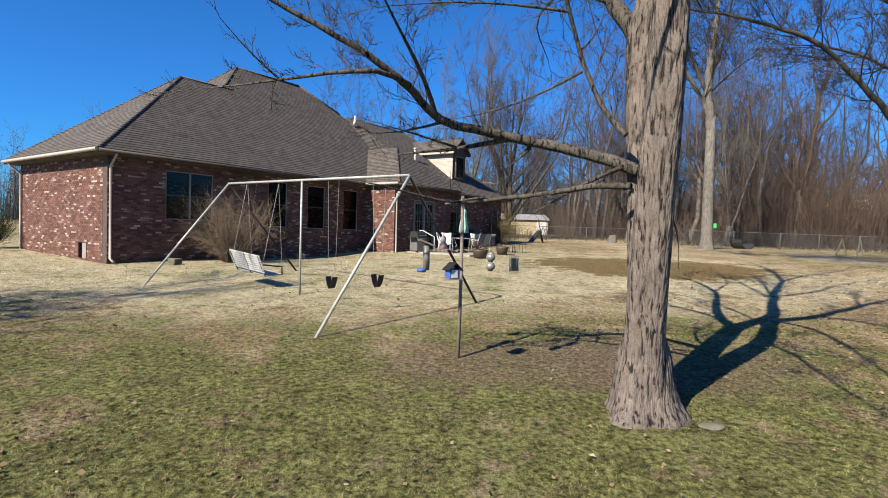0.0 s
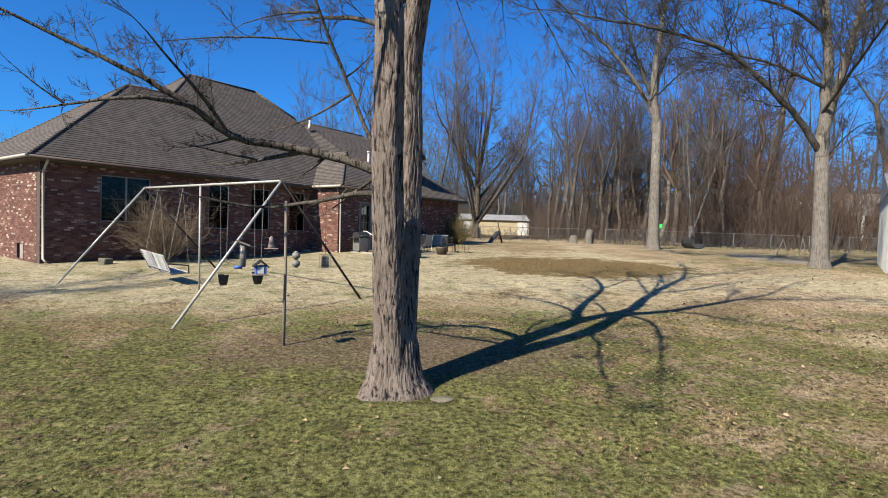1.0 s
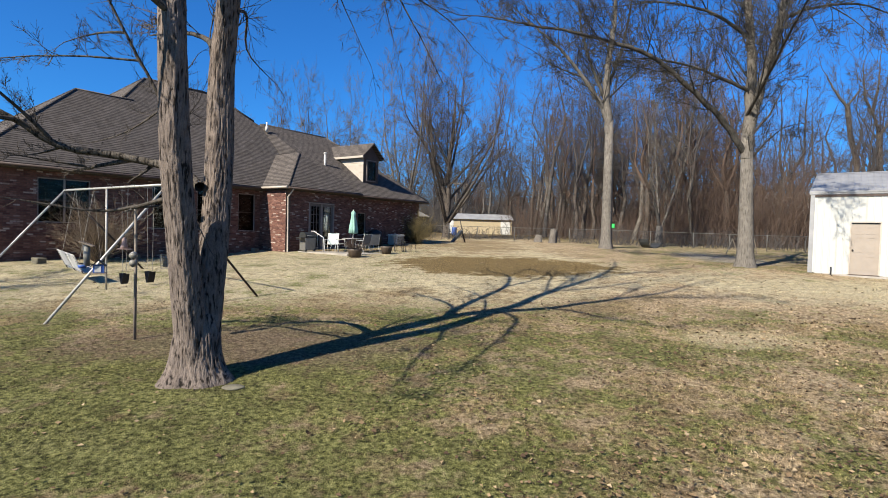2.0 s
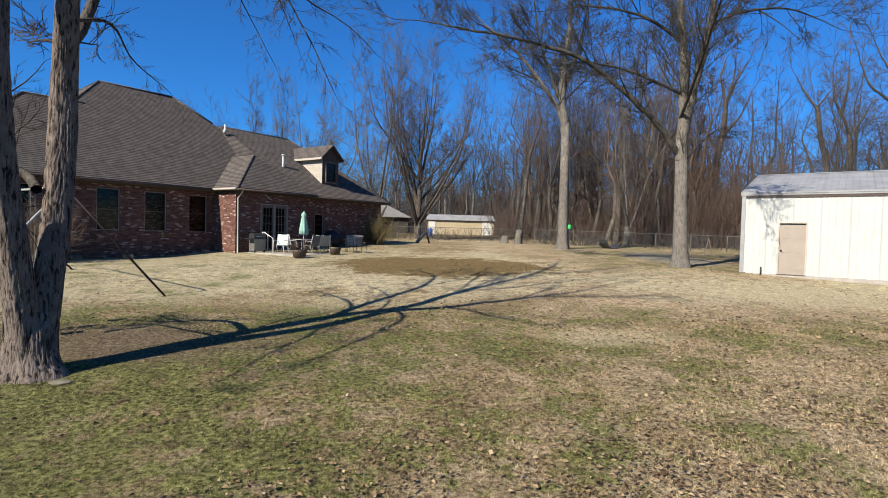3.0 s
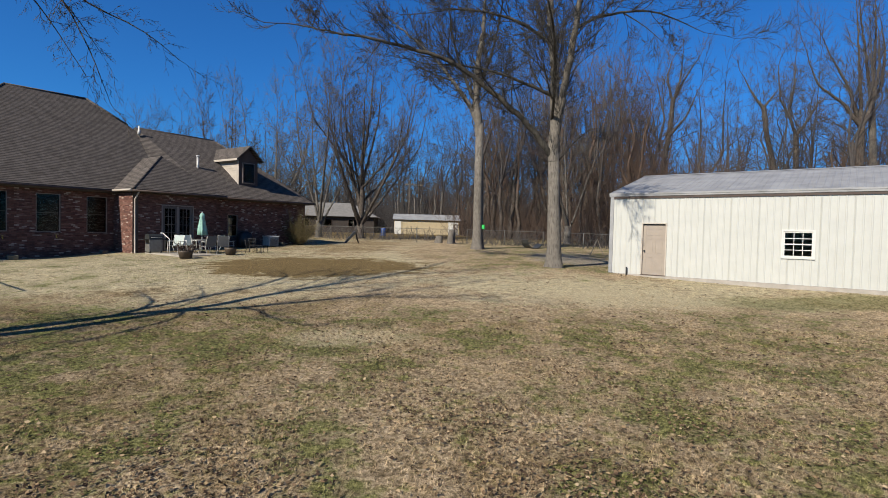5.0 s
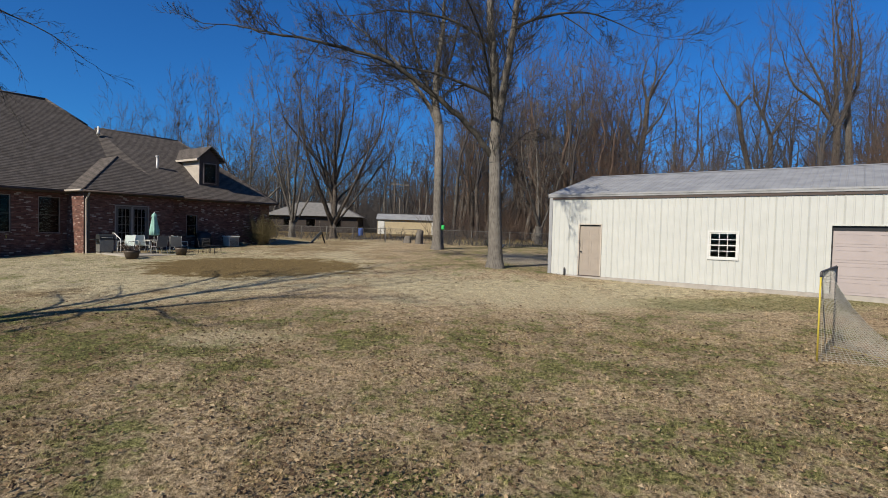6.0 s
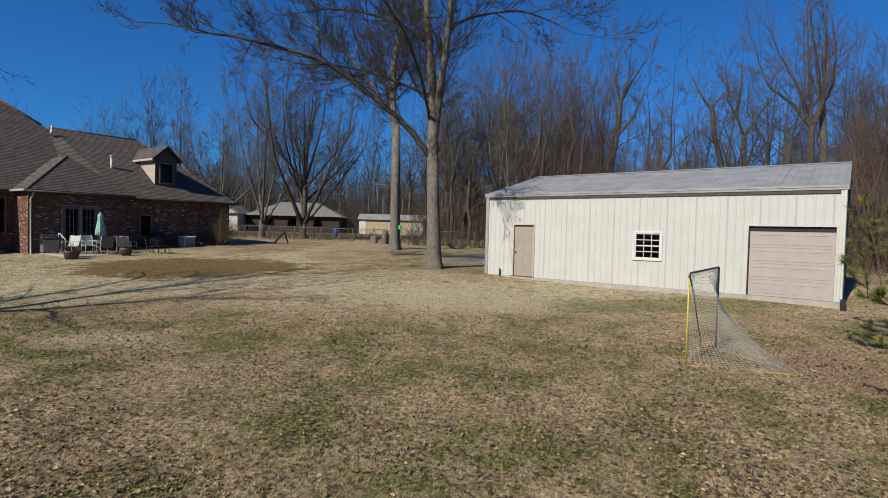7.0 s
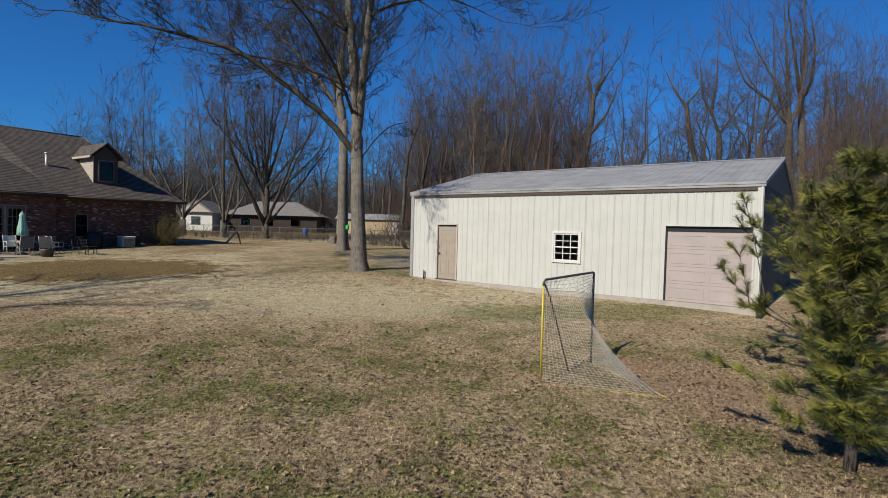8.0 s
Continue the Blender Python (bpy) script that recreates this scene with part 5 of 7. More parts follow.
# the far edge of the woods, a dense grey band of poles and twigs
rng = random.Random(44)
w = Wood()
for _ in range(6000):
    x, y = rng.uniform(-110, 150), rng.uniform(118, 150)
    h, r = rng.uniform(6, 17), rng.uniform(0.07, 0.17)
    p = Vector((x, y, ground_z(x, y) - 0.2))
    q = p + Vector((rng.gauss(0, 0.08), rng.gauss(0, 0.08), 1)) * h
    w.spike(p, q, r)
    for _ in range(9):
        a = p.lerp(q, rng.uniform(0.1, 0.85))
        w.spike(a, a + Vector((rng.gauss(0, 0.6), rng.gauss(0, 0.6), rng.uniform(0.2, 0.9))) * h * 0.22, r * 0.5)
tagged(new("far_woods", w.mesh("far_woods", TWIG)), "dense grey-brown leafless woods in the distance", "woods", kind="stuff")
# ---- play things in the lawn ----
def wire(a, b, r=0.006):
    return piped([a, b], r, 5)


BROWN_PIPE = plain("rusted_dark_pipe", (0.05, 0.036, 0.028), 0.7, 0.2, 0.4, 8)
A0, A1 = Vector((-5.95, 14.06, 2.23)), Vector((-0.61, 10.18, 2.19))
MIDDLE = Vector((-3.37, 12.17, 2.21))
swing_set = thing("swing_set", pose(-3.3, 12.1, ground_z(-3.3, 12.1)), "tall swing set of weathered galvanised pipe on the lawn", "swing set")
def set_part(name, pts, r, material=None):
    o = swing_set.matrix_world.translation
    return part(name, piped([Vector(p) - o for p in pts], r, 10), material or GALV, swing_set)
def foot(x, y):
    return Vector((x, y, ground_z(x, y) - 0.08))
set_part("crossbar", [A0, MIDDLE, A1], 0.030)
for top, x, y in ((A0, -7.5, 12.55), (A0, -4.5, 15.9), (A1, -1.98, 8.15), (A1, 0.95, 11.93)):
    set_part("leg", [top + Vector((0, 0, -0.01)), foot(x, y)], 0.029, GALV if (x, y) in ((-7.5, 12.55), (-1.98, 8.15)) else BROWN_PIPE)
set_part("centre_post", [MIDDLE, foot(MIDDLE.x, MIDDLE.y)], 0.026)
AX = (A1 - A0).normalized()
TURN = math.degrees(math.atan2(AX.y, AX.x))


def belt_swing(at, drop):
    """A strap seat hanging in a U from two chains."""
    m = pose(at.x, at.y, at.z, 0, 0, TURN)
    s = thing("belt_swing", m, "black rubber strap swing hanging on thin chains", "swing", "swings on the set")
    bm = bmesh.new()
    n = 10
    pts = [((-0.10 + 0.20 * i / n) * (1.15 - 0.5 * math.sin(math.pi * i / n)), 0, -drop - 0.26 * math.sin(math.pi * i / n) ** 0.55) for i in range(n + 1)]
    rows = [[bm.verts.new((x, y, z + dz)) for x, _, z in pts] for y, dz in ((-0.08, 0), (0.08, 0), (0.08, 0.014), (-0.08, 0.014))]
    for i in range(n):
        for j in range(4):
            bm.faces.new((rows[j][i], rows[j][i + 1], rows[(j + 1) % 4][i + 1], rows[(j + 1) % 4][i]))
    bmesh.ops.recalc_face_normals(bm, faces=bm.faces)
    part("seat", bm, BLACK, s)
    for x in (-0.115, 0.115):
        part("chain", wire((x * 1.6, 0, 0), (x, 0, -drop), 0.005), RUST, s)


belt_swing(A0.lerp(A1, 0.655), 2.26)
belt_swing(A0.lerp(A1, 0.875), 2.10)

SLAT = plain("striped_pale_webbing", (0.4, 0.385, 0.354), 0.7, 0, 0.2, 12)
o = A0.lerp(A1, 0.21)
D = -2.36
glider = thing("porch_swing", pose(o.x, o.y, o.z, 0, 0, TURN + 180) @ pose(0, 0, D, 0, -5, 0) @ pose(0, 0, -D), "hanging garden bench with pale slats and a black frame", "porch swing")
for x in (-0.62, 0.0, 0.62):
    part("frame", piped([(x, 0.42, D + 0.52), (x, 0.22, D + 0.1), (x, 0.16, D), (x, -0.30, D + 0.03)], 0.02, 6), BLACK, glider)
for i in range(8):
    y, z = 0.41 - 0.027 * i, D + 0.51 - 0.058 * i
    part("back_slat", boxed(-0.68, 0.68, y - 0.012, y + 0.012, z - 0.026, z + 0.022, bevel=0.006), SLAT, glider)
for i in range(7):
    y = 0.14 - 0.068 * i
    part("seat_slat", boxed(-0.68, 0.68, y - 0.028, y + 0.028, D + 0.01 + 0.004 * i, D + 0.032 + 0.004 * i, bevel=0.006), SLAT, glider)
for x in (-0.68, 0.68):
    part("arm", piped([(x, 0.30, D + 0.30), (x, -0.28, D + 0.24), (x, -0.30, D + 0.02)], 0.02, 6), BLACK, glider)
    part("chain", wire((x, 0, 0), (x, 0.30, D + 0.3), 0.006), RUST, glider)
    part("chain", wire((x, 0, 0), (x, -0.28, D + 0.24), 0.006), RUST, glider)

# ---- feeder pole ----
WOODY = plain("weathered_wood", (0.208, 0.169, 0.131), 0.85, 0, 0.3, 7, 0.4)
PX, PY = 0.43, 7.27
pole = thing("feeder_pole", stand(PX, PY), "slim wooden post with a short stick across its top", "post")
G = ground_z(PX, PY)
part("post", piped([(0, 0, -0.2), (0.01, 0, 1.2), (0, 0, 2.42)], [0.028, 0.026, 0.024], 8), WOODY, pole)
w = Wood()
rng = random.Random(9)
along(w, rng, [(-0.25, 0.1, 2.3), (0.0, 0, 2.36), (0.3, -0.12, 2.40)], 0.02, 0.01, 0, 0.3, 0.25, thin=0.004)
add_mesh("perch_branch", w.mesh("perch_branch", BARK_PALE), pole, "short dead stick")
BLUE = plain("blue_paint", (0.0462, 0.108, 0.347), 0.5, 0, 0.2, 8)
PINK = plain("faded_pink_paint", (0.277, 0.193, 0.169), 0.6, 0, 0.15, 8)
CLEAR = plain("cloudy_plastic", (0.185, 0.177, 0.154), 0.35, 0, 0.2, 9)
x, y, z = 0.31, 6.48, 0.44
bird_house = thing("bird_house", pose(x, y, z, 0, 0, 30) @ Matrix.Scale(0.6, 4), "small blue birdhouse with a dark roof hanging from a limb", "bird house")
part("box", boxed(-0.13, 0.13, -0.11, 0.11, 0, 0.22, bevel=0.006), BLUE, bird_house)
part("front", boxed(-0.09, 0.06, -0.122, -0.11, 0.02, 0.19), WHITE, bird_house)
part("floor", boxed(-0.19, 0.19, -0.17, 0.17, -0.03, -0.002, bevel=0.005), WOODY, bird_house)
for s in (-1, 1):
    part("roof_board", prism(bmesh.new(), [(s * 0.19, 0, 0.19), (0, 0, 0.36), (0, 0, 0.335), (s * 0.17, 0, 0.17)], (0, -0.16, 0), (0, 0.16, 0)), BLACK, bird_house)
part("hanger", wire((0, 0, 0.34), (0, 0, (1.44 - z) / 0.6), 0.004), BLACK, bird_house)


def hung_feeder(name, x, y, z, top, label, build, k=0.65):
    t = thing(name, pose(x, y, z, 0, 0, 20) @ Matrix.Scale(k, 4), label, "bird feeder")
    build(t)
    part("hanger", wire((0, 0, 0.1), (0, 0, (top - z) / k), 0.004), BLACK, t)


def globes(t):
    for zz in (0.02, -0.17):
        bm = bmesh.new()
        bmesh.ops.create_uvsphere(bm, u_segments=14, v_segments=9, radius=0.10, matrix=pose(0, 0, zz))
        for v in bm.verts:
            v.co.z = zz + (v.co.z - zz) * 0.9
        part("globe", bm, CLEAR, t)
        part("collar", piped([(0, 0, zz - 0.095), (0, 0, zz - 0.075)], 0.05, 10), BLACK, t)
    part("lid", piped([(0, 0, 0.09), (0, 0, 0.12)], [0.07, 0.02], 10), GALV, t)


def cage(t):
    part("suet_block", boxed(-0.07, 0.07, -0.03, 0.03, -0.12, 0.08, bevel=0.01), WOODY, t)
    bm = bmesh.new()
    for i in range(6):
        q = -0.1 + i * 0.04
        tube(bm, [(q, -0.05, -0.15), (q, -0.05, 0.12)], 0.004, 4), tube(bm, [(q, 0.05, -0.15), (q, 0.05, 0.12)], 0.004, 4)
        tube(bm, [(-0.1, -0.05, -0.15 + i * 0.054), (0.1, -0.05, -0.15 + i * 0.054)], 0.004, 4)
    part("wire_cage", bm, RUST, t)


def tray(t):
    part("tray", boxed(-0.17, 0.17, -0.12, 0.12, -0.20, -0.18, bevel=0.006), PINK, t)
    bm = bmesh.new()
    tube(bm, [(0, 0, -0.18), (0, 0, -0.10), (0, 0, 0.0), (0, 0, 0.08), (0, 0, 0.13)], [0.10, 0.09, 0.055, 0.06, 0.02], 12)
    part("seed_hopper", bm, PINK, t)


def platform(t):
    part("lid", prism(bmesh.new(), [(-0.13, 0, 0.08), (0.13, 0, -0.02), (0.13, 0, 0.01), (-0.13, 0, 0.11)], (0, -0.1, 0), (0, 0.1, 0)), WOODY, t)
    part("cup", piped([(-0.08, 0, -0.46), (-0.08, 0, -0.40)], [0.07, 0.09], 12), BLUE, t, "small blue plastic cup")
    part("tube", piped([(0, 0, -0.42), (0, 0, 0.02)], 0.06, 10), CLEAR, t)


hung_feeder("bird_feeder", 0.82, 6.58, 0.72, 1.50, "two cloudy plastic globe feeders hung one above the other", globes)
hung_feeder("bird_feeder", 1.18, 6.95, 0.64, 1.56, "rusty wire suet cage hanging from the branch", cage, 0.9)
hung_feeder("bird_feeder", 0.16, 7.38, 0.92, 1.56, "pinkish hopper feeder with a seed tray", tray)
hung_feeder("bird_feeder", -0.06, 6.72, 0.86, 1.46, "tube feeder under a tilted wooden lid with a blue cup below", platform, 0.8)
# ---- along the house wall ----
def at_house(u, v, turn=0.0, lift=0.0):
    p = HOUSE @ Vector((u, -v, 0))
    return pose(p.x, p.y, ground_z(p.x, p.y) + lift, 0, 0, 56.48 + turn)


STONE = plain("mossy_stone", (0.154, 0.139, 0.1), 0.95, 0, 0.35, 5, 0.6)
for u, v, turn, s in ((1.5, 1.3, 20, 0.8), (4.9, 0.9, 5, 0.9), (7.0, 0.9, -15, 0.9), (10.9, 0.7, 10, 0.75), (21.0, 2.2, 30, 0.9), (20.1, 2.6, 0, 0.6)):
    b = thing("stone_block", at_house(u, v, turn), "weathered grey-brown block by the house wall", "block", "blocks along the wall")
    bm = boxed(-0.24 * s, 0.24 * s, -0.17 * s, 0.17 * s, -0.05, 0.26 * s, bevel=0.025)
    for vv in bm.verts:
        vv.co += Vector((noise.noise(vv.co * 5), noise.noise(vv.co * 5 + Vector((9, 0, 0))), noise.noise(vv.co * 5 + Vector((0, 9, 0))))) * 0.03
    part("block", bm, STONE, b)
for u in (6.85, 9.0):
    b = thing("wall_tap", at_house(u, 0.03), "small brass garden tap fixed to the brick wall", "tap", "taps on the wall")
    part("pipe", piped([(0, 0.05, 1.02), (0, -0.06, 1.02), (0, -0.1, 0.95)], 0.02, 6), YELLOW, b)
    part("handle", piped([(0, -0.05, 1.06), (0, -0.05, 1.1)], [0.012, 0.05], 8), YELLOW, b)


def shrub(x, y, label, seed, stems, height, spread, material, depth=2, kids=4):
    rng = random.Random(seed)
    t = thing("shrub", stand(x, y), label, "shrub")
    w = Wood()
    for _ in range(stems):
        a, s = rng.uniform(0, 6.283), spread * math.sqrt(rng.uniform(0.02, 1))
        d = Vector((math.cos(a) * s, math.sin(a) * s, 1)).normalized()
        sprout(w, rng, Vector((math.cos(a) * 0.15 * s, math.sin(a) * 0.15 * s, -0.05)), d, height * rng.uniform(0.4, 0.62), 0.014, depth, kids, 0.75, 0.32, 0.05, 0.004, 0.25, 0.58)
    tagged(add_mesh("twig_mass", w.mesh("twig_mass", material), t), kind="stuff")


p = HOUSE @ Vector((3.35, -1.5, 0))
shrub(p.x, p.y, "round leafless brown shrub in front of the window", 41, 100, 2.95, 0.95, plain("pale_brown_stems", (0.20, 0.148, 0.10), 0.9, 0, 0.3, 5, 0))
p = HOUSE @ Vector((22.6, -2.1, 0))
shrub(p.x, p.y, "bushy dry olive-brown shrub at the house corner", 42, 110, 2.7, 1.0, plain("dry_olive_twigs", (0.15, 0.118, 0.052), 0.9, 0, 0.35, 5, 0), 2, 4)
p = HOUSE @ Vector((-0.75, 7.9, 0))
shrub(p.x, p.y, "dense dark evergreen shrub at the side of the house", 43, 60, 1.9, 0.5, plain("dark_evergreen", (0.0462, 0.0577, 0.0231), 0.9, 0, 0.4, 9, 0), 2, 5)

# ---- patio ----
PAVE = plain("worn_concrete", (0.308, 0.277, 0.231), 0.9, 0, 0.25, 2, 0.3)
p0 = HOUSE @ Vector((14.4, -4.4, 0))
patio = part("patio", boxed(-2.4, 2.4, -1.75, 1.75, -0.25, 0.0, bevel=0.02), PAVE)
patio.matrix_world = pose(p0.x, p0.y, 0.10, 0, 0, 56.48)
tagged(patio, "plain concrete patio slab against the house", "patio", kind="structure")
def on_patio(u, v, turn=0.0):
    p = HOUSE @ Vector((u, -v, 0))
    inside = 12.0 < u < 16.8 and v < 6.15
    return pose(p.x, p.y, 0.10 if inside else ground_z(p.x, p.y), 0, 0, 56.48 + turn)


SLING_PALE = plain("pale_green_sling", (0.385, 0.431, 0.4), 0.8, 0, 0.1, 10)
SLING_GREY = plain("grey_sling", (0.123, 0.123, 0.123), 0.8, 0, 0.15, 10)


def patio_chair(m, sling, frame_mat, label):
    c = thing("patio_chair", m, label, "chair", "chairs on the patio")
    for x in (-0.27, 0.27):
        part("side_frame", piped([(x, -0.30, 0.0), (x, -0.24, 0.40), (x, 0.20, 0.38), (x, 0.36, 0.95)], 0.014, 6), frame_mat, c)
        part("rear_leg", piped([(x, 0.34, 0.0), (x, 0.16, 0.38)], 0.014, 6), frame_mat, c)
        part("arm", piped([(x, 0.27, 0.62), (x, -0.22, 0.64), (x, -0.25, 0.40)], 0.016, 6), frame_mat, c)
    def cloth(pts):
        bm = bmesh.new()
        rows = [[bm.verts.new((x, y + 0.012 * dz, z + dz * 0.008 - 0.02 * (1 - (x / 0.26) ** 2))) for x in (-0.26, -0.13, 0, 0.13, 0.26)] for y, z in pts for dz in (0,)]
        low = [[bm.verts.new(v.co + Vector((0, 0.008, -0.008))) for v in r] for r in rows]
        for q, flip in ((rows, False), (low, True)):
            for i in range(len(q) - 1):
                for j in range(4):
                    f = (q[i][j], q[i][j + 1], q[i + 1][j + 1], q[i + 1][j])
                    bm.faces.new(f[::-1] if flip else f)
        return bm
    part("seat", cloth([(-0.24, 0.41), (-0.02, 0.39), (0.2, 0.385)]), sling, c)
    part("backrest", cloth([(0.2, 0.40), (0.28, 0.66), (0.36, 0.95)]), sling, c)
    return c


for u, v, turn, sl, lab in ((12.75, 4.3, -60, SLING_PALE, "pale green sling patio chair with a white frame"), (13.9, 3.55, 0, SLING_PALE, "pale sling patio chair beside the table"),
                            (13.9, 5.35, 180, SLING_GREY, "grey sling patio chair with its back to the lawn"), (14.9, 5.1, 150, SLING_GREY, "grey sling patio chair drawn up to the table"),
                            (15.5, 4.5, 95, SLING_PALE, "pale sling patio chair turned sideways")):
    patio_chair(on_patio(u, v, turn), sl, WHITE if sl is SLING_PALE else GALV, lab)
tb = thing("patio_table", on_patio(14.1, 4.45), "round glass-topped patio table", "table")
part("tabletop", piped([(0, 0, 0.70), (0, 0, 0.715)], 0.55, 28), CLEAR, tb)
part("rim", piped([(0, 0, 0.685), (0, 0, 0.70)], 0.56, 28), GALV, tb)
for i in range(4):
    a = i * math.pi / 2 + 0.6
    part("leg", piped([(0.42 * math.cos(a), 0.42 * math.sin(a), 0.69), (0.30 * math.cos(a), 0.30 * math.sin(a), 0.35), (0.42 * math.cos(a), 0.42 * math.sin(a), 0)], 0.016, 6), GALV, tb)
GREEN = plain("sea_green_canvas", (0.231, 0.4, 0.339), 0.85, 0, 0.2, 8)
um = thing("umbrella", on_patio(14.05, 4.5), "closed sea-green patio umbrella standing in the table", "umbrella")
part("pole", piped([(0, 0, 0.0), (0, 0, 2.2)], 0.02, 8), WHITE, um)
part("base", piped([(0, 0, 0.0), (0, 0, 0.06), (0, 0, 0.14)], [0.25, 0.24, 0.05], 16), BLACK, um)
bm = bmesh.new()
n = 24
rings = []
for z, r, f in ((2.14, 0.02, 0), (2.08, 0.09, 0.1), (1.98, 0.13, 0.1), (1.88, 0.10, 0.2), (1.6, 0.14, 0.25), (1.25, 0.19, 0.3), (0.98, 0.20, 0.34), (0.95, 0.10, 0.3)):
    rings.append([bm.verts.new((r * (1 + f * math.sin(k * 8 * 2 * math.pi / n)) * math.cos(2 * math.pi * k / n) + 0.05 * (2.1 - z) * 0.4, r * (1 + f * math.sin(k * 8 * 2 * math.pi / n)) * math.sin(2 * math.pi * k / n), z)) for k in range(n)])
for a, b in zip(rings, rings[1:]):
    for k in range(n):
        bm.faces.new((b[k], b[(k + 1) % n], a[(k + 1) % n], a[k])).smooth = True
part("canopy", bm, GREEN, um)
CHAR = plain("dark_grill_enamel", (0.0385, 0.04, 0.0385), 0.4, 0.2, 0.2, 6)
STEEL = plain("dull_steel", (0.216, 0.208, 0.193), 0.4, 0.5, 0.2, 6)
gr = thing("gas_grill", on_patio(12.25, 3.1, 0) @ Matrix.Scale(0.88, 4), "dark gas grill with a hood standing against the wall", "grill")
part("cabinet", boxed(-0.38, 0.38, -0.25, 0.25, 0.06, 0.78, bevel=0.015), STEEL, gr)
part("side_shelf", boxed(-0.70, -0.40, -0.22, 0.22, 0.76, 0.80, bevel=0.008), CHAR, gr)
part("side_shelf", boxed(0.40, 0.70, -0.22, 0.22, 0.76, 0.80, bevel=0.008), CHAR, gr)
part("hood", prism(bmesh.new(), [(0, -0.27, 0.80), (0, 0.27, 0.80), (0, 0.27, 0.98), (0, 0.16, 1.10), (0, -0.10, 1.10), (0, -0.25, 0.97)], (-0.38, 0, 0), (0.38, 0, 0)), CHAR, gr)
part("handle", piped([(-0.3, -0.28, 0.88), (-0.3, -0.32, 0.9), (0.3, -0.32, 0.9), (0.3, -0.28, 0.88)], 0.012, 6), GALV, gr)
for x in (-0.32, 0.32):
    part("wheel", piped([(x - 0.02, -0.2, 0.07), (x + 0.02, -0.2, 0.07)], 0.08, 12), BLACK, gr)
st = thing("entry_rail", on_patio(12.75, 3.55, 0), "short white metal handrail by the patio doors", "handrail")
part("rail", piped([(0, 0.75, 1.02), (0, 0.55, 1.02), (0, -0.15, 0.72), (0, -0.15, 0.0)], 0.022, 8), WHITE, st)
for y in (0.7, 0.3):
    part("baluster", piped([(0, y, 0.0), (0, y, 1.0 if y > 0.5 else 0.9)], 0.014, 6), WHITE, st)
POT = plain("brown_glazed_pot", (0.077, 0.0577, 0.0423), 0.5, 0, 0.25, 7)
for u, v, r, plant in ((11.9, 6.75, 0.34, True), (14.45, 6.45, 0.30, False)):
    p = thing("planter", on_patio(u, v), "round brown planter " + ("holding a dry twiggy plant" if plant else "of bare soil beside the patio"), "planter", "planters by the patio")
    bm = bmesh.new()
    tube(bm, [(0, 0, 0.0), (0, 0, 0.30), (0, 0, 0.38), (0, 0, 0.38), (0, 0, 0.33)], [r * 0.75, r * 0.98, r * 1.06, r * 0.92, r * 0.9], 18)
    part("pot", bm, POT, p)
    part("soil", piped([(0, 0, 0.30), (0, 0, 0.34)], r * 0.9, 16), STONE, p)
    if plant:
        w = Wood()
        rng = random.Random(50)
        for _ in range(34):
            a = rng.uniform(0, 6.28)
            sprout(w, rng, Vector((math.cos(a) * 0.1, math.sin(a) * 0.1, 0.33)), Vector((math.cos(a) * 0.7, math.sin(a) * 0.7, 0.8)).normalized(), 0.42, 0.009, 1, 5, 0.7, 0.25, 0.0, 0.005)
        add_mesh("dry_plant", w.mesh("dry_plant", TWIG_RED), p)
for u, v, turn in ((16.0, 6.0, 30), (16.6, 5.5, 110)):
    c = thing("metal_chair", on_patio(u, v, turn), "small black wrought-iron garden chair", "chair", "black garden chairs")
    for x in (-0.2, 0.2):
        part("frame", piped([(x, -0.2, 0), (x, -0.2, 0.42), (x, 0.2, 0.42), (x, 0.28, 0.85)], 0.012, 6), BLACK, c)
        part("leg", piped([(x, 0.24, 0), (x, 0.18, 0.42)], 0.012, 6), BLACK, c)
    part("seat", boxed(-0.2, 0.2, -0.2, 0.2, 0.41, 0.43, bevel=0.006), BLACK, c)
    for i in range(5):
        z = 0.5 + i * 0.08
        part("back_bar", piped([(-0.2, 0.2 + (z - 0.42) * 0.19, z), (0.2, 0.2 + (z - 0.42) * 0.19, z)], 0.008, 5), BLACK, c)
st = thing("side_table", on_patio(16.35, 6.5), "low black metal side table", "table")
part("tabletop", boxed(-0.25, 0.25, -0.25, 0.25, 0.42, 0.44, bevel=0.006), BLACK, st)
for x in (-0.2, 0.2):
    for y in (-0.2, 0.2):
        part("leg", piped([(x, y, 0), (x * 0.9, y * 0.9, 0.42)], 0.012, 5), BLACK, st)
PALE_METAL = plain("pale_metal_cabinet", (0.36, 0.355, 0.33), 0.5, 0.1, 0.15, 6)
ac = thing("air_conditioner", at_house(19.9, 2.5), "squat grey outdoor cooling unit with a pale lid", "air conditioner")
part("cabinet", boxed(-0.36, 0.36, -0.36, 0.36, 0.02, 0.62, bevel=0.03), PALE_METAL, ac)
part("lid", boxed(-0.40, 0.40, -0.40, 0.40, 0.62, 0.69, bevel=0.03), WHITE, ac)
for i in range(8):
    part("louvre", boxed(-0.30, 0.30, -0.372, -0.357, 0.09 + i * 0.058, 0.115 + i * 0.058), BLACK, ac)
bn = thing("covered_grill", at_house(18.2, 2.2), "low bulky thing under a black cover by the wall", "grill cover")
bm = bmesh.new()
tube(bm, [(0, 0, 0.0), (0, 0, 0.5), (0, 0, 0.85), (0, 0, 1.0)], [0.5, 0.48, 0.44, 0.2], 12)
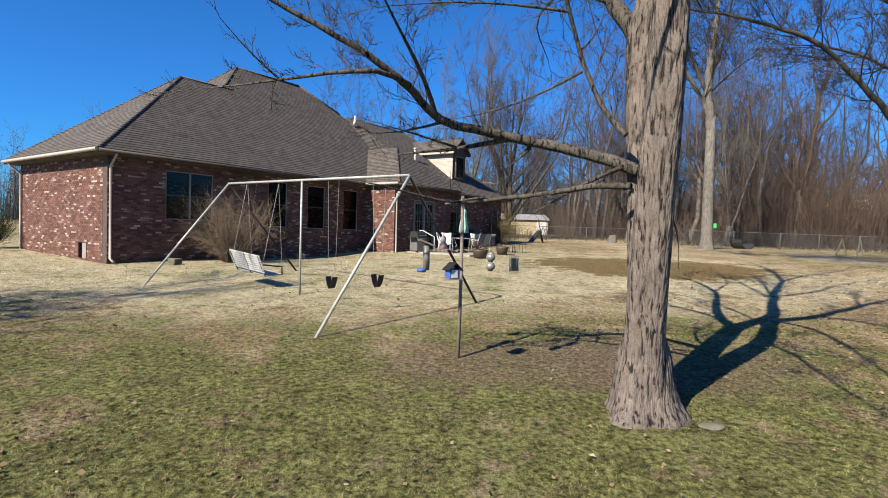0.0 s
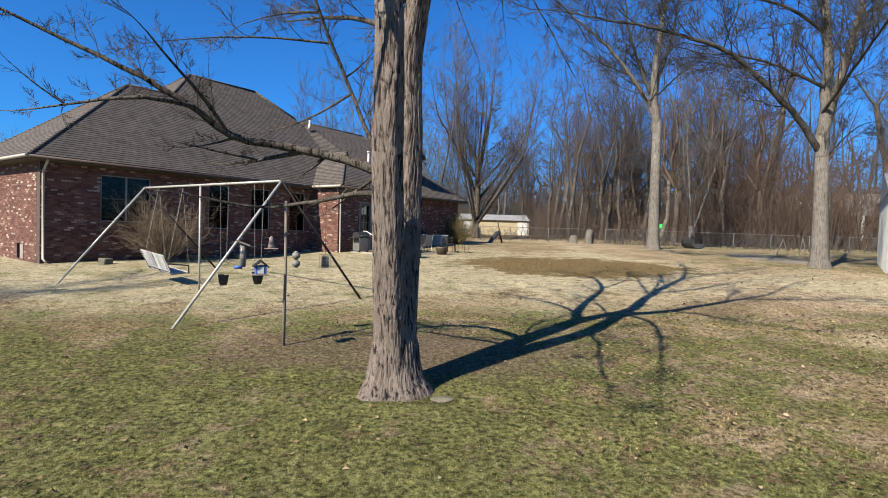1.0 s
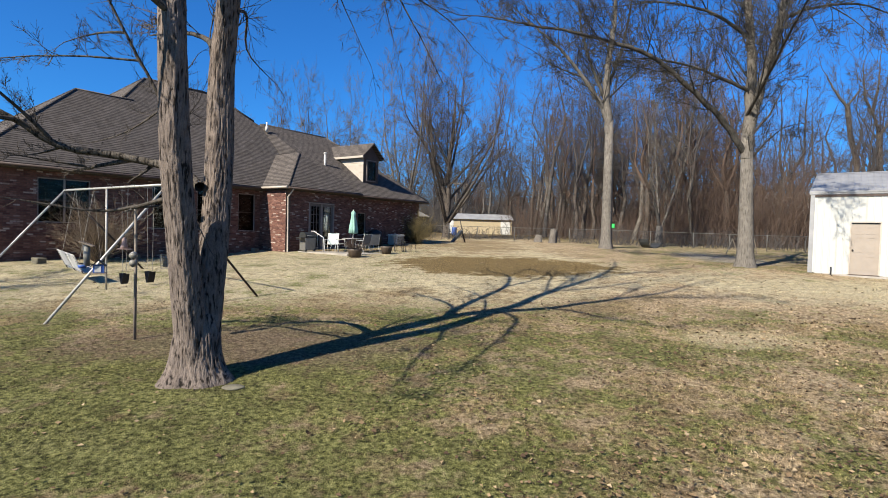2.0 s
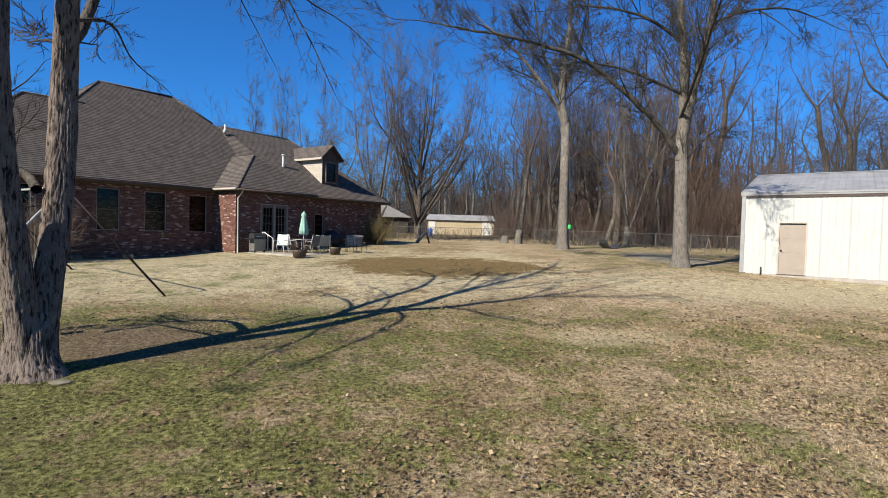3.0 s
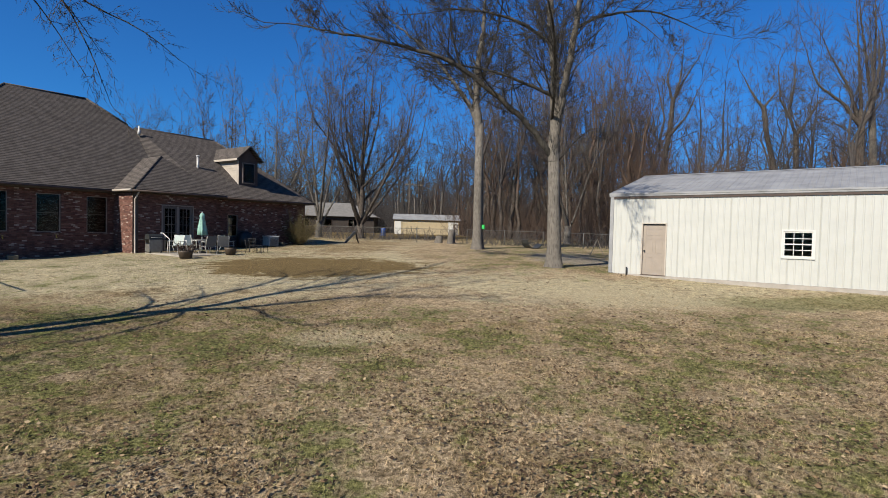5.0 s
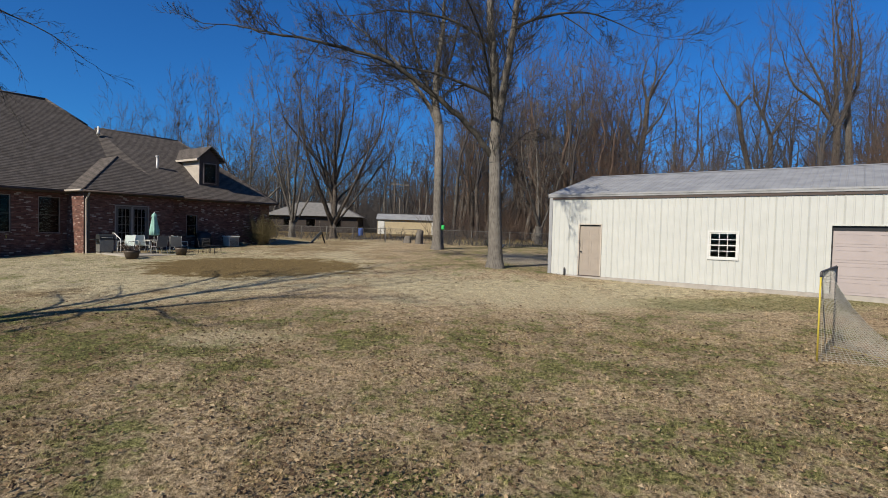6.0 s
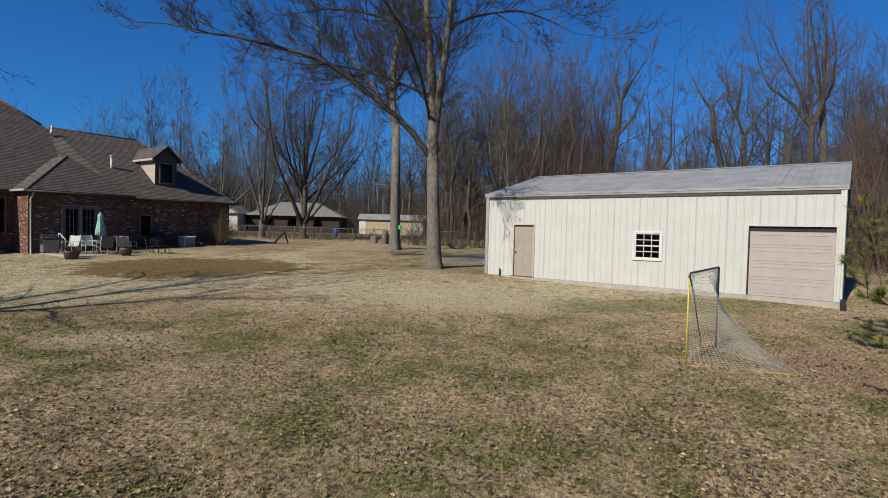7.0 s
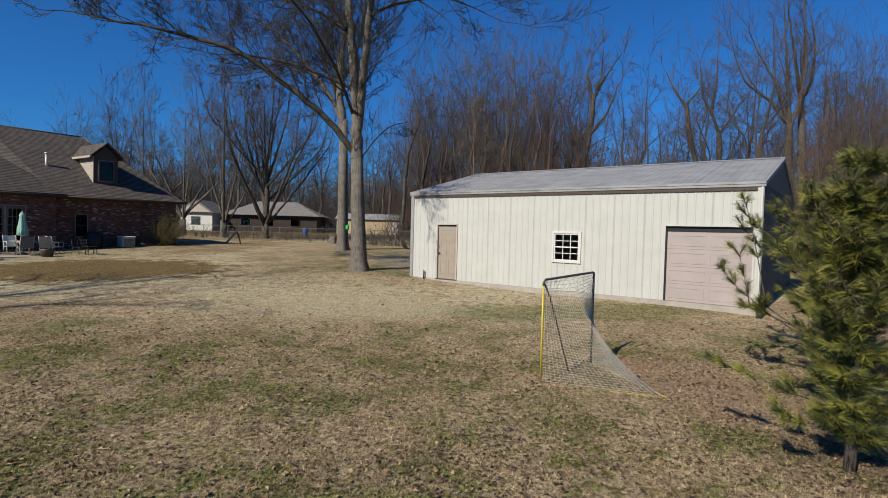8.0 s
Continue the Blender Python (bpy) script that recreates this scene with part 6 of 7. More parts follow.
for vv in bm.verts:
    vv.co += Vector((noise.noise(vv.co * 3), noise.noise(vv.co * 3 + Vector((7, 0, 0))), 0)) * 0.06
part("cover", bm, BLACK, bn)

# ---- goal with its net ----
gl, gr_, gb = Vector((24.10, 8.16, 0)), Vector((25.30, 9.42, 0)), Vector((26.02, 7.58, 0))
for v in (gl, gr_, gb):
    v.z = ground_z(v.x, v.y) - 0.006
goal = thing("sports_goal", pose(gl.x, gl.y, gl.z), "yellow-framed practice goal with a sagging grey net", "goal")
o = gl.copy()
TOPZ = Vector((0, 0, 1.80))
tl, trr = gl + TOPZ - o, gr_ + TOPZ - o
g0, g1, g2 = gl - o, gr_ - o, gb - o
DULL = plain("dull_dark_pipe", (0.077, 0.0693, 0.0655), 0.5, 0.3, 0.2, 8)
part("post", piped([g0, tl - Vector((0, 0, 0.1))], 0.017, 8), YELLOW, goal)
part("post", piped([g1, trr - Vector((0, 0, 0.02))], 0.022, 8), DULL, goal)
along = (trr - tl).normalized()
part("crossbar", piped([tl - Vector((0, 0, 0.1)), tl - Vector((0, 0, 0.03)) + along * 0.02, tl + along * 0.07, trr - along * 0.05, trr - along * 0.012 - Vector((0, 0, 0.012)), trr - Vector((0, 0, 0.06))], 0.022, 8), DULL, goal)
part("net_edge", piped([tl + along * 0.03 - Vector((0, 0, 0.05)), tl.lerp(trr, 0.13) - Vector((0, 0, 0.35)), tl.lerp(trr, 0.30) - Vector((0, 0, 0.95)), g0.lerp(g1, 0.52) + Vector((0, 0, 0.02))], 0.014, 6), DULL, goal, "dark gathered net edge")
part("base_rail", piped([g0 - Vector((0, 0, 0.02)), g0.lerp(g2, 0.35) - Vector((0, 0, 0.012)), g0.lerp(g2, 0.7) + Vector((0, 0, 0.004)), g2], 0.013, 8), YELLOW, goal)
part("base_rail", piped([g1, g2 + Vector((0.04, 0.03, 0))], 0.016, 8), YELLOW, goal)
NET = plain("pale_grey_net_cord", (0.46, 0.43, 0.36), 0.9, 0, 0.2, 9, 0)
w = Wood()
def net_at(s, t):
    """s across from one post to the other, t from the crossbar down to the back of the base."""
    top = tl.lerp(trr, s)
    low = (g0.lerp(g2, s / 0.5) if s < 0.5 else g2.lerp(g1, (s - 0.5) / 0.5))
    low = top.lerp(low, 1.0)
    p = top.lerp(low, t)
    back = (g2 - g0.lerp(g1, 0.5)).normalized()
    sag = 4 * t * (1 - t) * math.sin(math.pi * s)
    return p - back * 0.17 * sag + Vector((0, 0, -0.20 * sag))
NS, NT = 44, 38
for i in range(NS + 1):
    w.limb([net_at(i / NS, j / 12) for j in range(13)], [0.0038] * 13, 3)
for j in range(1, NT + 1):
    w.limb([net_at(i / 12, j / NT) for i in range(13)], [0.0038] * 13, 3)
add_mesh("net", w.mesh("net", NET), goal, "grey knotted cord net")

# ---- the young pine ----
NEEDLE = plain("pine_needles", (0.068, 0.083, 0.02), 0.6, 0, 0.45, 3, 0)
NEEDLE2 = plain("yellow_green_needles", (0.21, 0.205, 0.036), 0.6, 0, 0.4, 3, 0)
def pine(x, y, height, reach, seed, label, skew=0.0, sprays=()):
    """sprays: long thin shoots that stand clear of the crown, as lists of points from the foot."""
    rng = random.Random(seed)
    t = thing("pine_tree", stand(x, y), label, "pine tree")
    part("trunk", piped([(0, 0, -0.2), (0.02, 0, height * 0.35), (0.05, 0.02, height * 0.7), (0.06, 0, height)], [0.075, 0.055, 0.035, 0.012], 9), BARK, t)
    w = Wood()
    tufts = [[], []]
    def tuft(p, d, n=36, L=0.15):
        k = 0 if rng.random() < 0.6 else 1
        ax = d.orthogonal().normalized()
        by = d.cross(ax)
        for _ in range(n):
            a, f = rng.uniform(0, 6.283), rng.uniform(0.15, 0.85)
            dd = (d * (1.1 - f) + (ax * math.cos(a) + by * math.sin(a)) * f + Vector((0, 0, 0.08))).normalized()
            b = p - d * rng.uniform(0, 0.10)
            side = dd.orthogonal().normalized() * 0.0042
            l = L * rng.uniform(0.7, 1.2)
            tufts[k].append((b - side, b + side, b + dd * l))
    z = 0.35
    while z < height * 0.97:
        n = 4 if z < height * 0.36 else 7 if z < height * 0.75 else 4
        a0 = rng.uniform(0, 6.28)
        for i in range(n):
            a = a0 + i * 6.283 / n + rng.uniform(-0.3, 0.3)
            f_ = z / height
            L = reach * (0.62 if f_ < 0.2 else 0.5 if f_ < 0.36 else 1.0 if f_ < 0.72 else 1.9 * (1.08 - f_)) * rng.choice((0.55, 0.8, 1.0, 1.2)) * rng.uniform(0.85, 1.1) * (0.75 if z < 0.7 else 1) * (1 + skew * -math.cos(a))
            d = Vector((math.cos(a), math.sin(a), 0.25 + 0.5 * z / height)).normalized()
            p = Vector((0.03, 0, z + rng.uniform(-0.06, 0.06)))
            pts = [p]
            for k in range(5):
                d = (d + Vector((rng.gauss(0, 0.08), rng.gauss(0, 0.08), 0.10))).normalized()
                p = p + d * (L / 5)
                pts.append(p)
            w.limb(pts, [0.018 - 0.0026 * k for k in range(6)], 5)
            for k in range(1, 6):
                tuft(pts[k], d, 40)
                for _ in range(5):
                    q = (d + Vector((rng.gauss(0, 0.75), rng.gauss(0, 0.75), rng.gauss(0.25, 0.4)))).normalized()
                    e = pts[k] + q * rng.uniform(0.14, 0.30)
                    w.limb([pts[k], e], [0.007, 0.004], 3)
                    tuft(e, q, 32), tuft(pts[k].lerp(e, 0.55), q, 16)
        z += rng.uniform(0.24, 0.36)
    tuft(Vector((0.06, 0, height)), UP, 80, 0.2)
    for pts in sprays:
        pts = [Vector(p) for p in pts]
        w.limb(pts, [0.014 - 0.009 * k / (len(pts) - 1) for k in range(len(pts))], 5)
        for k in range(1, len(pts)):
            d = (pts[k] - pts[k - 1]).normalized()
            for _ in range(3 if k > 1 else 5):
                q = (d * 0.8 + Vector((rng.gauss(0, 0.6), rng.gauss(0, 0.6), 0.35))).normalized()
                e = pts[k] + q * rng.uniform(0.12, 0.26)
                w.limb([pts[k], e], [0.006, 0.004], 3)
                tuft(e, q, 60, 0.17), tuft(pts[k].lerp(e, 0.5), q, 24, 0.15)
        tuft(pts[-1], d, 34, 0.14)
    add_mesh("branch_frame", w.mesh("branch_frame", BARK), t)
    for k, m in ((0, NEEDLE), (1, NEEDLE2)):
        me = bpy.data.meshes.new("needles")
        me.from_pydata([tuple(v) for tri in tufts[k] for v in tri], [], [(3 * i, 3 * i + 1, 3 * i + 2) for i in range(len(tufts[k]))])
        me.materials.append(m)
        tagged(add_mesh("needles", me, t, "long green needles" if k == 0 else "yellow-green young needles"), kind="stuff")


pine(27.35, 5.35, 3.8, 0.85, 61, "young long-needled pine with a bare lower trunk", 0.1, [
    [(0.0, 0.0, 0.72), (-0.5, 0.25, 0.82), (-0.9, 0.45, 0.98), (-1.22, 0.6, 1.08)], [(0.0, 0.0, 0.55), (-0.35, -0.1, 0.62), (-0.65, -0.15, 0.60), (-0.9, -0.2, 0.72)]])
pine(29.25, 8.35, 3.3, 1.55, 62, "young bushy pine beside its neighbour", 0.05, [
    [(-0.5, 0.0, 0.9), (-1.15, 0.1, 1.35), (-1.33, 0.1, 2.2), (-1.47, 0.1, 2.75), (-1.58, 0.1, 3.15)],
    [(-0.5, 0.1, 0.85), (-1.2, 0.1, 1.28), (-1.47, 0.1, 1.52), (-1.7, 0.1, 1.70), (-1.92, 0.1, 1.97)],
    [(-0.5, 0.1, 0.95), (-1.1, 0.1, 1.2), (-1.4, 0.15, 1.3), (-1.55, 0.1, 1.85), (-1.66, 0.1, 2.25)]])
# ---- the far side of the yard ----
def chain_fence(points, label, height=1.15, gap=2.6):
    f = thing("chain_link_fence", stand(*points[0]), label, "fence")
    o = f.matrix_world.translation
    w = Wood()
    for (xa, ya), (xb, yb) in zip(points, points[1:]):
        n = max(1, round(math.hypot(xb - xa, yb - ya) / gap))
        tops = []
        for i in range(n + 1):
            x, y = xa + (xb - xa) * i / n, ya + (yb - ya) * i / n
            b = Vector((x, y, ground_z(x, y))) - o
            tops.append(b + Vector((0, 0, height)))
            if i < n or (xb, yb) == points[-1]:
                part("post", piped([b - Vector((0, 0, 0.2)), b + Vector((0, 0, height + 0.04))], 0.028, 7), FENCING, f)
        for p, q in zip(tops, tops[1:]):
            part("top_rail", piped([p, q], 0.02, 6), FENCING, f)
            k = int((q - p).length / 0.16)
            for i in range(k):
                for s in (-1, 1):
                    u0, u1 = p.lerp(q, i / k), p.lerp(q, min(1, max(0, i / k + s * height / (q - p).length)))
                    w.limb([u0, u1 - Vector((0, 0, height))], [0.0022, 0.0022], 3)
    tagged(add_mesh("wire_mesh", w.mesh("wire_mesh", FENCING), f, "diamond wire mesh"), kind="stuff")


chain_fence([(-9, 47.5), (8.0, 43.0), (14.0, 40.5)], "low galvanised chain-link fence across the back of the yard")
chain_fence([(15.2, 40.2), (24.0, 38.0), (38.0, 34.0)], "low chain-link fence with a pale top rail before the woods")

# cream outbuilding beyond the fence
CREAM = plain("cream_siding", (0.385, 0.316, 0.2), 0.6, 0, 0.1, 3)
ob = thing("outbuilding", pose(4.75, 79.5, 0.75, 0, 0, 4) @ Matrix.Scale(1.25, 4), "long low cream outbuilding with white corner doors and a grey roof", "shed")
part("wall", boxed(0, 8.1, 0, 5, -0.3, 2.1), CREAM, ob)
part("roof", prism(bmesh.new(), [(0, -0.25, 2.08), (0, 5.25, 2.08), (0, 2.5, 2.85)], (-0.2, 0, 0), (8.3, 0, 0)), ROOF_STEEL, ob)
part("door", boxed(0.05, 0.85, -0.05, 0.0, 0, 1.9), WHITE, ob)
part("door", boxed(6.7, 7.9, -0.05, 0.0, 0, 1.9), WHITE, ob)
for i in range(12):
    x = 1.0 + i * 0.47
    part("siding_batten", boxed(x - 0.02, x + 0.02, -0.02, 0.0, 0, 2.08), CREAM, ob)
part("end_wall", boxed(8.1, 8.13, 0.0, 5, -0.2, 2.08), STEEL, ob)
# low brown house beyond the house's far corner
fh = thing("neighbour_house", pose(-12.5, 79.5, 1.0, 0, 0, 4), "low neighbouring house with dark walls and a grey hip roof", "house")
DIM_BROWN = plain("dark_brown_siding", (0.035, 0.027, 0.023), 0.8, 0, 0.25, 2)
part("wall", boxed(0, 14, 0, 8, -0.3, 2.6), DIM_BROWN, fh)
def small_hip(x0, x1, y0, y1, z, h):
    bm = bmesh.new()
    c = [bm.verts.new(p) for p in ((x0, y0, z), (x1, y0, z), (x1, y1, z), (x0, y1, z))]
    m = (y0 + y1) / 2
    a, b = bm.verts.new((x0 + (y1 - y0) / 2, m, z + h)), bm.verts.new((x1 - (y1 - y0) / 2, m, z + h))
    for f in ((c[0], c[1], b, a), (c[1], c[2], b), (c[2], c[3], a, b), (c[3], c[0], a), (c[3], c[2], c[1], c[0])):
        bm.faces.new(f)
    return bm
GREY_ROOF = plain("weathered_grey_shingles", (0.155, 0.148, 0.14), 0.95, 0, 0.2, 2)
part("roof", small_hip(-0.6, 14.6, -0.6, 8.6, 2.6, 2.3), GREY_ROOF, fh)
for x in (2.5, 6.0, 10.0):
    wv = part("window", boxed(x, x + 1.4, -0.03, 0.0, 1.0, 2.1), GLASS, fh)
    part("frame", framed(bmesh.new(), x - 0.08, x + 1.48, 0.92, 2.18, 0.08, -0.06, 0.0), TRIM, wv)
fw = thing("neighbour_house", pose(-17.5, 76.0, 1.0, 0, 0, 4), "white-sided neighbouring house with a grey gable", "house")
part("wall", boxed(0, 4.6, 0, 6, -0.3, 2.7), WHITE, fw)
part("roof", prism(bmesh.new(), [(-0.4, 0, 2.7), (5.0, 0, 2.7), (2.3, 0, 4.6)], (0, -0.4, 0), (0, 6.4, 0)), GREY_ROOF, fw)
part("gable", prism(bmesh.new(), [(0.1, 0, 2.75), (4.5, 0, 2.75), (2.3, 0, 4.3)], (0, -0.45, 0), (0, -0.41, 0)), GUTTER, fw)
part("window", boxed(1.6, 2.9, -0.04, 0.0, 0.9, 2.1), GLASS, fw)
fg = thing("neighbour_house", pose(44.5, 67.0, ground_z(48, 68), 0, 0, -25), "brick and white house half hidden in the woods", "house")
part("wall", boxed(0, 13, 0, 7, -3, 2.7), BRICK, fg)
part("roof", prism(bmesh.new(), [(0, -0.5, 2.7), (0, 7.5, 2.7), (0, 3.5, 5.6)], (-0.4, 0, 0), (13.4, 0, 0)), GREY_ROOF, fg)
for x in (2.5, 5.5):
    dv = part("dormer", boxed(x, x + 1.5, 0.6, 3.4, 3.2, 4.7), WHITE, fg)
    part("dormer_roof", prism(bmesh.new(), [(x - 0.2, 0, 4.7), (x + 1.7, 0, 4.7), (x + 0.75, 0, 5.5)], (0, 0.4, 0), (0, 3.4, 0)), GREY_ROOF, dv)
    part("window", boxed(x + 0.4, x + 1.1, 0.56, 0.6, 3.5, 4.4), GLASS, dv)
part("porch_roof", prism(bmesh.new(), [(8.0, 0, 2.6), (13.0, 0, 2.6), (10.5, 0, 4.3)], (0, -3.0, 0), (0, 1.0, 0)), GREY_ROOF, fg)
for x in (8.3, 12.7):
    part("porch_post", boxed(x - 0.15, x + 0.15, -2.9, -2.6, -2.5, 2.6), WHITE, fg)

# odds and ends along the tree line
br = thing("black_tub", stand(19.7, 35.0, 20), "curved black plastic tub lying tipped on its side", "tub")
arc = [(0.62 * math.cos(radians(a)), 0, 0.55 + 0.6 * math.sin(radians(a))) for a in range(175, 336, 20)]
inner = [(0.57 * math.cos(radians(a)), 0, 0.57 + 0.55 * math.sin(radians(a))) for a in range(335, 174, -20)]
part("shell", prism(bmesh.new(), arc + inner, (0, -0.45, 0), (0, 0.45, 0)), CHAR, br)
part("rim", piped([(0.58, -0.46, 0.30), (0.58, 0.46, 0.30)], 0.03, 8), CHAR, br)
gx, gy = 15.7 + 0.33, 31.6 - 0.22
GRN = plain("bright_green_plastic", (0.0385, 0.424, 0.0924), 0.4, 0, 0.1, 8)
gb_ = thing("green_box", pose(gx, gy, ground_z(15.7, 31.6) + 1.42, 0, 0, -25), "bright green plastic box fixed to the tree trunk", "box")
part("case", boxed(-0.09, 0.09, -0.08, 0.08, -0.14, 0.14, bevel=0.025), GRN, gb_)
part("flap", boxed(-0.06, 0.06, -0.093, -0.08, -0.08, 0.06, bevel=0.005), GRN, gb_)
sl = thing("tilted_swing", stand(6.5, 37.6, 20), "small dark slide leaning on a slanting pole", "slide")
part("chute", prism(bmesh.new(), [(-0.7, 0, 0.0), (-0.55, 0, 0.0), (0.15, 0, 0.75), (0.15, 0, 0.9), (0.0, 0, 0.85)], (0, -0.25, 0), (0, 0.25, 0)), CHAR, sl)
part("pole", piped([(0.45, 0, -0.1), (0.05, 0, 1.3), (-0.02, 0, 1.7)], 0.04, 8), BARK_DARK, sl)
part("ladder", piped([(0.15, 0.1, 0.85), (0.4, 0.1, 0.0)], 0.03, 6), CHAR, sl)
for x, y, h, r in ((13.9, 40.2, 1.1, 0.28), (12.9, 41.2, 0.6, 0.3)):
    s = thing("tree_stump", stand(x, y), "pale broken tree stump near the fence", "stump", "stumps by the fence")
    part("stump", flared([(0, 0, -0.2), (0, 0, 0.1), (0.03, 0, h * 0.6), (0.06, 0, h)], [r * 1.4, r * 1.15, r, r * 0.85], [0.1] * 4, x, 12), BARK_PALE, s)
for x, y, dx, dy, L in ((22.6, 30.5, 0.5, 0.2, 1.2), (24.6, 31.5, 0.4, 0.3, 1.3)):
    b = thing("leaning_board", stand(x, y), "weathered pale board leaning in the brush", "board", "boards in the brush")
    part("board", piped([(0, 0, -0.1), (dx, dy, L * 0.8)], 0.035, 4), BARK_PALE, b)
    part("prop", piped([(dx * 1.05, dy * 1.05, L * 0.78), (dx * 1.9, dy * 1.6, -0.1)], 0.03, 4), WOODY, b)
for x, y in ((6.1, 90.0), (7.6, 91.5)):
    u = thing("utility_pole", stand(x, y), "plain grey wooden utility pole beyond the outbuilding", "utility pole", "poles beyond the yard")
    part("pole", piped([(0, 0, -0.5), (0, 0, 9.3)], [0.2, 0.14], 9), BARK_DARK, u)
    part("crossarm", boxed(-0.8, 0.8, -0.07, 0.07, 8.5, 8.68), WOODY, u)
tx = thing("blue_drum", stand(6.0, 58.0), "faded blue plastic drum by the fence", "drum")
part("drum", piped([(0, 0, 0), (0, 0, 0.1), (0, 0, 0.8), (0, 0, 0.9)], [0.26, 0.29, 0.29, 0.26], 14), BLUE, tx)
fs = thing("flat_stone", stand(3.13, 5.08, 20), "flat pale stone beside the tree roots", "stone")
bm = bmesh.new()
bmesh.ops.create_icosphere(bm, subdivisions=3, radius=0.12)
for v in bm.verts:
    v.co = Vector((v.co.x * 1.25, v.co.y * 0.85, v.co.z * 0.28 + 0.012)) * (1 + 0.3 * noise.noise(v.co * 6))
part("stone", bm, STONE, fs)

# ---- leaves and grass over the lawn ----
def scatter_leaves(n, seed):
    rng = random.Random(seed)
    vs, fs_ = [], []
    for _ in range(n):
        y = 2.2 + 21 * rng.random() ** 1.7
        x = rng.uniform(-0.95 * y - 2.5, 26 + 0.95 * y) if y < 14 else rng.uniform(-6, 34)
        if rng.random() > min(1.0, max(0.07, (x - 3) / 11)) * min(1.0, max(0.06, 1.6 - y / 9)) * (0.55 + 0.9 * noise.noise(Vector((x * 0.5, y * 0.5, 9.0)))):
            continue
        z = ground_z(x, y) + rng.uniform(0.015, 0.045)
        a, s = rng.uniform(0, 6.28), rng.uniform(0.014, 0.038) * (1.0 if y < 8 else 1.25) 
        c, q = math.cos(a) * s, math.sin(a) * s
        b = len(vs)
        t1, t2 = rng.uniform(-0.5, 0.9) * s, rng.uniform(-0.5, 0.9) * s
        vs += [(x - c, y - q, z), (x + q * 0.55, y - c * 0.55, z + t1), (x + c, y + q, z + 0.3 * t1), (x - q * 0.55, y + c * 0.55, z + t2)]
        fs_.append((b, b + 1, b + 2, b + 3))
    me = bpy.data.meshes.new("fallen_leaves")
    me.from_pydata(vs, [], fs_)
    me.materials.append(LEAVES)
    tagged(new("fallen_leaves", me), "dry brown leaves scattered over the lawn", "leaves", kind="stuff")


def scatter_grass(name, n, seed, y0, y1, power, tall, wide, blades):
    rng = random.Random(seed)
    vs, fs_ = [], []
    for _ in range(n):
        y = y0 + (y1 - y0) * rng.random() ** power
        if y < 3.8 and rng.random() > (y - 2.0) / 1.8:
            continue
        x = rng.uniform(max(-12, -0.9 * (y + 1) - 0.8), min(36, 22.5 + 0.9 * (y + 1) + 0.8))
        if noise.noise(Vector((x * 0.8, y * 0.8, 3.0))) + rng.uniform(-0.5, 0.5) < -0.18 or (x - BX) ** 2 + (y - BY) ** 2 < 0.2:
            continue
        z = ground_z(x, y) - 0.004
        for _ in range(blades):
            a, lean = rng.uniform(0, 6.283), rng.uniform(0.3, 1.7)
            h = tall * rng.uniform(0.4, 1.25) * min(1.0, max(0.62, 0.62 + (x - 6) / 20))
            bx, by = x + rng.gauss(0, 0.02), y + rng.gauss(0, 0.02)
            cx, cy = math.cos(a), math.sin(a)
            ww = wide * rng.uniform(0.7, 1.3)
            b = len(vs)
            vs += [(bx - cy * ww, by + cx * ww, z), (bx + cy * ww, by - cx * ww, z), (bx + cx * h * lean, by + cy * h * lean, z + h)]
            fs_.append((b, b + 1, b + 2))
    me = bpy.data.meshes.new(name)
    me.from_pydata(vs, [], fs_)
    me.materials.append(BLADES)
    tagged(new(name, me), "short dormant grass blades of the lawn", "grass", kind="stuff")


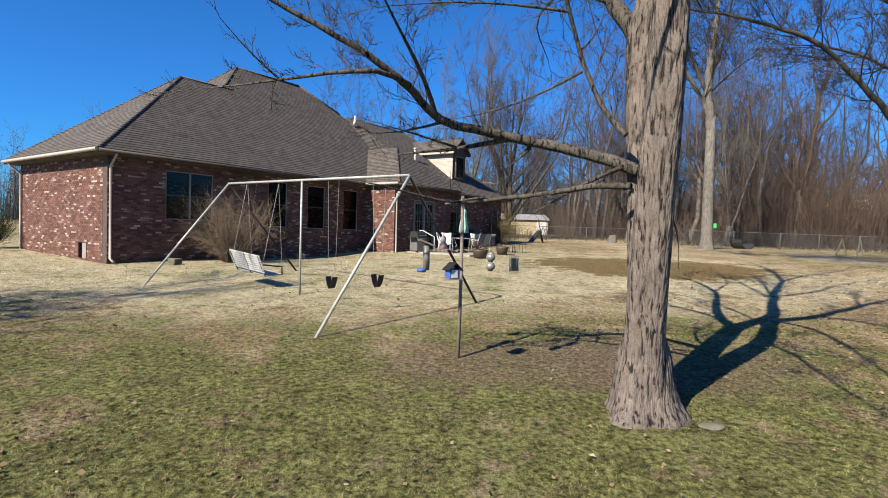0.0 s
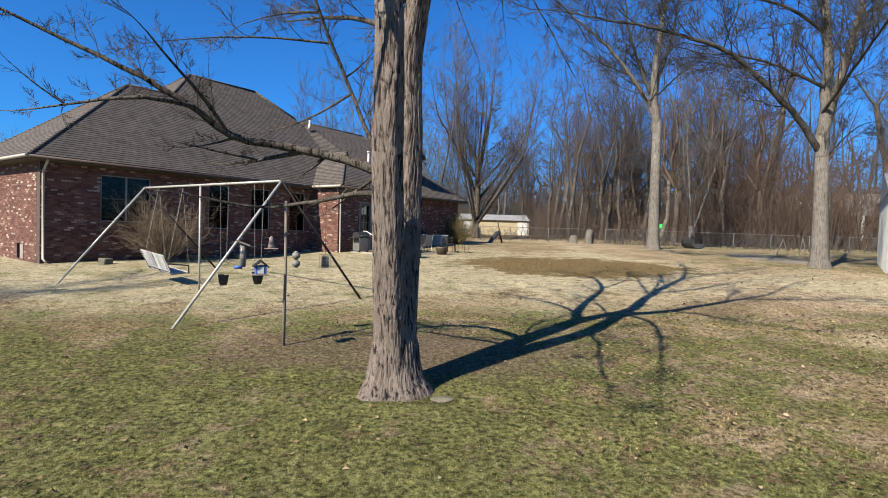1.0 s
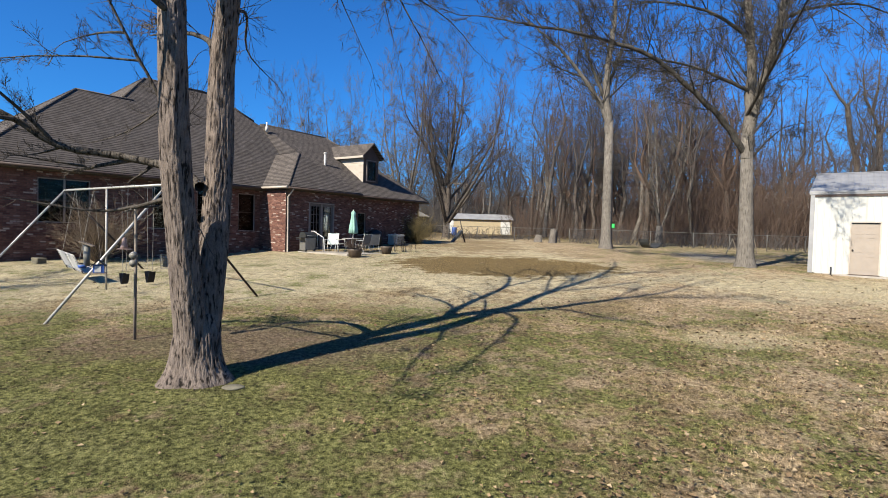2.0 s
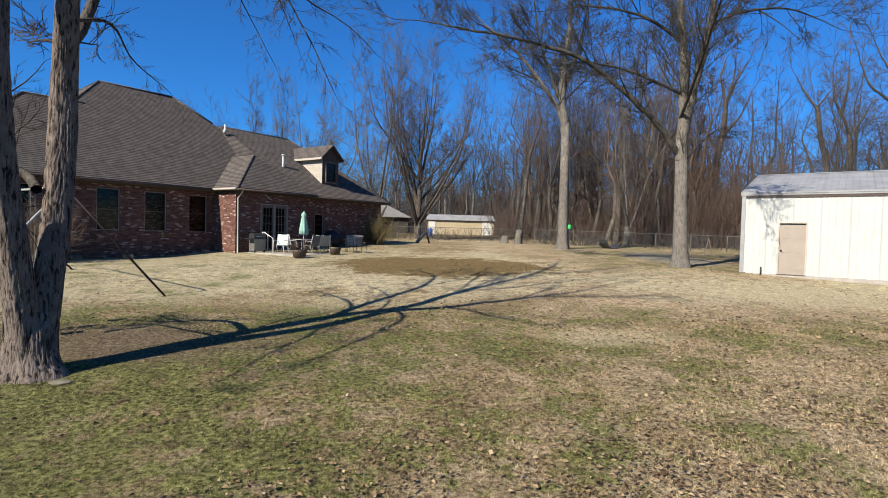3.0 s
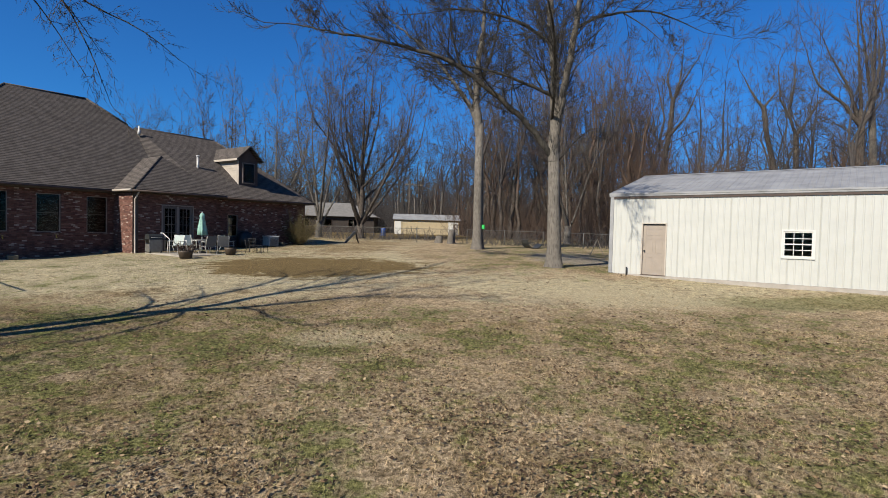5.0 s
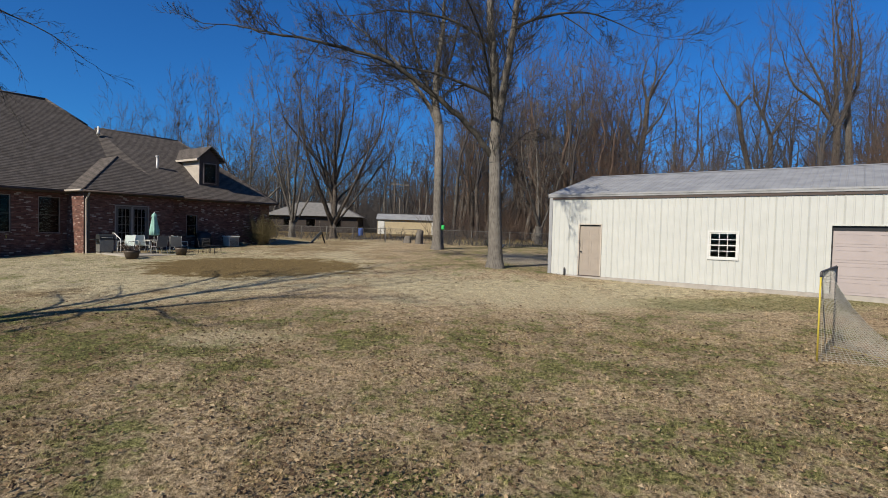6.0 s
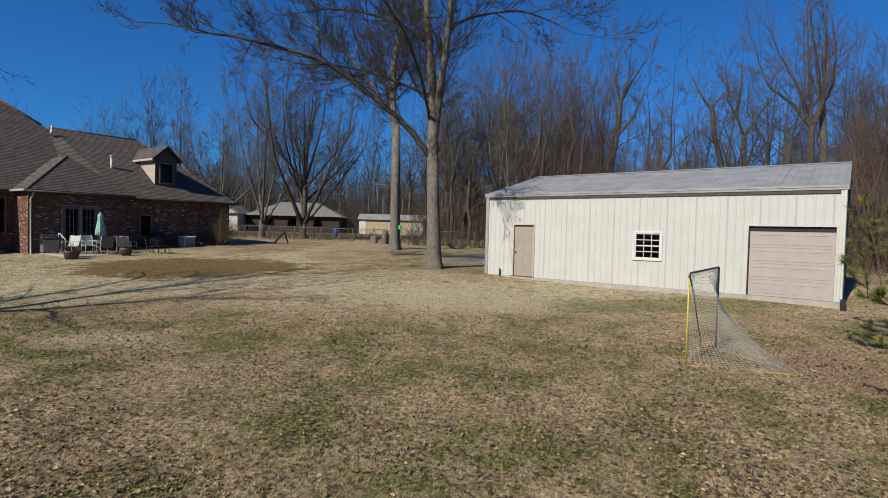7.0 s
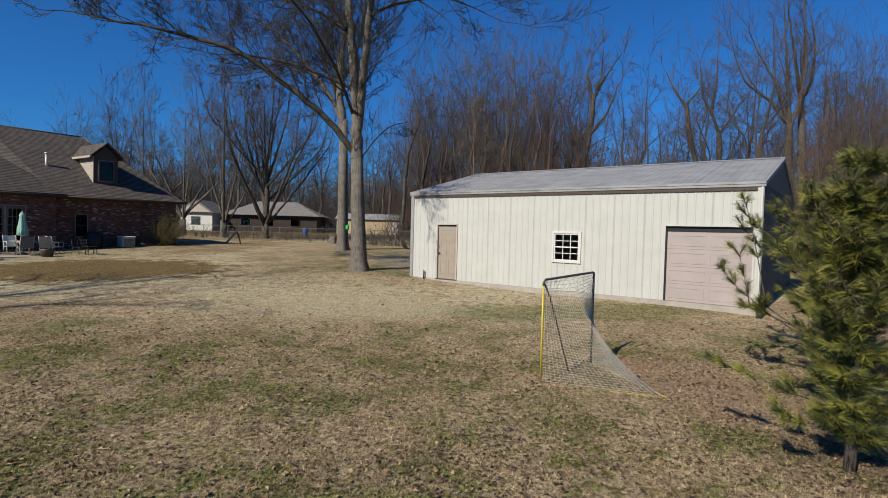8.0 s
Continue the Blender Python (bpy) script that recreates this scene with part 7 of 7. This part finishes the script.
scatter_leaves(150000, 71)
scatter_grass("lawn_grass", 105000, 72, 2.0, 10.5, 1.15, 0.042, 0.0050, 5)
scatter_grass("far_lawn_grass", 26000, 73, 9.0, 24.0, 1.2, 0.042, 0.008, 5)


# ---- bricks of the house walls, laid in running bond ----
def lay_bricks(wall, length, openings, singles):
    """Bricks proud of the mortar; those nearest the yard's corner are pieces of their own."""
    W, H, G, OUT = 0.203, 0.0677, 0.010, 0.006
    shapes, vs, fs_ = {}, [], []
    made = 0
    for c in range(int((TOP + 0.7) / H)):
        z = -0.7 + c * H
        holes = sorted((o[0], o[1]) for o in openings if o[2] < z + H * 0.6 and o[3] > z + H * 0.4)
        free, x = [], 0.0
        for a, b in holes:
            free.append((x, a))
            x = b
        free.append((x, length))
        for a, b in free:
            k = math.floor(a / W) - 1
            while k * W < b:
                u0 = max(a, k * W + (W / 2 if c % 2 else 0)) + G / 2
                u1 = min(b, (k + 1) * W + (W / 2 if c % 2 else 0)) - G / 2
                k += 1
                if u1 - u0 < 0.03:
                    continue
                L, h = round(u1 - u0, 3), H - G
                box = [(0, -OUT, 0), (L, -OUT, 0), (L, -OUT, h), (0, -OUT, h), (0, 0.01, 0), (L, 0.01, 0), (L, 0.01, h), (0, 0.01, h)]
                sides = [(0, 1, 2, 3), (0, 4, 5, 1), (1, 5, 6, 2), (2, 6, 7, 3), (3, 7, 4, 0)]
                if singles and made < 300 and u0 > length - 1.35 and z > 0.0:
                    if L not in shapes:
                        shapes[L] = bpy.data.meshes.new("brick")
                        shapes[L].from_pydata(box, [], sides)
                        shapes[L].materials.append(BRICK_SINGLE)
                    ob = new("brick", shapes[L])
                    ob.parent = wall
                    ob.matrix_local = pose(u0, 0, z + G / 2)
                    made += 1
                else:
                    n = len(vs)
                    vs += [(u0 + p[0], p[1], z + G / 2 + p[2]) for p in box]
                    fs_ += [tuple(n + i for i in f) for f in sides]
    me = bpy.data.meshes.new("brickwork")
    me.from_pydata(vs, [], fs_)
    me.materials.append(BRICK_FIELD)
    tagged(add_mesh("brickwork", me, wall), kind="stuff")


for i, (wall, length, openings) in enumerate(COURSES[:6]):
    lay_bricks(wall, length, openings, i == 1)
